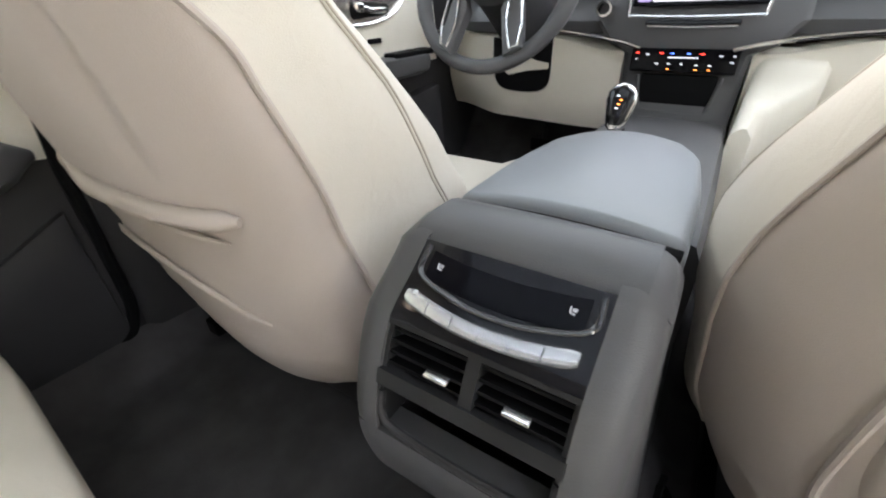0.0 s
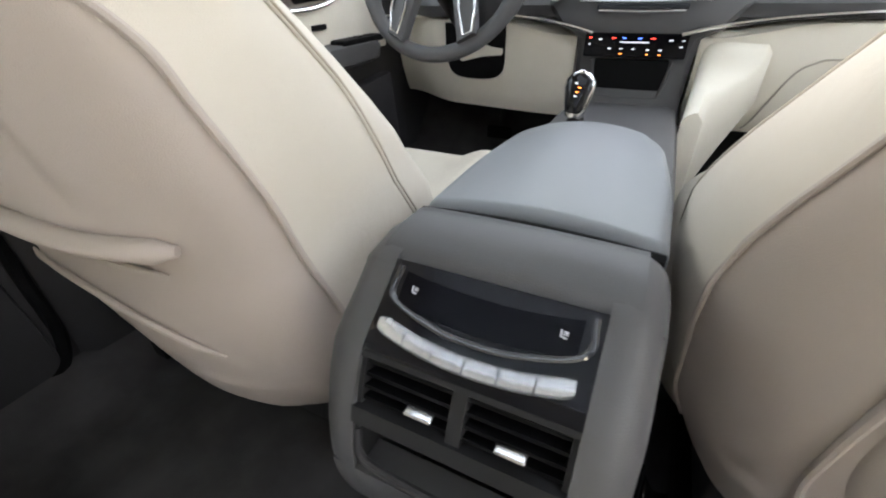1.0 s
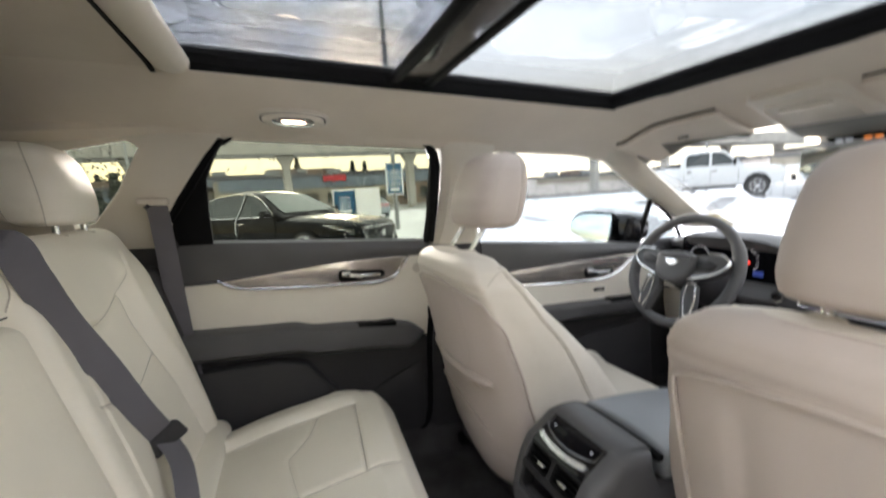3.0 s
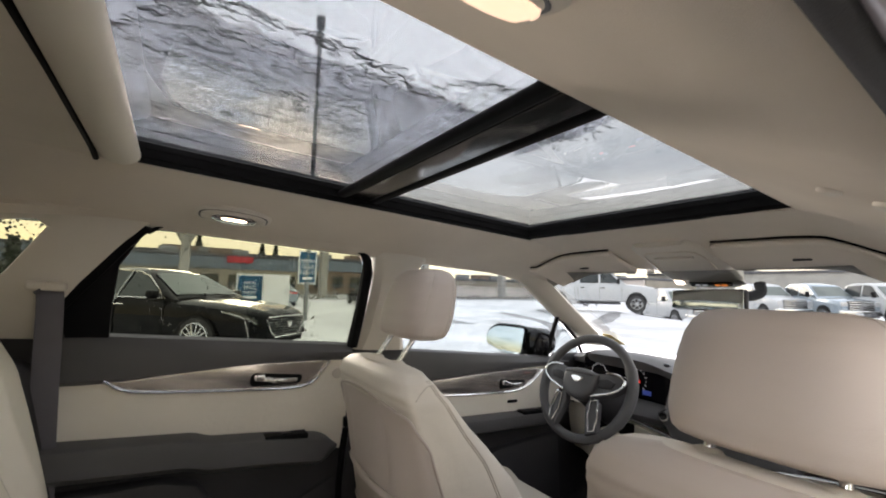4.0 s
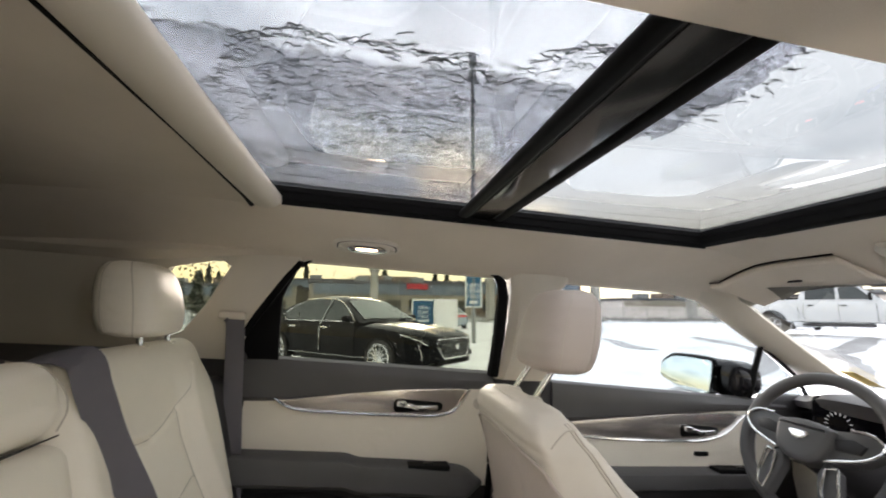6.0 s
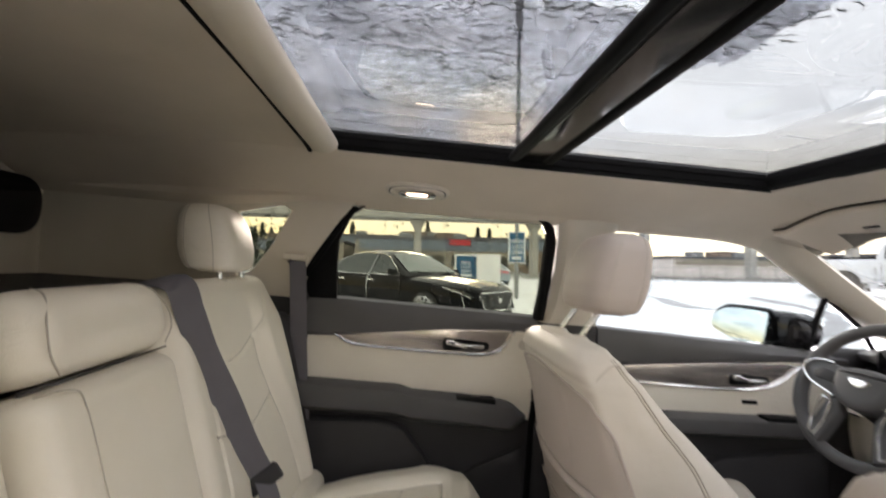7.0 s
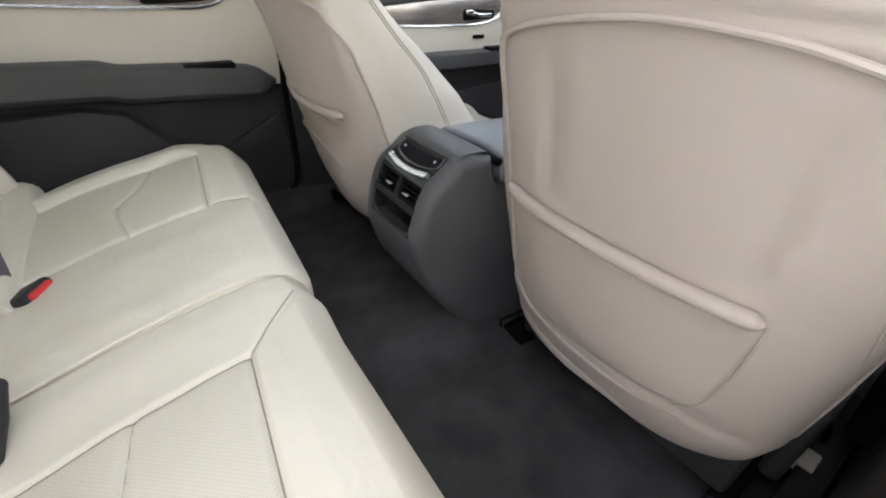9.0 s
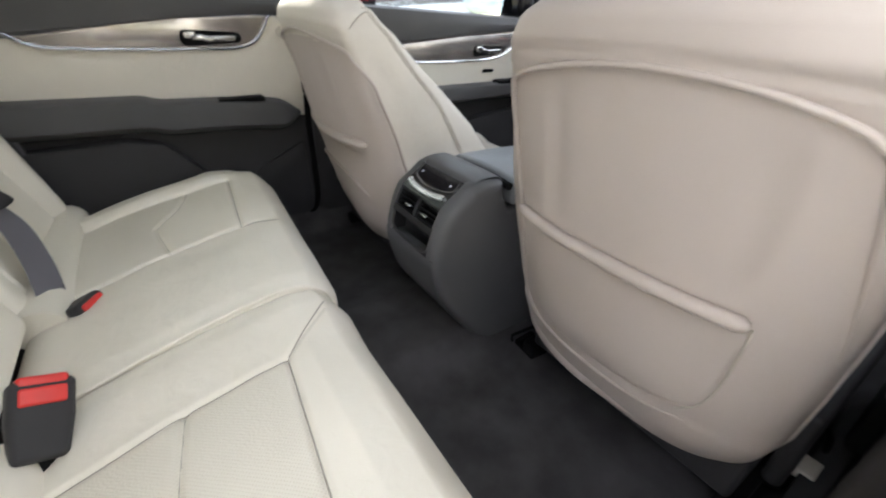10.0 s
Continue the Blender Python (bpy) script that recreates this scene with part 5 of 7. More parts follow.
def door(name, s, y0, y1, belt, front, label):
    """A closed door's inner trim. belt(y): height of the window sill."""
    d = tagged(new(name), label, "car door", kind="structure")
    X = lambda v: s * v
    ln = y1 - y0
    # upper pad
    def upper(y):
        zb = belt(y)
        zl = pad_low(y)
        return [(X(a), y, b) for a, b in ((0.745, zb), (0.722, zb + 0.006), (0.708, zb - 0.001), (0.700, zb - 0.02), (0.697, (zb + zl) / 2), (0.700, zl + 0.008), (0.712, zl - 0.004), (0.75, zl - 0.01))]
    def pad_low(y):
        t = (y - y0) / ln
        return (0.598 + 0.052 * smooth01(t * 1.05)) if not front else (0.565 + 0.045 * smooth01(t * 1.1))
    part("upper_pad", swept(y0, y1, upper), GREY, d, "dark grey soft upper pad")
    # mid panel in cream
    ztop = lambda y: pad_low(y) + 0.01
    zmid = lambda y: (0.462 - 0.05 * smooth01((y - y0 - ln * 0.55) / (ln * 0.5))) if not front else 0.435
    def mid(y):
        a, b = zmid(y) - 0.06, ztop(y)
        return [(X(p), y, q) for p, q in ((0.75, b), (0.716, b), (0.711, b - 0.03), (0.706, (a + b) / 2), (0.706, a), (0.75, a))]
    part("mid_panel", swept(y0, y1, mid), CREAM, d, "cream leather door panel")
    # trim insert with chrome edge
    if not front:
        low = [(-0.648, 0.605), (-0.61, 0.583), (-0.55, 0.574), (-0.40, 0.569), (-0.24, 0.567), (-0.17, 0.572), (-0.13, 0.592), (-0.092, 0.646)]
        hi = [(-0.13, 0.648), (-0.35, 0.637), (-0.50, 0.618), (-0.62, 0.602)]
    else:
        low = [(0.18, 0.522), (0.40, 0.510), (0.60, 0.507), (0.72, 0.512), (0.80, 0.535), (0.875, 0.592)]
        hi = [(0.83, 0.597), (0.60, 0.590), (0.40, 0.574), (0.18, 0.556)]
    low = [(p.x, p.y) for p in curve([(a, b, 0) for a, b in low], 5)]
    o = low + hi
    place = lambda y, z, w: (s * (0.714 - w), y, z)
    part("trim_insert", slab(o, 0.010, place, 0.002), WOOD, d, "brushed bronze trim strip")
    part("chrome_strip", tube([(s * 0.7035, y, z) for y, z in low], 0.0056, 8, flat=0.8), CHROME, d)
    hy = -0.245 if not front else 0.70
    hz = 0.592 if not front else 0.537
    part("handle_recess", rbox(0.016, 0.075, 0.018, 0.0155, (2, 4, 2), lambda x, y, z: (x * 0.5, y, z * (1 - 0.25 * y / 0.075)), at=(s * 0.708, hy, hz + 0.002)), BLACK, d)
    h = part("handle", rbox(0.007, 0.055, 0.0075, 0.006, (2, 10, 2), lambda x, y, z: (x + s * 0.010 * (y / 0.055) ** 2, y, z + 0.004 * (y < -0.02)), at=(s * 0.694, hy + 0.005, hz)), CHROME, d, "chrome pull handle")
    part("lock_knob", rbox(0.008, 0.015, 0.009, 0.006, at=(s * 0.695, hy - 0.05, hz + 0.010)), CHROME, h)
    # armrest
    ax1 = (-0.045 if not front else 0.93)
    ax0 = y0 + 0.01
    def arm(y):
        t = (y - ax0) / (ax1 - ax0)
        top = interp(y, [(-0.74, 0.472), (-0.44, 0.464), (-0.405, 0.452), (-0.25, 0.446), (-0.045, 0.428)]) if not front else 0.435
        e = math.sqrt(max(0.02, 1 - smooth01((t - 0.86) / 0.14) ** 2))
        b = (0.084 if not front else 0.058) * e
        out = 0.060 * e
        zc = top - (0.042 if not front else 0.036)
        zb = zc + b / 2
        za = zc - b / 2
        return [(X(p), y, q) for p, q in ((0.73, zb), (0.70 - out * 0.75, zb), (0.70 - out * 0.93, zb - b * 0.08), (0.70 - out, zb - b * 0.3), (0.70 - out * 0.9, za + b * 0.2), (0.70 - out * 0.55, za), (0.73, za - 0.01))]
    arm_ob = part("armrest", swept(ax0, ax1, arm, 40), GREY, d, "dark grey padded armrest")
    sw = (-0.27, -0.15) if not front else (0.72, 0.90)
    st = 0.440 if not front else 0.430
    part("switch_plate", rbox(0.022, (sw[1] - sw[0]) / 2, 0.008, 0.005, at=(s * 0.670, (sw[0] + sw[1]) / 2, st)), BLACK, arm_ob, "black window switch plate")
    for k in range(1 if not front else 2):
        part("switch", rbox(0.010, 0.014, 0.005, 0.003, at=(s * 0.668, (sw[0] + sw[1]) / 2 + 0.045 * k, st + 0.006)), GLOSS_BLACK, arm_ob)
    # lower panel with its map pocket
    def low_panel(y):
        a, b = 0.02, zmid(y) - 0.04
        return [(X(p), y, q) for p, q in ((0.75, b), (0.706, b), (0.704, b - 0.06), (0.694, 0.24), (0.690, 0.12), (0.695, a), (0.75, a))]
    part("lower_panel", swept(y0, y1, low_panel), DARK, d, "dark plastic lower door panel")
    if not front:
        o = [(-0.72, 0.36), (-0.50, 0.365), (-0.42, 0.345), (-0.33, 0.24), (-0.30, 0.12), (-0.72, 0.12)]
        part("pocket", slab(refine(o), 0.045, lambda y, z, w: (s * (0.70 - w), y, z), 0.012), DARK, d, "moulded pocket panel")
        o = [(-0.30, 0.16), (-0.20, 0.23), (-0.05, 0.30), (-0.045, 0.06), (-0.07, 0.045), (-0.28, 0.06)]
        part("speaker_cover", slab(refine(o), 0.012, lambda y, z, w: (s * (0.696 - w), y, z), 0.005), DARK, d, "dark speaker cover")
        edge = curve([(s * 0.702, -0.018, 0.47), (s * 0.702, -0.018, 0.42), (s * 0.699, -0.024, 0.345), (s * 0.694, -0.026, 0.20), (s * 0.690, -0.034, 0.09), (s * 0.690, -0.075, 0.045), (s * 0.692, -0.20, 0.035), (s * 0.692, -0.50, 0.035)], 8)
        part("edge_seal", tube(edge, 0.010, 8), BLACK, d, "black rubber seal along the door edge")
        part("tweeter", tube([(s * 0.7075, -0.062, 0.605), (s * 0.7035, -0.062, 0.605)], 0.016, 20), PLASTIC_CREAM, d, "small round speaker grille")
    else:
        o = [(0.35, 0.20), (0.60, 0.30), (0.95, 0.33), (0.98, 0.05), (0.40, 0.05)]
        part("pocket", slab(refine(o), 0.035, lambda y, z, w: (s * (0.70 - w), y, z), 0.012), DARK, d, "moulded pocket panel")
        part("slot", rbox(0.004, 0.026, 0.006, 0.003, at=(s * 0.7045, 0.705, 0.468)), BLACK, d, "dark curtain-release slot")
    # outer skin
    part("outer_skin", rbox(0.015, ln / 2, 0.355 if not front else 0.325, 0.012, at=(s * 0.80, (y0 + y1) / 2, 0.33 if not front else 0.30)), GLOSS_BLACK, d, "black painted outer skin")
    part("sill_seal", swept(y0, y1, lambda y: [(X(a), y, belt(y) + b) for a, b in ((0.735, -0.012), (0.735, -0.004), (0.760, -0.004), (0.785, -0.010), (0.785, -0.016))]), BLACK, d)
    return d


belt_line = lambda y: 0.695 + 0.019 * (-0.03 - y) / 0.7 if y < 0 else 0.675 - 0.031 * (y - 0.2) / 0.7
door("door_1", -1, -0.745, -0.02, belt_line, False, "closed rear door trim in cream leather and dark grey")
door("door_2", -1, 0.175, 1.05, belt_line, True, "closed front door trim in cream leather and dark grey")
# the open right rear door
open_door = door("door_4", 1, -0.745, -0.02, belt_line, False, "open rear door trim in cream leather and dark grey")
part("window_seal", tube([(side_x(z, 1) - 0.002, y, z) for y, z in REAR_GLASS], 0.014, 8, True), BLACK, open_door)
part("corner_panel", slab(refine([(-0.60, 0.965), (-0.745, 0.76), (-0.745, 0.69), (-0.640, 0.70), (-0.632, 0.80), (-0.60, 0.93)]), 0.012, side_place(1, 0.006), 0.004), GLOSS_BLACK, open_door)
ob = part("pane", slab(refine(REAR_GLASS), 0.004, side_place(1, 0.02)), GLASS_TINT, open_door, "tinted glass")
ob.visible_shadow = False
HINGE = Matrix.Translation((0.765, -0.02, 0))
open_door.matrix_basis = HINGE @ pose(0, 0, 0, 0, 0, 20) @ HINGE.inverted()
door("door_3", 1, 0.175, 1.05, belt_line, True, "closed front door trim in cream leather and dark grey")
for s in (-1, 1):
    setting("trim_quarter_lower_" + ("left" if s < 0 else "right"), rbox(0.022, 0.15, 0.12, 0.015, at=(s * 0.722, -0.88, 0.635)), DARK, "dark plastic trim below the rear pillar")
    setting("trim_wheel_arch_" + ("left" if s < 0 else "right"), rbox(0.05, 0.12, 0.30, 0.03, (2, 4, 6), lambda x, y, z: (x, y + 0.16 * (0.3 - z) / 0.6 - 0.05, z), at=(s * 0.685, -0.85, 0.36)), DARK, "dark plastic trim beside the bench")

# ---- dashboard ----
dash = thing("dashboard", "dark grey dashboard with cream lower panels and chrome strips", "dashboard")


def dash_front(x):
    """How far back the upper pad reaches."""
    return 0.965 - 0.03 * math.exp(-((abs(x) - 0.40) / 0.22) ** 2) + 0.10 * smooth01((abs(x) - 0.5) / 0.2)


rings = []
for x in np.linspace(-0.70, 0.70, 70):
    f = dash_front(x)
    hood = 0.040 * math.exp(-((x + 0.40) / 0.20) ** 4)
    top = 0.668 + hood
    rings.append([(x, y, z) for y, z in ((1.60, 0.66), (1.35, 0.672), (f + 0.14, top), (f + 0.05, top - 0.003), (f + 0.02, top - 0.018), (f + 0.03, top - 0.04), (f + 0.08, 0.62), (f + 0.08, 0.56), (f + 0.02, 0.535), (f - 0.01, 0.50), (f + 0.0, 0.475), (1.05, 0.45), (1.6, 0.45))])
part("upper_pad", loft(rings), GREY, dash)
# cream knee panels, chrome strip above


def knee_y(x, z):
    f = 0.945 + 0.12 * smooth01((abs(x) - 0.45) / 0.25)
    return f + interp(z, [(0.235, 0.050), (0.27, 0.030), (0.33, 0.006), (0.40, -0.008), (0.46, -0.008)])


for s in (-1, 1):
    rings = []
    for x in np.linspace(0.128, 0.70, 30):
        lo = 0.235 + 0.01 * smooth01((x - 0.2) / 0.3)
        hi = 0.445 + 0.03 * smooth01((x - 0.15) / 0.2)
        rings.append([(s * x, 1.3, hi), (s * x, 0.975, hi)] + [(s * x, knee_y(x, z), z) for z in np.linspace(hi - 0.008, lo, 14)] + [(s * x, 1.3, lo)])
    kp = part("knee_panel", loft(rings), CREAM, dash, "cream leather lower dashboard panel")
    if s < 0:
        u = [(-0.085, 0.462), (-0.083, 0.375), (-0.070, 0.340), (-0.035, 0.326), (0.035, 0.326), (0.070, 0.340), (0.083, 0.375), (0.085, 0.462)]
        u = [(p.x, p.y) for p in curve([(a, b, 0) for a, b in u], 4)]
        # flat black sheet on the panel stands in for the opening's shade
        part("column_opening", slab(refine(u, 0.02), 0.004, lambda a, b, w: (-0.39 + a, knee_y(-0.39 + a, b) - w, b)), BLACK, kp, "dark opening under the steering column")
    else:
        line = curve([(0.70, 0, 0.395), (0.40, 0, 0.405), (0.335, 0, 0.395), (0.305, 0, 0.36), (0.275, 0, 0.27), (0.262, 0, 0.245)], 6)
        part("glovebox_gap", tube([(p.x, knee_y(p.x, p.z), p.z) for p in line], 0.0022, 6), SEAM, kp, "dark gap round the glovebox lid")
    pts = curve([(s * 0.090, 0.905, 0.447), (s * 0.15, 0.905, 0.462), (s * 0.27, 0.915, 0.478), (s * 0.45, 0.945, 0.488), (s * 0.66, 1.04, 0.495)], 8)
    part("chrome_strip", tube(pts, [0.008] * len(pts), 8, flat=0.6), CHROME, dash)
# centre stack
rings = []
for z, w, y in ((0.290, 0.118, 0.880), (0.305, 0.120, 0.905), (0.34, 0.122, 0.922), (0.40, 0.124, 0.928), (0.435, 0.128, 0.925), (0.455, 0.165, 0.918), (0.50, 0.20, 0.920), (0.60, 0.20, 0.965), (0.65, 0.18, 0.99)):
    rings.append([(-w, y + 0.15, z), (-w, y + 0.01, z), (-w + 0.012, y, z), (w - 0.012, y, z), (w, y + 0.01, z), (w, y + 0.15, z)])
part("stack_cover", loft(rings), GREY, dash)


def stack_plate(name, x0, x1, z0, z1, y, material, tilt, label="", parent=dash, thick=0.006):
    bm = rbox((x1 - x0) / 2, thick / 2, (z1 - z0) / 2, 0.004)
    bm.transform(pose((x0 + x1) / 2, y, (z0 + z1) / 2, tilt))
    return part(name, bm, material, parent, label)


screen_glow = glow("screen_light", (0.16, 0.12, 0.24), 0.4)
sc = stack_plate("touch_screen", -0.125, 0.125, 0.523, 0.635, 0.941, SCREEN_BLACK, -24, "black touch screen showing a map")
stack_plate("map_picture", -0.085, 0.105, 0.532, 0.622, 0.9375, glow("map_light", (0.60, 0.56, 0.64), 0.22), -24, "pale map picture", sc)
stack_plate("map_picture", -0.115, -0.088, 0.532, 0.622, 0.9375, screen_glow, -24, "violet screen edge", sc)
for k in range(5):
    stack_plate("map_road", -0.08 + 0.035 * k, -0.072 + 0.035 * k, 0.536, 0.618, 0.9345, mat("map_road", (0.75, 0.75, 0.78), 0.4), -24, "", sc, 0.002)
part("bezel", tube(curve([(-0.130, 0.972, 0.640), (-0.128, 0.912, 0.525), (-0.10, 0.905, 0.510), (0.10, 0.905, 0.510), (0.128, 0.912, 0.525), (0.130, 0.972, 0.640)], 6), 0.0035, 8), CHROME, dash, "satin metal screen bezel")
stack_plate("control_bar", -0.090, 0.090, 0.491, 0.502, 0.912, GLOSS_BLACK, -20, "black touch bar below the screen")
part("bar_edge", tube([(-0.085, 0.906, 0.490), (0.0, 0.905, 0.488), (0.085, 0.906, 0.490)], 0.0025, 6), CHROME, dash)
cl = stack_plate("climate_panel", -0.106, 0.106, 0.398, 0.447, 0.913, SCREEN_BLACK, -8, "black climate panel with lit symbols")
for x, z, w, m in ((-0.094, 0.437, 0.005, RED_LIT), (-0.094, 0.424, 0.004, WHITE_LIT), (-0.072, 0.434, 0.006, WHITE_LIT), (-0.044, 0.437, 0.007, RED_LIT), (-0.022, 0.437, 0.006, BLUE_LIT), (0.010, 0.437, 0.006, BLUE_LIT), (0.036, 0.437, 0.007, RED_LIT), (0.072, 0.434, 0.006, WHITE_LIT), (0.096, 0.434, 0.004, WHITE_LIT), (0.0, 0.429, 0.042, WHITE_LIT), (-0.05, 0.416, 0.005, WHITE_LIT), (-0.025, 0.416, 0.005, WHITE_LIT), (0.0, 0.416, 0.004, WHITE_LIT), (0.03, 0.415, 0.005, WHITE_LIT), (0.055, 0.415, 0.005, WHITE_LIT), (-0.025, 0.406, 0.0045, AMBER), (0.03, 0.406, 0.0045, AMBER), (0.055, 0.406, 0.0045, AMBER), (0.094, 0.422, 0.005, WHITE_LIT)):
    stack_plate("symbol", x - w * 0.72, x + w * 0.72, z - 0.0010, z + 0.0010, 0.9092 - (0.4225 - z) * 0.14, m, -8, "", cl, 0.002)
# flat black plate, not a hollow: paints the dark inside of the cubby
stack_plate("cubby", -0.078, 0.078, 0.318, 0.394, 0.9190, BLACK, 2, "open black cubby under the climate panel")
part("cubby_lip", tube(curve([(-0.085, 0.917, 0.39), (-0.072, 0.914, 0.325), (-0.055, 0.912, 0.313), (0.055, 0.912, 0.313), (0.072, 0.914, 0.325), (0.085, 0.917, 0.39)], 5), 0.004, 8), GREY, dash)
part("start_button", tube([(-0.182, 0.95, 0.531), (-0.182, 0.902, 0.526)], 0.017, 24), CHROME, dash, "round chrome starter button")
part("start_face", tube([(-0.182, 0.903, 0.526), (-0.182, 0.899, 0.5255)], 0.012, 24), GLOSS_BLACK, dash)
# instrument cluster
part("instrument_panel", rbox(0.185, 0.02, 0.075, 0.035, (6, 2, 4), at=(-0.39, 1.005, 0.615)), SCREEN_BLACK, dash, "dark instrument cluster behind a glossy lens")
DIAL = glow("dial_light", (0.7, 0.7, 0.72), 0.18)
for x, r, m in ((-0.49, 0.035, DIAL), (-0.33, 0.042, DIAL)):
    for k in range(14):
        a = radians(220 - k * 20)
        bm = rbox(0.0007, 0.001, 0.004, 0.0005)
        bm.transform(pose(x + r * math.cos(a), 0.982, 0.615 + r * math.sin(a), 0, 90 - math.degrees(a), 0))
        part("dial_mark", bm, m, dash)
part("warning_light", rbox(0.010, 0.001, 0.003, 0.0005, at=(-0.48, 0.982, 0.595)), RED_LIT, dash)
part("warning_light", rbox(0.012, 0.001, 0.004, 0.0005, at=(-0.325, 0.982, 0.610)), RED_LIT, dash)
part("cluster_screen", rbox(0.016, 0.001, 0.008, 0.0005, at=(-0.285, 0.982, 0.575)), glow("dim_blue_light", (0.06, 0.10, 0.45), 0.05), dash)
# air vents along the dash
part("vent_band", rbox(0.19, 0.012, 0.018, 0.006, at=(0.05, 1.02, 0.640)), BLACK, dash, "black air vent band")
part("vent_band", rbox(0.05, 0.012, 0.018, 0.006, at=(-0.635, 1.10, 0.60)), BLACK, dash, "black air vent")
# dashboard ends and firewall
setting("wall_front", rbox(0.72, 0.02, 0.40, 0.01, at=(0, 1.47, 0.26)), DARK, "dark firewall carpet")
def stuck(w, d):
    bm = rbox(w, d, 0.0006, 0.0003)
    bm.transform(pose(-0.668, 1.338, 0.733, -20.4))
    return bm


tag = thing("parking_note", "small yellow paper note stuck on the windscreen", "note")
part("paper", stuck(0.027, 0.070), mat("yellow_paper", (0.62, 0.48, 0.16), 0.8, vary=0.1, scale=30), tag)

for s in (-1, 1):
    setting("trim_kick_panel_" + ("left" if s < 0 else "right"), rbox(0.03, 0.30, 0.40, 0.02, at=(s * 0.735, 1.28, 0.26)), DARK, "dark plastic footwell side panel")
# pedals
pedal = thing("brake_pedal", "black rubber brake pedal in the footwell", "pedal")
part("pad", rbox(0.045, 0.008, 0.022, 0.006, at=(-0.40, 1.20, 0.10)), BLACK, pedal)
part("arm", tube([(-0.40, 1.205, 0.10), (-0.40, 1.25, 0.25)], 0.008, 8), DARK, pedal)

# ---- steering wheel ----
W = pose(-0.388, 0.757, 0.590, -22) @ pose(0, 0, 0, 90)
wheel = thing("steering_wheel", "dark grey leather steering wheel with silver spoke trims", "steering wheel")
R = 0.182


def wheel_part(name, bm, material, label="", parent=None):
    bm.transform(W)
    return part(name, bm, material, parent or wheel, label)


bm = tube([(R * math.cos(a), R * math.sin(a), 0) for a in [2 * math.pi * k / 72 for k in range(72)]], [0.0165 + 0.002 * (abs(math.sin(2 * math.pi * k / 72)) < 0.5) for k in range(72)], 14, True)
wheel_part("rim", bm, GREY)
flat = lambda x, y, w: (x, y, w)
hub = [(-0.062, 0.03), (-0.055, 0.045), (0.0, 0.055), (0.055, 0.045), (0.062, 0.03), (0.055, -0.02), (0.03, -0.048), (0.0, -0.055), (-0.03, -0.048), (-0.055, -0.02)]
hub = [(p.x, p.y) for p in curve([(a * 1.12, b, 0) for a, b in hub], 3, True)]
bm = slab(hub, 0.05, flat, 0.016, 4)
wheel_part("airbag_cover", bm, GREY, "soft grey airbag cover")
o = [(-0.027, 0.016), (-0.020, 0.021), (0.020, 0.021), (0.027, 0.016), (0.013, 0.002), (0.0, -0.003), (-0.013, 0.002)]
wheel_part("badge", slab(o, 0.0545, flat, 0.002), CHROME, "silver shield badge")
for s in (-1, 1):
    o = [(s * 0.05, 0.046), (s * 0.11, 0.056), (s * 0.150, 0.050), (s * 0.170, 0.030), (s * 0.160, 0.010), (s * 0.125, -0.018), (s * 0.05, -0.038)]
    wheel_part("spoke", slab(o, 0.028, flat, 0.006), GREY)
    o = [(s * 0.068, 0.026), (s * 0.108, 0.036), (s * 0.135, 0.026), (s * 0.125, 0.004), (s * 0.075, 0.0)]
    wheel_part("switch_pad", slab(o, 0.034, flat, 0.004), DARK, "dark thumb switches")
    pts = [(s * 0.095, 0.055, 0.028), (s * 0.125, 0.056, 0.029), (s * 0.150, 0.050, 0.03), (s * 0.168, 0.032, 0.03), (s * 0.157, 0.010, 0.033), (s * 0.125, -0.012, 0.035), (s * 0.06, -0.034, 0.036)]
    wheel_part("spoke_trim", tube(curve(pts, 5), 0.004, 8), CHROME)
    o = [(s * 0.055, -0.03), (s * 0.085, -0.05), (s * 0.105, -0.145), (s * 0.065, -0.163), (s * 0.040, -0.07)]
    wheel_part("spoke", slab(o, 0.026, flat, 0.006), GREY)
    pts = [(s * 0.088, -0.042, 0.030), (s * 0.062, -0.05, 0.031), (s * 0.062, -0.10, 0.028), (s * 0.078, -0.148, 0.024), (s * 0.095, -0.140, 0.024), (s * 0.098, -0.10, 0.027), (s * 0.088, -0.042, 0.030)]
    wheel_part("spoke_trim", tube(pts, 0.0035, 8), CHROME)
bm = tube([(0, 0, 0.0), (0, -0.005, -0.10), (0, -0.01, -0.20), (0, -0.01, -0.32)], [0.055, 0.065, 0.075, 0.08], 24)
wheel_part("column_shroud", bm, DARK, "dark steering column shroud")
for s in (-1, 1):
    wheel_part("stalk", tube([(s * 0.05, 0.02, -0.06), (s * 0.13, 0.04, -0.055), (s * 0.16, 0.045, -0.05)], [0.008, 0.008, 0.010], 10), DARK)

# ---- roof fittings ----


def oval(hx, hy, z0, z1, p=2.6, edge=0.004):
    def ring(f, z):
        return [(f * hx * math.copysign(abs(math.cos(a)) ** (2 / p), math.cos(a)), f * hy * math.copysign(abs(math.sin(a)) ** (2 / p), math.sin(a)), z) for a in [2 * math.pi * k / 48 for k in range(48)]]
    e = edge / hx
    return loft([ring(1, z0), ring(1, z1 + edge), ring(1 - e * 0.35, z1 + edge * 0.3), ring(1 - e, z1)])


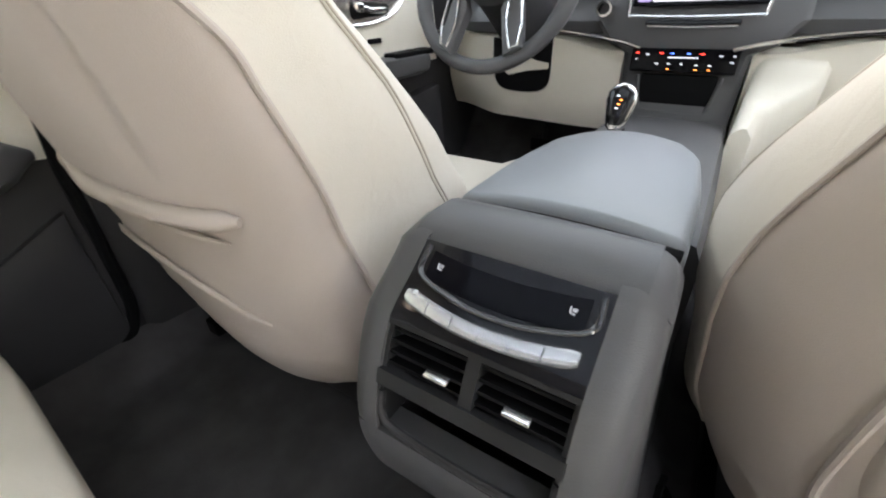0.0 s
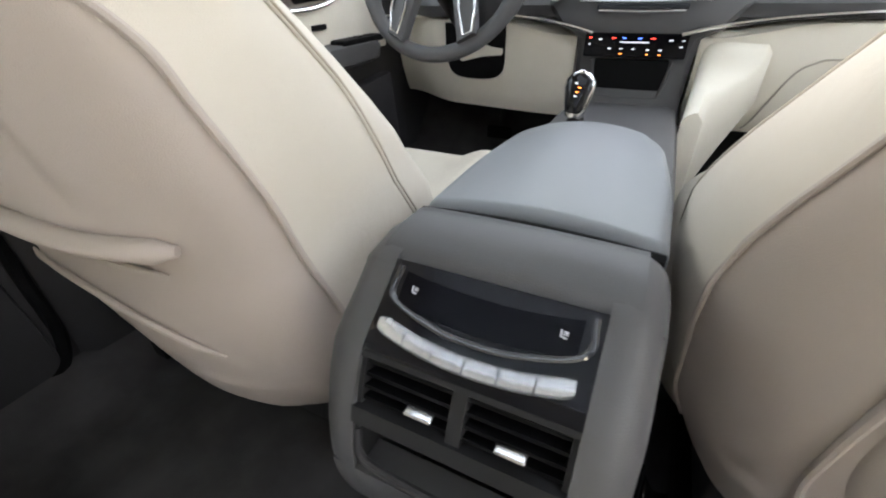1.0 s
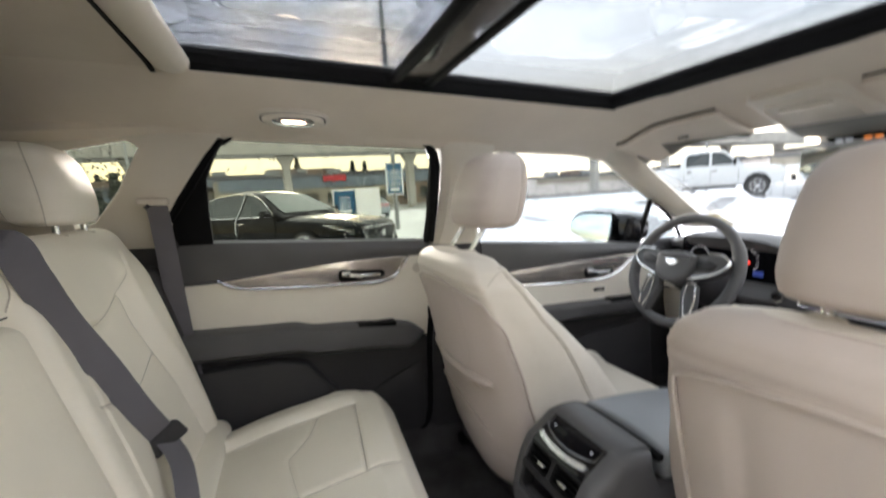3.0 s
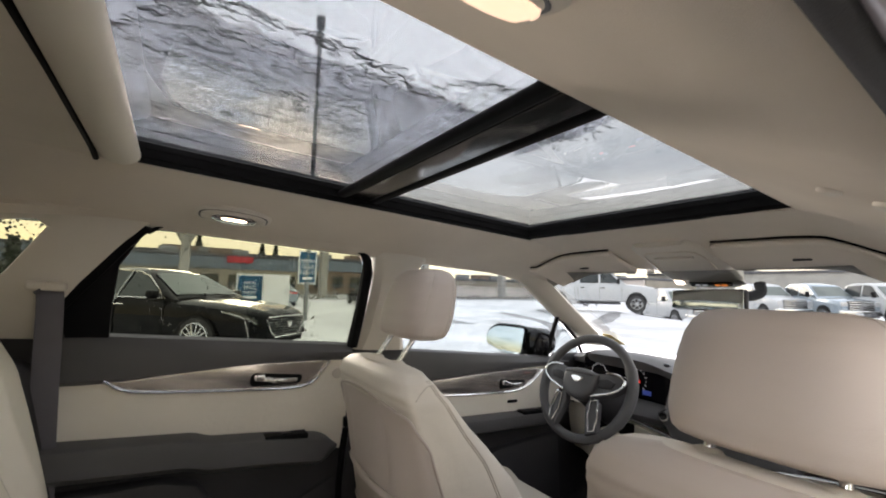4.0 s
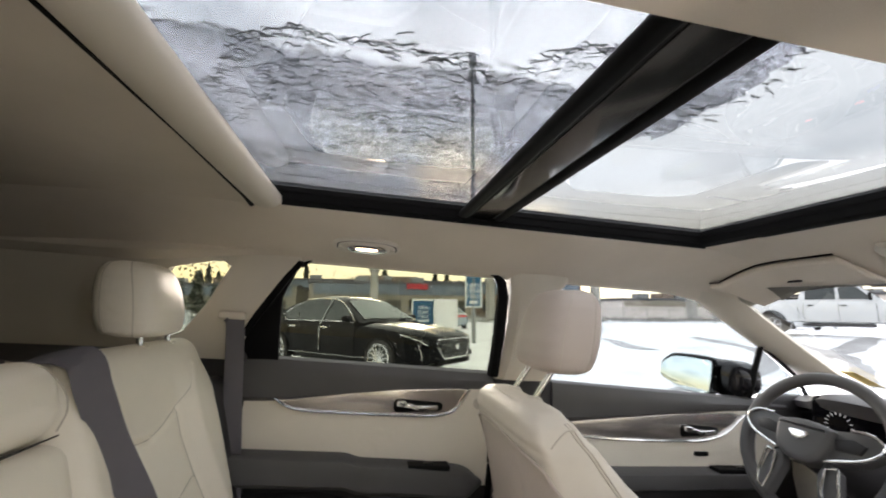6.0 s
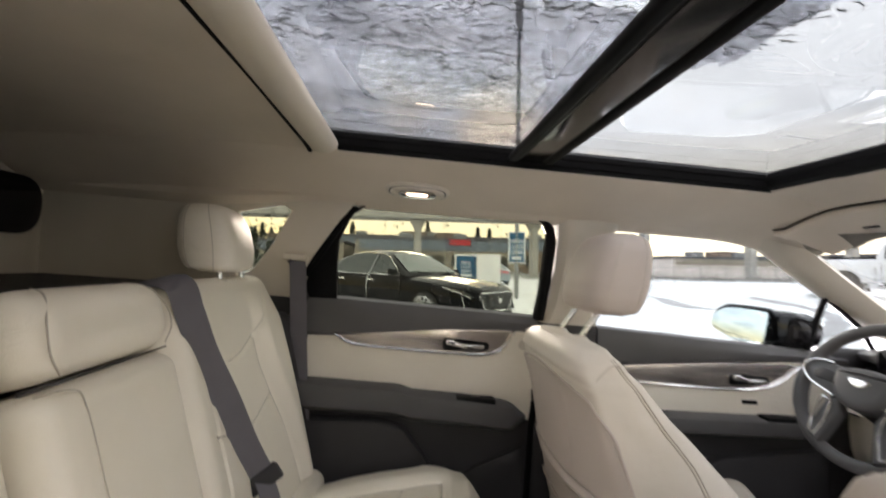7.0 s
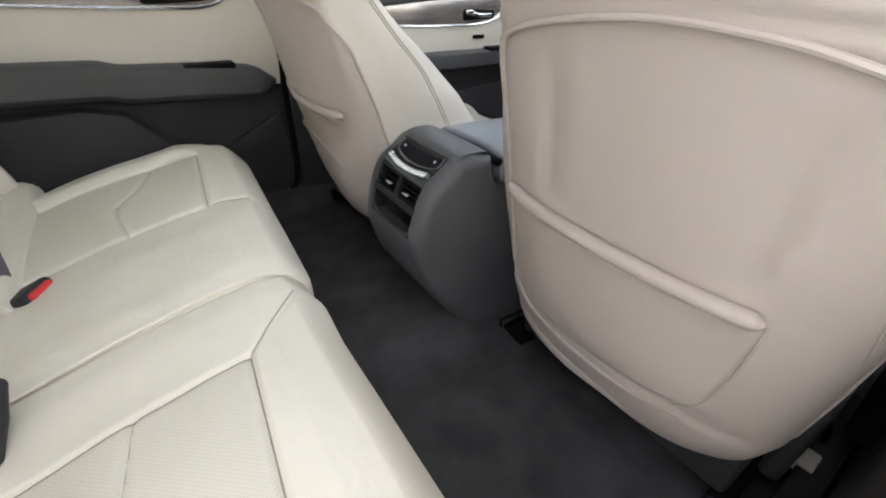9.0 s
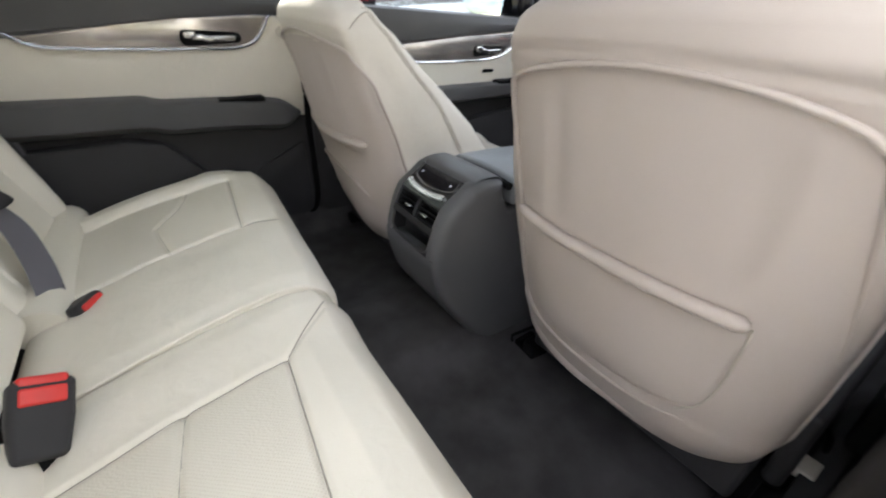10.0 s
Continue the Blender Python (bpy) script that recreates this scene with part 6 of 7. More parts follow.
def dome_lamp(x, y, tilt, lens, label):
    d = thing("dome_lamp", label, "lamp", "reading lamps")
    at = pose(x, y, liner_z(x, y), 0, tilt, 0)

    def add(name, bm, material, lab=""):
        bm.transform(at)
        return part(name, bm, material, d, lab)
    add("rim", oval(0.037, 0.086, 0.012, -0.006, edge=0.006), PLASTIC_CREAM)
    add("base", oval(0.029, 0.076, 0.0, -0.011, edge=0.007), PLASTIC_CREAM)
    # grey ring stands in for the shading round the insert
    add("groove", oval(0.0296, 0.0768, 0.0, -0.0064, edge=0.001), GREY, "dark joint round the lamp insert")
    add("well", oval(0.021, 0.052, 0.0, -0.0118, 2.8, 0.003), PLASTIC_CREAM if lens[3] else CHROME, "shallow well round the lens")
    bm = oval(*lens[:2], 0.0, -0.0135, 3.0, 0.003)
    bm.transform(Matrix.Translation((0, lens[3], 0)))
    add("lens", bm, glow("warm_lamp_glass", (1.0, 0.74, 0.52), lens[2]), "lit warm lens")
    for s in (-1, 1):
        bm = oval(0.008, 0.008, 0.0, -0.0130, 2, 0.002)
        bm.transform(Matrix.Translation((0, s * 0.064, 0)))
        add("switch", bm, PLASTIC_CREAM, "round beige switch") if lens[3] == 0 or s > 0 else bm.free()


dome_lamp(-0.518, -0.434, -24, (0.0055, 0.032, 3.4, 0.0), "small lit reading lamp in a beige roof bezel")
dome_lamp(0.450, -0.466, 24, (0.019, 0.050, 0.27, 0.022), "small lit reading lamp in a beige roof bezel")
for x0, x1 in ((-0.52, -0.20), (0.09, 0.43)):
    v = thing("sun_visor", "beige cloth sun visor folded against the headliner", "sun visor", "sun visors")
    cx, hx = (x0 + x1) / 2, (x1 - x0) / 2
    bm = rbox(hx, 0.080, 0.008, 0.0078, (16, 10, 2), lambda x, y, z: (x + cx, y + 0.70 - 0.3 * max(0, abs(x + cx) - 0.40), liner_z(x + cx, y + 0.70) - 0.010 + z))
    part("flap", bm, LINER, v)
    # black tube draws the shade under the flap's rear edge
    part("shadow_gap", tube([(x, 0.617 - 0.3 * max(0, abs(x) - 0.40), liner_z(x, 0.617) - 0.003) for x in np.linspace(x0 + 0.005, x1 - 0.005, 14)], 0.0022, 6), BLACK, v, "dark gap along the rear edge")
    part("clip", rbox(0.016, 0.006, 0.005, 0.003, at=(x1 - 0.03 if x0 < 0 else x0 + 0.03, 0.785, liner_z(cx, 0.78) - 0.012)), PLASTIC_CREAM, v)
    part("tab", rbox(0.018, 0.003, 0.003, 0.002, at=(cx, 0.70, liner_z(cx, 0.70) - 0.020)), DARK, v, "small dark finger tab")
oc = thing("overhead_console", "beige overhead console with lit switches near the windscreen", "console")


def oc_z(y):
    return interp(y, [(0.60, 1.060), (0.70, 1.036), (0.80, 1.006), (0.88, 0.984), (0.94, 0.972)])


rings = []
for y in np.linspace(0.60, 0.94, 24):
    w = interp(y, [(0.60, 0.075), (0.63, 0.100), (0.80, 0.112), (0.88, 0.105), (0.94, 0.085)])
    z = oc_z(y)
    rings.append([(XC + 0.005 + a * w, y, z + b) for a, b in ((-1, 0.05), (-1, 0.008), (-0.93, 0.0), (-0.8, -0.004), (0, -0.006), (0.8, -0.004), (0.93, 0.0), (1, 0.008), (1, 0.05))])
part("body", loft(rings), PLASTIC_CREAM, oc)
lidline = [(-0.075, 0.78), (-0.078, 0.70), (-0.066, 0.655), (-0.03, 0.645), (0.04, 0.645), (0.072, 0.655), (0.086, 0.70), (0.084, 0.78)]
part("holder_lid", tube(curve([(XC + x, y, oc_z(y) - 0.0058) for x, y in lidline], 5), 0.0022, 6), LINER, oc, "outline of the glasses holder lid")
part("lid_grip", rbox(0.055, 0.010, 0.004, 0.003, at=(XC + 0.005, 0.69, oc_z(0.69) - 0.006)), PLASTIC_CREAM, oc)
bm = rbox(0.062, 0.012, 0.006, 0.0055)
bm.transform(pose(XC + 0.015, 0.893, oc_z(0.893) - 0.006, -20))
part("switch_bank", bm, GLOSS_BLACK, oc, "black switch bank with amber lights")
for x, m in ((-0.035, WHITE_LIT), (-0.015, WHITE_LIT), (0.022, AMBER), (0.042, AMBER)):
    bm = rbox(0.007, 0.005, 0.002, 0.001)
    bm.transform(pose(XC + 0.015 + x, 0.890, oc_z(0.89) - 0.0125, -20))
    part("light", bm, m, oc)
for s, m in ((-1, glow("warm_map_lamp", (1.0, 0.82, 0.6), 6.0)), (1, PLASTIC_CREAM)):
    bm = rbox(0.013, 0.014, 0.004, 0.0038)
    bm.transform(pose(XC + 0.012 + s * 0.088, 0.885, oc_z(0.885) - 0.004, -20))
    part("map_lamp", bm, m, oc, "lit map lamp" if s < 0 else "unlit map lamp")
for x, y, r in ((0.451, 0.107, 0.013), (0.500, 0.150, 0.022)):
    h = thing("coat_hook", "small beige round hook on the headliner", "hook")
    bm = oval(r, r, 0.01, -0.006, 2, 0.004)
    bm.transform(pose(x, y, liner_z(x, y), 0, 22))
    part("cap", bm, PLASTIC_CREAM, h)
mir = thing("rear_view_mirror", "black rear-view mirror below the headliner", "mirror")
bm = rbox(0.125, 0.012, 0.033, 0.012, (8, 2, 3))
bm.transform(pose(-0.025, 0.875, 0.922, -2, 0, -16))
part("housing", bm, DARK, mir)
bm = rbox(0.1225, 0.002, 0.031, 0.0018, (8, 2, 3), at=(0, -0.0125, 0))
bm.transform(pose(-0.025, 0.875, 0.922, -2, 0, -16))
part("glass", bm, MIRROR, mir, "silvered mirror glass")
part("stem", tube(curve([(-0.03, 0.885, 0.925), (0.01, 0.915, 0.945), (0.05, 0.955, 0.940), (0.075, 0.99, 0.955), (0.07, 1.0, 0.985)], 5), [0.012] * 6 + [0.016] * 15, 10), BLACK, mir)
wm = thing("wing_mirror", "black wing mirror outside the driver window", "mirror")
WM = pose(-0.868, 0.850, 0.706, 0, 0, 13)
bm = rbox(0.150, 0.052, 0.064, 0.045, (8, 4, 4), lambda x, y, z: (x, y + 0.035 * smooth01((x - 0.04) / 0.1) * (y > 0), z * (1 - 0.55 * smooth01((-x - 0.06) / 0.10)) * (1 - 0.20 * smooth01((x - 0.09) / 0.06))), at=(0.034, 0.012, 0))
bm.transform(WM)
part("housing", bm, GLOSS_BLACK, wm)
face = curve([(-0.110, 0.004, 0), (-0.096, 0.034, 0), (-0.062, 0.056, 0), (-0.02, 0.060, 0), (0.075, 0.058, 0), (0.094, 0.048, 0), (0.096, 0.0, 0), (0.094, -0.048, 0), (0.075, -0.058, 0), (0.0, -0.058, 0), (-0.050, -0.046, 0), (-0.098, -0.026, 0)], 4, True)
face = [(q.x, q.y) for q in face]
tilt = WM @ pose(0, 0, 0, -2)
bm = slab(face, 0.004, lambda u, v, w: (u, -0.052 - w, v), 0.001)
bm.transform(WM @ pose(0, -0.066, 0) @ pose(0, 0, 0, -12) @ pose(0, 0.052, 0))
part("glass", bm, DIM_MIRROR, wm, "mirror glass")
bm = tube([(u * 1.03, -0.050, v * 1.05) for u, v in face], 0.0075, 8, True)
bm.transform(tilt)
part("surround", bm, GLOSS_BLACK, wm, "black mirror surround")
part("foot", tube([(-0.80, 0.90, 0.67), (-0.75, 0.92, 0.65)], 0.03, 10), GLOSS_BLACK, wm)
sl = thing("window_post", "black post between the front door glass and its corner", "post")
part("post", tube([(-0.705, 0.90, 0.65), (-0.690, 0.915, 0.75), (-0.672, 0.93, 0.84)], 0.010, 8), BLACK, sl)

# ---- outdoors: a snowy lot that rises ahead of the car ----
LOT = pose(0, 0, -0.42, 3.4)


def ground_z(x, y):
    """Banks and dips of the lot."""
    z = 0.05 * noise.noise((x * 0.4, y * 0.4, 5)) + 0.02 * noise.noise((x * 1.7, y * 1.7, 9)) - 0.02
    z += 0.12 * math.exp(-((x + 8.0) / 3.5) ** 2 - ((y + 0.6) / 3.5) ** 2)
    z += 0.55 * math.exp(-((x + 15.5) / 1.6) ** 2 - ((y - 6.8) / 2.4) ** 2) + 0.4 * math.exp(-((x + 20) / 1.8) ** 2 - ((y - 12) / 3.0) ** 2)
    z += 0.42 * math.exp(-(((x + 13.5) / 5) ** 2 + ((y - 18.0) / 2.6) ** 2)) - 0.45 * math.exp(-(((x + 12.0) / 4.5) ** 2 + ((y - 24.3) / 3) ** 2))
    return z


def lot(name, bm, material, parent=None, label=""):
    bm.transform(LOT)
    return part(name, bm, material, parent, label)


bm = bmesh.new()
gs = [-900, -400, -150, -60] + list(np.linspace(-40, 40, 121)) + [60, 150, 400, 900]
rows = []
for y in gs:
    rows.append([bm.verts.new((x, y, (ground_z(x, y) if max(abs(x), abs(y)) < 60 else -0.02))) for x in gs])
for a, b in zip(rows, rows[1:]):
    for i in range(len(gs) - 1):
        bm.faces.new((a[i], a[i + 1], b[i + 1], b[i]))
bm.transform(LOT)
setting("ground", bm, SNOW, "snow-covered car dealer's lot")

SLUSH = mat("grey_slush", (0.30, 0.30, 0.31), 0.7, vary=0.35, scale=1.2, bump=1.0, bump_scale=14)
for k, (pts, wide) in enumerate((([(-3, 3), (-6, 9), (-10, 14), (-16, 17)], 0.45), ([(-4.6, 2.6), (-7.6, 8.6), (-11.6, 12.8), (-17, 15.2)], 0.45), ([(2, 9), (-4, 15), (-7, 22), (-6, 28)], 0.5), ([(3.6, 9), (-2.4, 15.4), (-5.2, 22), (-4.2, 28)], 0.5), ([(-12, 9), (-18, 10.5), (-25, 16)], 0.9), ([(-9, 11), (-13, 20), (-20, 24)], 0.7))):
    line = curve([(x, y, 0) for x, y in pts], 22)
    rows = []
    for i, p in enumerate(line):
        d = (line[min(i + 1, len(line) - 1)] - line[max(i - 1, 0)]).normalized()
        n = Vector((-d.y, d.x, 0))
        row = []
        for f in (-1, -0.5, 0, 0.5, 1):
            q = p + n * f * wide * (0.5 + 0.3 * noise.noise((p.x, p.y, k)))
            row.append((q.x, q.y, ground_z(q.x, q.y) + 0.035 - 0.03 * f * f))
        rows.append(row)
    bm = loft(rows, False, None, False)
    bm.transform(LOT)
    setting("road_track_%d" % (k + 1), bm, SLUSH, "grey slush of a tyre track in the snow")

CARBLACK = mat("black_car_paint", (0.003, 0.003, 0.004), 0.08, vary=0.1, spec=0.10)
CARWHITE = mat("white_car_paint", (0.46, 0.48, 0.50), 0.3, vary=0.05, coat=0.2)
CARGLASS = mat("dark_car_glass", (0.020, 0.026, 0.026), 0.06, vary=0.1, spec=0.45)
# paler than the other car glass: part of the sky's reflection is in its colour
SCREEN_GLASS = mat("pale_windscreen_glass", (0.10, 0.125, 0.115), 0.06, vary=0.25, scale=1.5, spec=0.6)
TYRE = mat("tyre_rubber", (0.015, 0.015, 0.016), 0.8)
ALLOY = mat("alloy_wheel", (0.55, 0.56, 0.58), 0.3, 0.8)
BLUE = mat("blue_banner", (0.012, 0.085, 0.17), 0.6, vary=0.08)
WHITE = mat("white_board", (0.78, 0.79, 0.80), 0.6, vary=0.06)
CONC = mat("pale_concrete", (0.34, 0.33, 0.31), 0.85, vary=0.2, scale=0.6)
TAN = mat("tan_render", (0.30, 0.27, 0.22), 0.9, vary=0.2, scale=0.3)
STEEL = mat("galvanised_steel", (0.25, 0.26, 0.27), 0.5, 0.5)
NEEDLE = mat("dark_conifer", (0.035, 0.045, 0.03), 0.95, vary=0.4, scale=2)


def mirrored(half):
    """A ring from its right half, listed from below to the middle of the top."""
    return half + [(-x, y, z) for x, y, z in reversed(half) if abs(x) > 1e-6]


def wheel_arch(y0, z0, r, x0, s):
    """A dark arch round a wheel."""
    o = [(y0 + r * math.cos(a), z0 + r * math.sin(a)) for a in [math.pi * k / 14 for k in range(15)]]
    return slab(o, 0.02, lambda u, v, w: (s * (x0 + w), u, v))


def car_wheel(add, c, s, y0, r, x0, rim, spokes):
    w = add("wheel", tube([(s * (x0 - 0.21), y0, r), (s * (x0 - 0.18), y0, r), (s * (x0 - 0.02), y0, r), (s * x0, y0, r)], [r * 0.88, r, r, r * 0.90], 30), TYRE, c)
    add("rim", tube([(s * (x0 - 0.01), y0, r), (s * (x0 + 0.004), y0, r)], [rim, rim * 0.98], 26), BLACK, w)
    hoop = [(s * (x0 + 0.006), y0 + rim * 0.96 * math.cos(a), r + rim * 0.96 * math.sin(a)) for a in [2 * math.pi * k / 28 for k in range(28)]]
    add("rim_edge", tube(hoop, 0.014, 5, True, up=(1, 0, 0)), ALLOY, w)
    for k in range(spokes):
        a = 2 * math.pi * k / spokes
        add("spoke", tube([(s * (x0 + 0.012), y0, r), (s * (x0 + 0.014), y0 + rim * 0.95 * math.cos(a), r + rim * 0.95 * math.sin(a))], [rim * 0.09, rim * 0.06], 5), ALLOY, w)


def sedan(x, y, turn, paint, label, name="sedan"):
    at = pose(x, y, ground_z(x, y), 0, 0, turn)
    c = thing(name, label, "car")

    def add(name, bm, material, parent=c, lab=""):
        bm.transform(at)
        return lot(name, bm, material, parent, lab)
    wide = lambda y: interp(y, [(-2.58, 0.72), (-2.45, 0.84), (-1.9, 0.925), (-1.0, 0.945), (0.0, 0.945), (1.4, 0.94), (2.0, 0.90), (2.35, 0.82), (2.52, 0.70), (2.60, 0.56)])
    edge = lambda y: interp(y, [(-2.58, 0.98), (-2.3, 1.03), (-1.2, 1.0), (0.0, 0.97), (0.9, 0.95), (1.6, 0.90), (2.2, 0.82), (2.5, 0.74), (2.60, 0.68)])
    rings = []
    for yy in list(np.linspace(-2.58, 2.2, 34)) + [2.3, 2.4, 2.48, 2.54, 2.58, 2.60]:
        w, e = wide(yy), edge(yy)
        low = 0.22 + 0.10 * smooth01((abs(yy) - 2.3) / 0.28)
        rings.append(mirrored([(w * 0.90, yy, low), (w * 0.985, yy, low + 0.10), (w * 0.985, yy, 0.52), (w, yy, 0.60), (w * 0.985, yy, e - 0.10), (w * 0.955, yy, e - 0.03), (w * 0.88, yy, e), (w * 0.62, yy, e + 0.045), (w * 0.55, yy, e + 0.040), (w * 0.25, yy, e + 0.055), (0, yy, e + 0.06)]))
    add("body", loft(rings), paint)
    roof = lambda y: interp(y, [(-2.05, 1.06), (-1.6, 1.27), (-1.25, 1.41), (-0.9, 1.49), (-0.4, 1.52), (0.05, 1.49), (0.28, 1.42), (0.6, 1.25), (1.05, 1.00)])
    cabin = lambda v: 0.885 - 0.60 * max(0.0, v - 0.97)
    rings = []
    for yy in np.linspace(-2.05, 1.05, 36):
        r = roof(yy)
        rings.append(mirrored([(0.885, yy, 0.94)] + [(cabin(0.95 + (r - 0.99) * f), yy, 0.95 + (r - 0.99) * f) for f in (0.0, 0.35, 0.7, 1.0)] + [(cabin(r) * 0.86, yy, r - 0.012), (cabin(r) * 0.5, yy, r + 0.004), (0, yy, r + 0.008)]))
    add("cabin", loft(rings), paint)
    for part_name, stations in (("windscreen", np.linspace(0.98, 0.30, 9)), ("rear_window", np.linspace(-1.95, -1.30, 9))):
        rows = [[(f * (cabin(roof(yy)) * 0.88 + 0.02), yy, roof(yy) + 0.014 - 0.012 * abs(f) ** 3) for f in np.linspace(-1, 1, 9)] for yy in stations]
        add(part_name, loft(rows, False, None, False), SCREEN_GLASS, c, "pale reflecting car glass")
    rows = [[(f, yy, edge(yy) + 0.062 - 0.03 * abs(f)) for f in np.linspace(-0.68, 0.68, 9)] for yy in (0.98, 1.06, 1.10)]
    add("cowl", loft(rows, False, None, False), BLACK, c, "dark cowl with a dusting of snow")
    for f in (-0.45, 0.15):
        add("wiper", tube([(f, 1.02, 1.03), (f + 0.25, 0.99, 1.045), (f + 0.50, 0.94, 1.062)], 0.010, 5), BLACK)
    for s in (-1, 1):
        front = [(0.80, 1.005), (0.60, 1.14), (0.30, 1.335), (0.05, 1.415), (-0.05, 1.43), (-0.09, 1.0)]
        rear = [(-0.17, 1.0), (-0.13, 1.438), (-0.50, 1.452), (-0.90, 1.425), (-1.25, 1.31), (-1.50, 1.14), (-1.38, 1.02)]
        for o in (front, rear):
            add("window", slab(o, 0.012, lambda u, v, w, s=s: (s * (cabin(v) + 0.002 + w), u, v)), CARGLASS)
        rim = [(0.84, 0.99), (0.62, 1.15), (0.30, 1.355), (0.05, 1.435), (-0.45, 1.472), (-0.92, 1.445), (-1.30, 1.31), (-1.56, 1.12), (-1.40, 0.995), (-0.3, 0.985)]
        add("window_trim", tube([(s * (cabin(v) + 0.012), u, v) for u, v in rim], 0.011, 5, True), CHROME, c, "bright window surround")
        # solid grey strip drawn for the upright reflection on the side
        add("pillar_strip", tube([(s * 0.956, -0.13, 0.40), (s * 0.960, -0.13, 0.66), (s * 0.95, -0.13, 0.90), (s * (cabin(1.0) + 0.02), -0.13, 1.0), (s * (cabin(1.43) + 0.02), -0.11, 1.44)], 0.018, 6), STEEL, c, "grey strip along the door edge")
        for hy in (-0.02, -1.05):
            add("door_handle", rbox(0.014, 0.11, 0.014, 0.008, at=(s * 0.945, hy, 0.87)), CHROME)
        for hy in (-1.22, -0.13, 0.88):
            add("door_gap", tube([(s * 0.944, hy, 0.34), (s * 0.952, hy, 0.60), (s * 0.938, hy + 0.02, 0.93)], 0.006, 5), BLACK)
        add("sill_strip", tube([(s * 0.935, -1.1, 0.33), (s * 0.935, 1.25, 0.33)], 0.008, 6), STEEL)
        m = add("mirror", rbox(0.11, 0.06, 0.065, 0.045, at=(s * 1.01, 0.74, 1.05)), paint)
        add("mirror_foot", tube([(s * 0.88, 0.76, 1.0), (s * 0.96, 0.75, 1.03)], 0.02, 6), paint, m)
        # slanting headlight along the corner, and the upright running light under it
        lamp = [(1.98, 0.80), (2.20, 0.79), (2.40, 0.725), (2.52, 0.66), (2.50, 0.60), (2.36, 0.655), (2.10, 0.745)]
        add("headlight", slab(lamp, 0.012, lambda u, v, w, s=s: (s * (wide(u) * 0.992 + w), u, v)), CARGLASS, c, "dark headlight lens")
        add("lamp_strip", tube([(s * (wide(u) * 0.998 + 0.014), u, v) for u, v in ((1.99, 0.795), (2.2, 0.745), (2.40, 0.675), (2.50, 0.605))], 0.006, 6), WHITE, c, "white light line")
        add("running_light", tube([(s * (wide(2.36) + 0.004), 2.36, 0.64), (s * (wide(2.40) + 0.004), 2.40, 0.50), (s * (wide(2.42) + 0.004), 2.42, 0.36)], 0.007, 6), ALLOY, c, "upright running light")
        add("fog_intake", rbox(0.13, 0.03, 0.05, 0.02, at=(s * 0.62, 2.50, 0.40)), BLACK)
        for wy in (1.55, -1.55):
            add("wheel_arch", wheel_arch(wy, 0.35, 0.385, 0.925, s), BLACK)
            car_wheel(add, c, s, wy, 0.35, 0.955, 0.26, 14)
    shield = [(-0.36, 0.36), (0.36, 0.36), (0.46, 0.46), (0.56, 0.66), (0.50, 0.70), (-0.50, 0.70), (-0.56, 0.66), (-0.46, 0.46)]
    g = add("grille", slab(shield, 0.03, lambda u, v, w: (u, 2.60 - 0.18 * u * u + w, v), 0.01), BLACK)
    add("grille_frame", tube([(u, 2.64 - 0.18 * u * u, v) for u, v in shield], 0.013, 6, True), CHROME, g, "chrome grille surround")
    for k in range(7):
        h = 0.40 + k * 0.043
        e = interp(h, [(0.36, 0.36), (0.46, 0.45), (0.66, 0.54)])
        add("grille_bar", tube([(u, 2.645 - 0.18 * u * u, h) for u in np.linspace(-e, e, 7)], 0.005, 5), STEEL, g)
    add("badge", slab([(-0.07, 0.61), (0.07, 0.61), (0.05, 0.53), (0, 0.50), (-0.05, 0.53)], 0.02, lambda u, v, w: (u, 2.645 + w, v), 0.004), CHROME, g, "silver shield badge")
    add("lower_intake", rbox(0.55, 0.03, 0.05, 0.02, at=(0, 2.56, 0.29)), BLACK)
    add("rear_lamp", rbox(0.70, 0.03, 0.05, 0.02, at=(0, -2.575, 0.88)), RED, c, "red tail lamp strip")
    return c


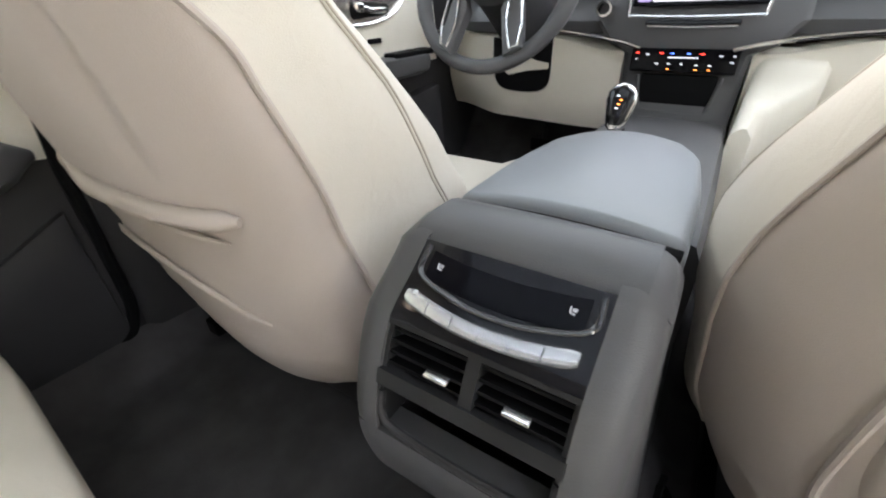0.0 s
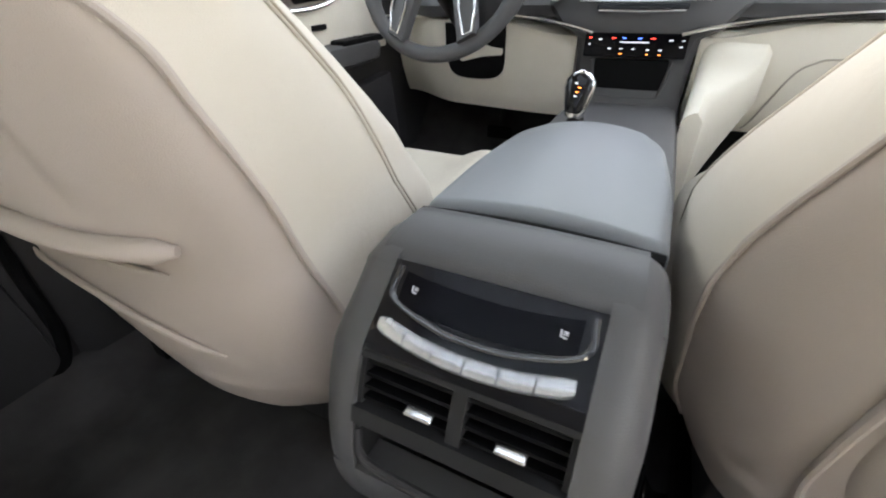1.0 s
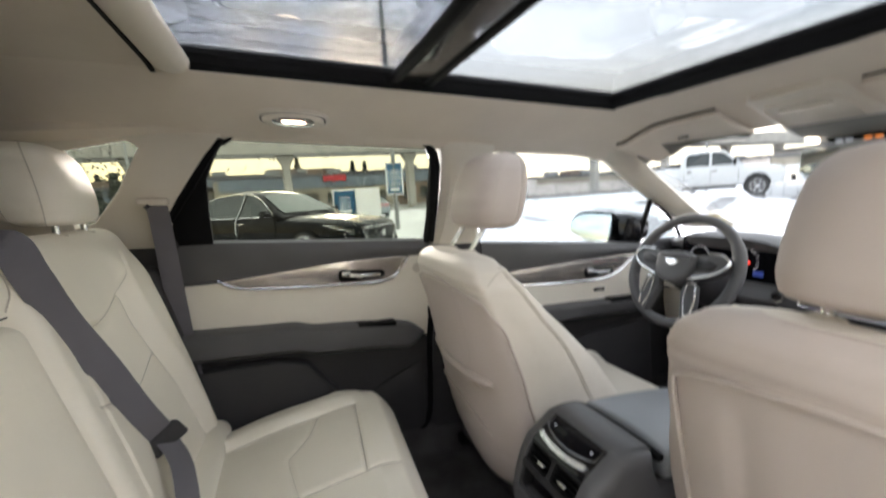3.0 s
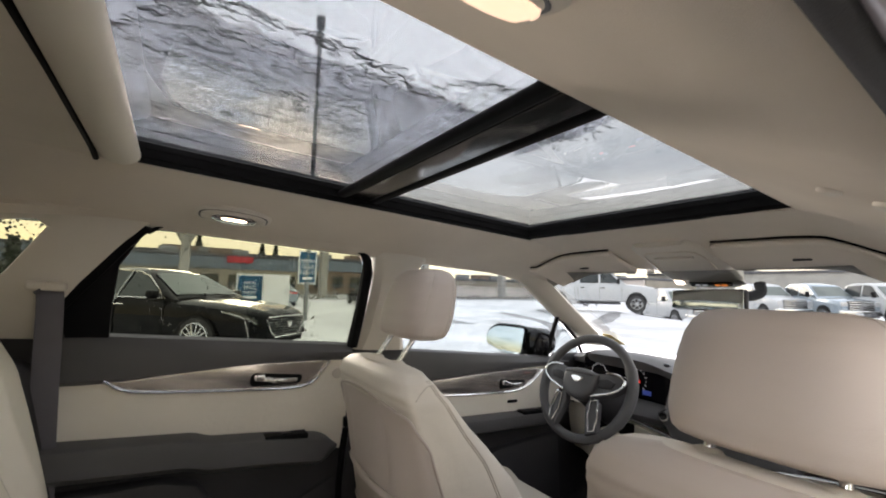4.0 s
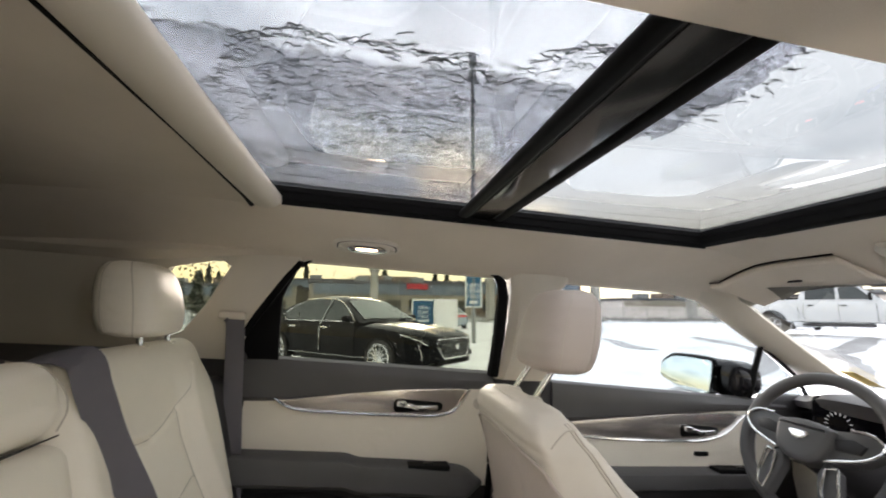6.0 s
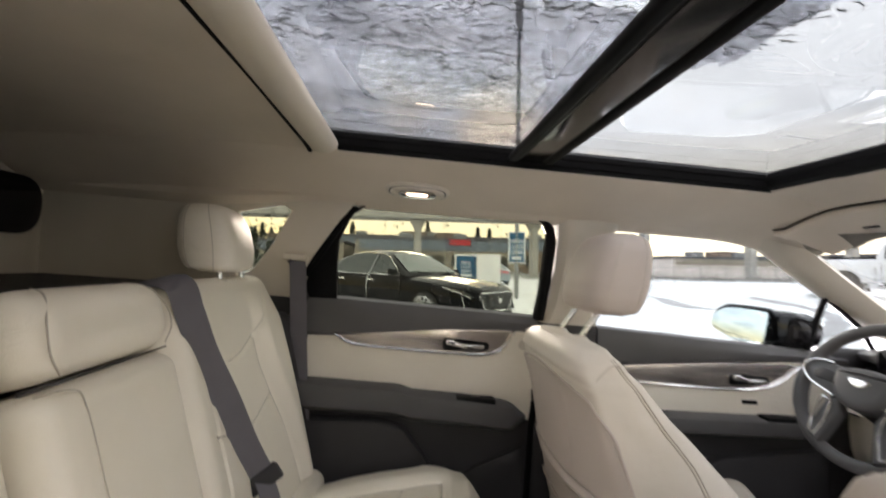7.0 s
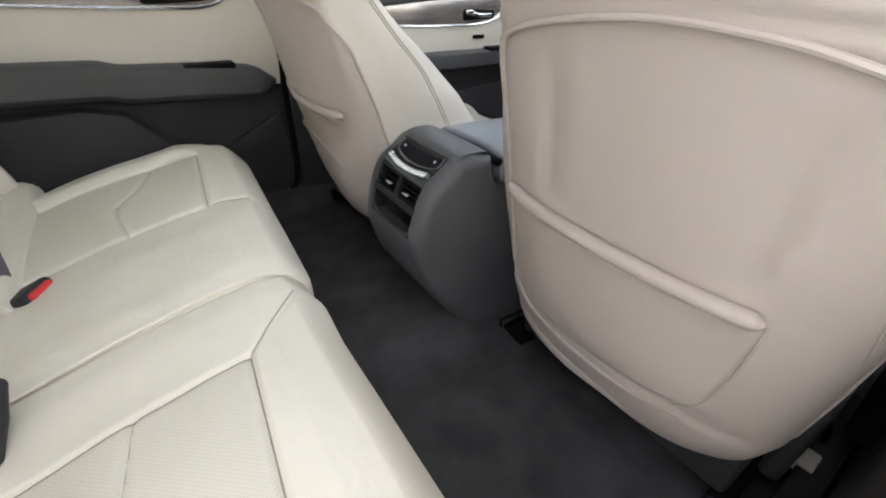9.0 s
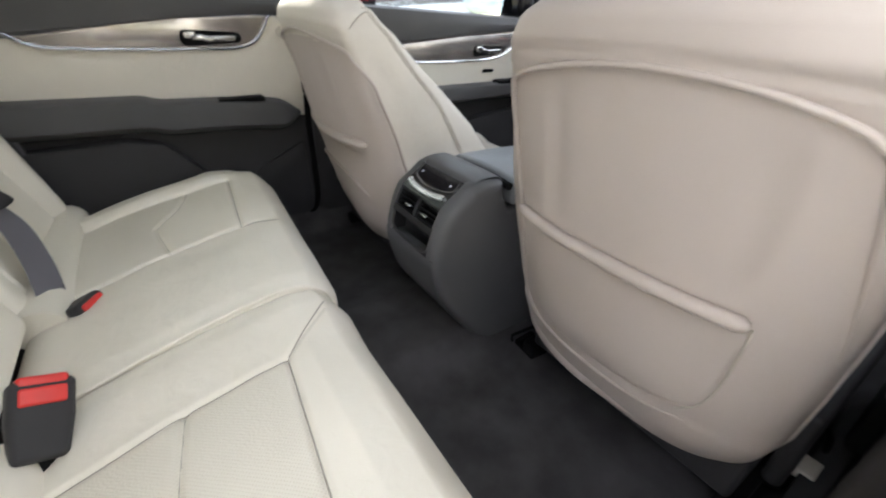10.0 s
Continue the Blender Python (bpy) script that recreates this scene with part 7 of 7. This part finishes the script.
def pickup(x, y, turn, paint, label):
    at = pose(x, y, ground_z(x, y), 0, 0, turn)
    c = thing("pickup_truck", label, "pickup truck")

    def add(name, bm, material, parent=c, lab=""):
        # the body stands tall over its wheels
        bm.transform(at if name in ("wheel", "rim", "rim_edge", "spoke") else at @ Matrix.Scale(1.12, 4, (0, 0, 1)))
        return lot(name, bm, material, parent, lab)
    top = lambda y: interp(y, [(-2.95, 1.25), (-1.0, 1.28), (-0.9, 1.22), (1.3, 1.20), (1.5, 1.22), (2.4, 1.14), (2.75, 1.06), (2.84, 0.98)])
    rings = []
    for yy in list(np.linspace(-2.95, 2.6, 30)) + [2.70, 2.78, 2.84]:
        w = interp(yy, [(-2.95, 0.96), (-2.8, 1.0), (2.3, 1.0), (2.65, 0.96), (2.84, 0.86)])
        t = top(yy)
        rings.append(mirrored([(w * 0.90, yy, 0.46), (w * 0.97, yy, 0.50), (w * 0.985, yy, 0.78), (w, yy, 0.86), (w * 0.985, yy, t - 0.12), (w * 0.95, yy, t - 0.02), (w * 0.84, yy, t), (w * 0.4, yy, t + 0.025), (0, yy, t + 0.03)]))
    add("body", loft(rings), paint)
    add("bed_floor", rbox(0.80, 0.92, 0.02, 0.01, at=(0, -1.92, 1.318)), BLACK, c, "dark open load bed")
    roof = lambda y: interp(y, [(-0.98, 1.30), (-0.86, 1.78), (-0.6, 1.88), (0.2, 1.90), (0.62, 1.84), (0.8, 1.76), (1.45, 1.22)])
    cabin = lambda v: 0.94 - 0.26 * max(0.0, v - 1.2)
    rings = []
    for yy in np.linspace(-0.98, 1.45, 30):
        r = roof(yy)
        rings.append(mirrored([(0.94, yy, 1.15)] + [(cabin(1.18 + (r - 1.22) * f), yy, 1.18 + (r - 1.22) * f) for f in (0.0, 0.5, 1.0)] + [(cabin(r) * 0.86, yy, r - 0.008), (cabin(r) * 0.4, yy, r + 0.006), (0, yy, r + 0.008)]))
    add("cabin", loft(rings), paint)
    rows = [[(f * cabin(roof(yy)) * 0.88, yy, roof(yy) + 0.014) for f in np.linspace(-1, 1, 7)] for yy in np.linspace(1.38, 0.84, 7)]
    add("windscreen", loft(rows, False, None, False), SCREEN_GLASS, c, "pale reflecting car glass")
    for s in (-1, 1):
        for o in ([(1.16, 1.27), (0.76, 1.68), (0.58, 1.77), (0.24, 1.79), (0.24, 1.27)], [(0.14, 1.27), (0.14, 1.79), (-0.62, 1.76), (-0.74, 1.66), (-0.76, 1.27)]):
            add("window", slab(o, 0.014, lambda u, v, w, s=s: (s * (cabin(v) + 0.002 + w), u, v)), CARGLASS)
        add("headlight", rbox(0.16, 0.05, 0.11, 0.04, at=(s * 0.74, 2.80, 0.95)), ALLOY)
        m = add("mirror", rbox(0.10, 0.05, 0.13, 0.04, at=(s * 1.12, 1.08, 1.36)), BLACK)
        add("mirror_arm", tube([(s * 0.93, 1.10, 1.28), (s * 1.06, 1.08, 1.32)], 0.025, 6), BLACK, m)
        add("side_step", tube([(s * 0.99, -0.9, 0.40), (s * 1.01, -0.75, 0.38), (s * 1.01, 1.0, 0.38), (s * 0.99, 1.15, 0.40)], 0.045, 8), DARK)
        for hy in (0.34, -0.62):
            add("door_handle", rbox(0.016, 0.10, 0.02, 0.01, at=(s * 1.0, hy, 1.06)), BLACK)
        for hy in (1.22, 0.19, -0.84, -1.0):
            add("door_gap", tube([(s * 0.985, hy, 0.52), (s * 1.0, hy, 0.86), (s * 0.975, hy, 1.14)], 0.008, 5), BLACK)
        for wy in (1.88, -1.85):
            add("wheel_arch", wheel_arch(wy, 0.42, 0.47, 0.985, s), BLACK)
            car_wheel(add, c, s, wy, 0.42, 1.015, 0.27, 6)
    g = add("grille", rbox(0.60, 0.05, 0.22, 0.04, at=(0, 2.82, 0.88)), BLACK)
    for k in range(4):
        add("grille_bar", rbox(0.58, 0.02, 0.022, 0.01, at=(0, 2.885, 0.74 + 0.10 * k)), CHROME, g)
    add("bumper", rbox(0.98, 0.10, 0.12, 0.06, at=(0, 2.84, 0.56)), CHROME, c, "chrome front bumper")
    add("rear_bumper", rbox(0.96, 0.08, 0.10, 0.05, at=(0, -2.98, 0.58)), CHROME)
    return c


SILVER = mat("silver_blue_car_paint", (0.30, 0.36, 0.42), 0.25, 0.4, coat=0.4)
sedan(-9.0, -0.52, -45, CARBLACK, "black luxury saloon parked on the snow")
pickup(-13.1, 18.3, -55, CARWHITE, "white crew-cab pickup truck parked on the snow")
pickup(-12.3, 24.3, -121, CARWHITE, "white pickup truck seen from its front corner")
for k in range(9):
    pickup(-9.6 + 2.4 * k, 29.0 + 0.5 * k, -128, (CARWHITE, SILVER, CARWHITE, CARWHITE, SILVER)[k % 5], "pickup truck parked in a row facing the lane")


far = ((-29, -13, 80, CARWHITE), (-29.5, 5.5, 95, SILVER), (-30, 12.5, 88, CARBLACK), (-27, 33, 70, CARWHITE))
for x, y, a, p in far:
    sedan(x, y, a, p, {CARWHITE: "white saloon parked far off on the snow", SILVER: "silver saloon parked far off on the snow", CARBLACK: "black saloon parked far off on the snow"}[p])


# banners
def lettering(text, size, m, material, parent):
    cu = bpy.data.curves.new("lettering", "FONT")
    cu.body, cu.size, cu.extrude, cu.align_x = text, size, 0.004, "CENTER"
    dg = new("lettering_source", cu)
    me = bpy.data.meshes.new_from_object(dg.evaluated_get(bpy.context.evaluated_depsgraph_get()))
    bpy.data.objects.remove(dg)
    ob = new("lettering", me)
    me.materials.append(material)
    ob.parent = parent
    ob.matrix_basis = m
    return ob


def banner(x, y, z, w, h, turn, label, pole):
    b = thing("banner_sign", label, "sign", "blue sale banners")
    at = LOT @ pose(x, y, z, 0, 0, turn)
    bm = rbox(w / 2, 0.015, h / 2, 0.01)
    bm.transform(at)
    part("panel", bm, BLUE, b, "dark blue banner panel")
    bm = rbox(w / 2 + 0.05, 0.012, h / 2 + 0.05, 0.01)
    bm.transform(at @ pose(0, 0.02, 0))
    part("edge", bm, WHITE, b)
    for k, t in enumerate(("NEW", "YEAR,", "NEW")):
        lettering(t, h * 0.20, at @ pose(0, -0.017, h * (0.14 - 0.19 * k), 90), WHITE, b)
    bm = rbox(w * 0.30, 0.004, h * 0.05, 0.003, at=(0, -0.018, -h * 0.36))
    bm.transform(at)
    part("text_bar", bm, WHITE, b)
    if pole:
        bm = tube([(0, 0.06, -z), (0, 0.06, pole)], 0.085, 10)
        bm.transform(at)
        part("pole", bm, STEEL, b)
        for k in (-1, 1):
            bm = rbox(0.16, 0.42, 0.07, 0.05, at=(0.0, 0.06 + k * 0.55, pole))
            bm.transform(at)
            part("lamp_head", bm, STEEL, b)
    return b


banner(-11.3, 1.28, 1.22, 0.58, 0.66, 82, "blue sale banner with white words", 0)
banner(-14.8, 3.7, 2.0, 0.54, 1.12, 75, "blue sale banner on a lamp post", 9.3)
box = thing("white_box", "white panel board standing in the snow", "board")
bm = rbox(0.05, 0.34, 0.42, 0.02, at=(-11.2, 1.92, 1.18))
lot("panel", bm, WHITE, box)
bm = rbox(0.03, 0.30, 0.40, 0.02, at=(-11.2, 1.92, 0.38))
lot("foot", bm, STEEL, box)

# elevated guideway on columns
way = thing("elevated_guideway", "pale concrete elevated guideway on columns", "bridge")
bm = rbox(2.2, 190, 0.70, 0.1, at=(-52.3, 0, 7.75))
lot("deck", bm, CONC, way)
for k in range(-5, 9):
    bm = rbox(0.65, 0.48, 3.55, 0.25, (2, 2, 8), lambda x, y, z: (x, y * (1 + 1.2 * smooth01((z - 2.4) / 1.1)), z), at=(-52.3, k * 15.3 + 0.57, 3.5))
    lot("column", bm, CONC, way)
lot("parapet", rbox(0.08, 190, 0.35, 0.03, at=(-50.2, 0, 8.75)), CONC, way)
# far buildings
FASCIA = mat("blue_grey_cladding", (0.15, 0.18, 0.22), 0.7, vary=0.2, scale=0.3)
ROOFS = mat("dark_roofing", (0.10, 0.10, 0.11), 0.9, vary=0.2, scale=0.4)
PALE = mat("pale_render", (0.60, 0.55, 0.52), 0.85, vary=0.15, scale=0.4)
BRICKY = mat("brown_cladding", (0.20, 0.15, 0.12), 0.9, vary=0.25, scale=0.5)
for x, y, w, d, h, m in ((-72, -24, 6, 13, 4.6, TAN), (-70, 4, 5, 13, 5.2, TAN), (-78, 28, 6, 12, 6.0, BRICKY), (-68, 52, 7, 11, 3.0, PALE), (-84, -2, 6, 20, 6.4, TAN), (-58, 74, 20, 9, 3.6, PALE), (-24, 92, 24, 8, 5.2, CONC), (24, 98, 26, 8, 5.0, TAN), (-72, -60, 8, 18, 5.0, CONC)):
    b = thing("low_building", "low flat-roofed commercial building in the distance", "building", "far buildings")
    lot("wall", rbox(w, d, h / 2, 0.1, at=(x, y, h / 2)), m, b)
    lot("roof", rbox(w + 0.3, d + 0.3, 0.2, 0.1, at=(x, y, h + 0.2)), ROOFS, b)
    lot("fascia", rbox(0.1, d * 0.95, h * 0.16, 0.05, at=(x + w + 0.1, y, h * 0.84)), TAN if m is PALE else FASCIA, b)
    lot("roof_box", rbox(1.6, d * 0.16, 0.55, 0.1, at=(x + w * 0.2, y + d * 0.15, h + 0.9)), BRICKY, b)
    for k in range(7 if y < 40 else 0):
        lot("window", rbox(0.1, d * 0.085, h * 0.17, 0.05, at=(x + w + 0.05, y - d * 0.82 + k * d * 0.27, h * 0.36)), CARGLASS, b)
    for k in range(2):
        lot("roof_unit", rbox(0.9, 1.1, 0.5, 0.1, at=(x + w * 0.4, y - d * 0.4 + k * d * 0.7, h + 0.8)), STEEL, b)
# chain-link fence along the lot
fence = thing("lot_fence", "low galvanised fence along the snowy lot", "fence")
for k in range(44):
    lot("post", tube([(-36 + 0.05 * k, -34 + 2.4 * k, 0), (-36 + 0.05 * k, -34 + 2.4 * k, 1.5)], 0.03, 6), STEEL, fence)
for z in (0.25, 0.8, 1.45):
    lot("rail", tube([(-36, -34, z), (-33.8, 69.2, z)], 0.018, 5), STEEL, fence)
red = thing("shop_sign", "red shop fascia sign on a far building", "sign")
lot("panel", rbox(0.15, 1.7, 0.45, 0.05, at=(-64.6, 7.6, 4.9)), mat("red_sign", (0.45, 0.04, 0.05), 0.5), red)
# lamp posts and conifers
for x, y, h in ((-24, -7.2, 7), (-30, 14, 7), (-26, 36, 7), (-19, 42, 7)):
    p = thing("street_lamp", "grey steel lamp post on the lot", "street lamp", "lamp posts")
    lot("pole", tube([(x, y, 0), (x, y, h)], [0.10, 0.06], 10), STEEL, p)
    lot("head", rbox(0.35, 0.12, 0.06, 0.04, at=(x + 0.3, y, h)), STEEL, p)
rng = random.Random(4)


def conifer(x, y, h):
    t = thing("conifer", "dark spruce tree on the skyline", "tree", "far trees")
    lot("trunk", tube([(x, y, 0), (x, y, h)], [0.16, 0.03], 7), mat("bark", (0.07, 0.05, 0.04), 0.9), t)
    bm = bmesh.new()
    for k in range(int(h * 60)):
        z = h * (0.12 + 0.86 * rng.random() ** 0.8)
        r = (h - z) * 0.24 * (0.35 + 0.65 * rng.random())
        a = rng.random() * 6.283
        c = Vector((x + r * math.cos(a), y + r * math.sin(a), z))
        s = 0.22 + 0.30 * rng.random()
        v = [bm.verts.new(c + Vector((rng.uniform(-s, s), rng.uniform(-s, s), rng.uniform(-s, s) * 0.7))) for _ in range(4)]
        for f in ((0, 1, 2), (0, 2, 3), (0, 1, 3), (1, 2, 3)):
            bm.faces.new([v[i] for i in f])
    lot("crown", bm, NEEDLE, t)


for k in range(20):
    conifer(-92 - rng.random() * 12, -62 + k * 4.2 + rng.random() * 3, 7 + rng.random() * 5)
for k in range(9):
    conifer(-47 - rng.random() * 4, -30 + k * 2.1 + rng.random(), 3.5 + rng.random() * 2.5)

# bare hedges between the lot and the far road
for x, y0, y1, h in ((-41, -40, 6, 1.5), (-42, 9, 24, 1.1), (-46, 24, 84, 0.5), (-50, 30, 84, 0.6)):
    bm = bmesh.new()
    for k in range(int((y1 - y0) * 26)):
        y = y0 + (y1 - y0) * rng.random()
        t = h * (0.55 + 0.45 * noise.noise((y * 0.35, x, 0)))
        c = Vector((x + rng.gauss(0, 0.5), y, t * rng.random()))
        s = 0.08 + 0.16 * rng.random()
        v = [bm.verts.new(c + Vector((rng.uniform(-s, s), rng.uniform(-s, s), rng.uniform(-s, s)))) for _ in range(4)]
        for f in ((0, 1, 2), (0, 2, 3), (0, 1, 3), (1, 2, 3)):
            bm.faces.new([v[i] for i in f])
    bm.transform(LOT)
    tagged(link("hedge", bm, mat("bare_twigs", (0.26, 0.245, 0.23), 0.95, vary=0.4, scale=3)), "bare brown hedge dusted with snow", "hedge", kind="stuff")
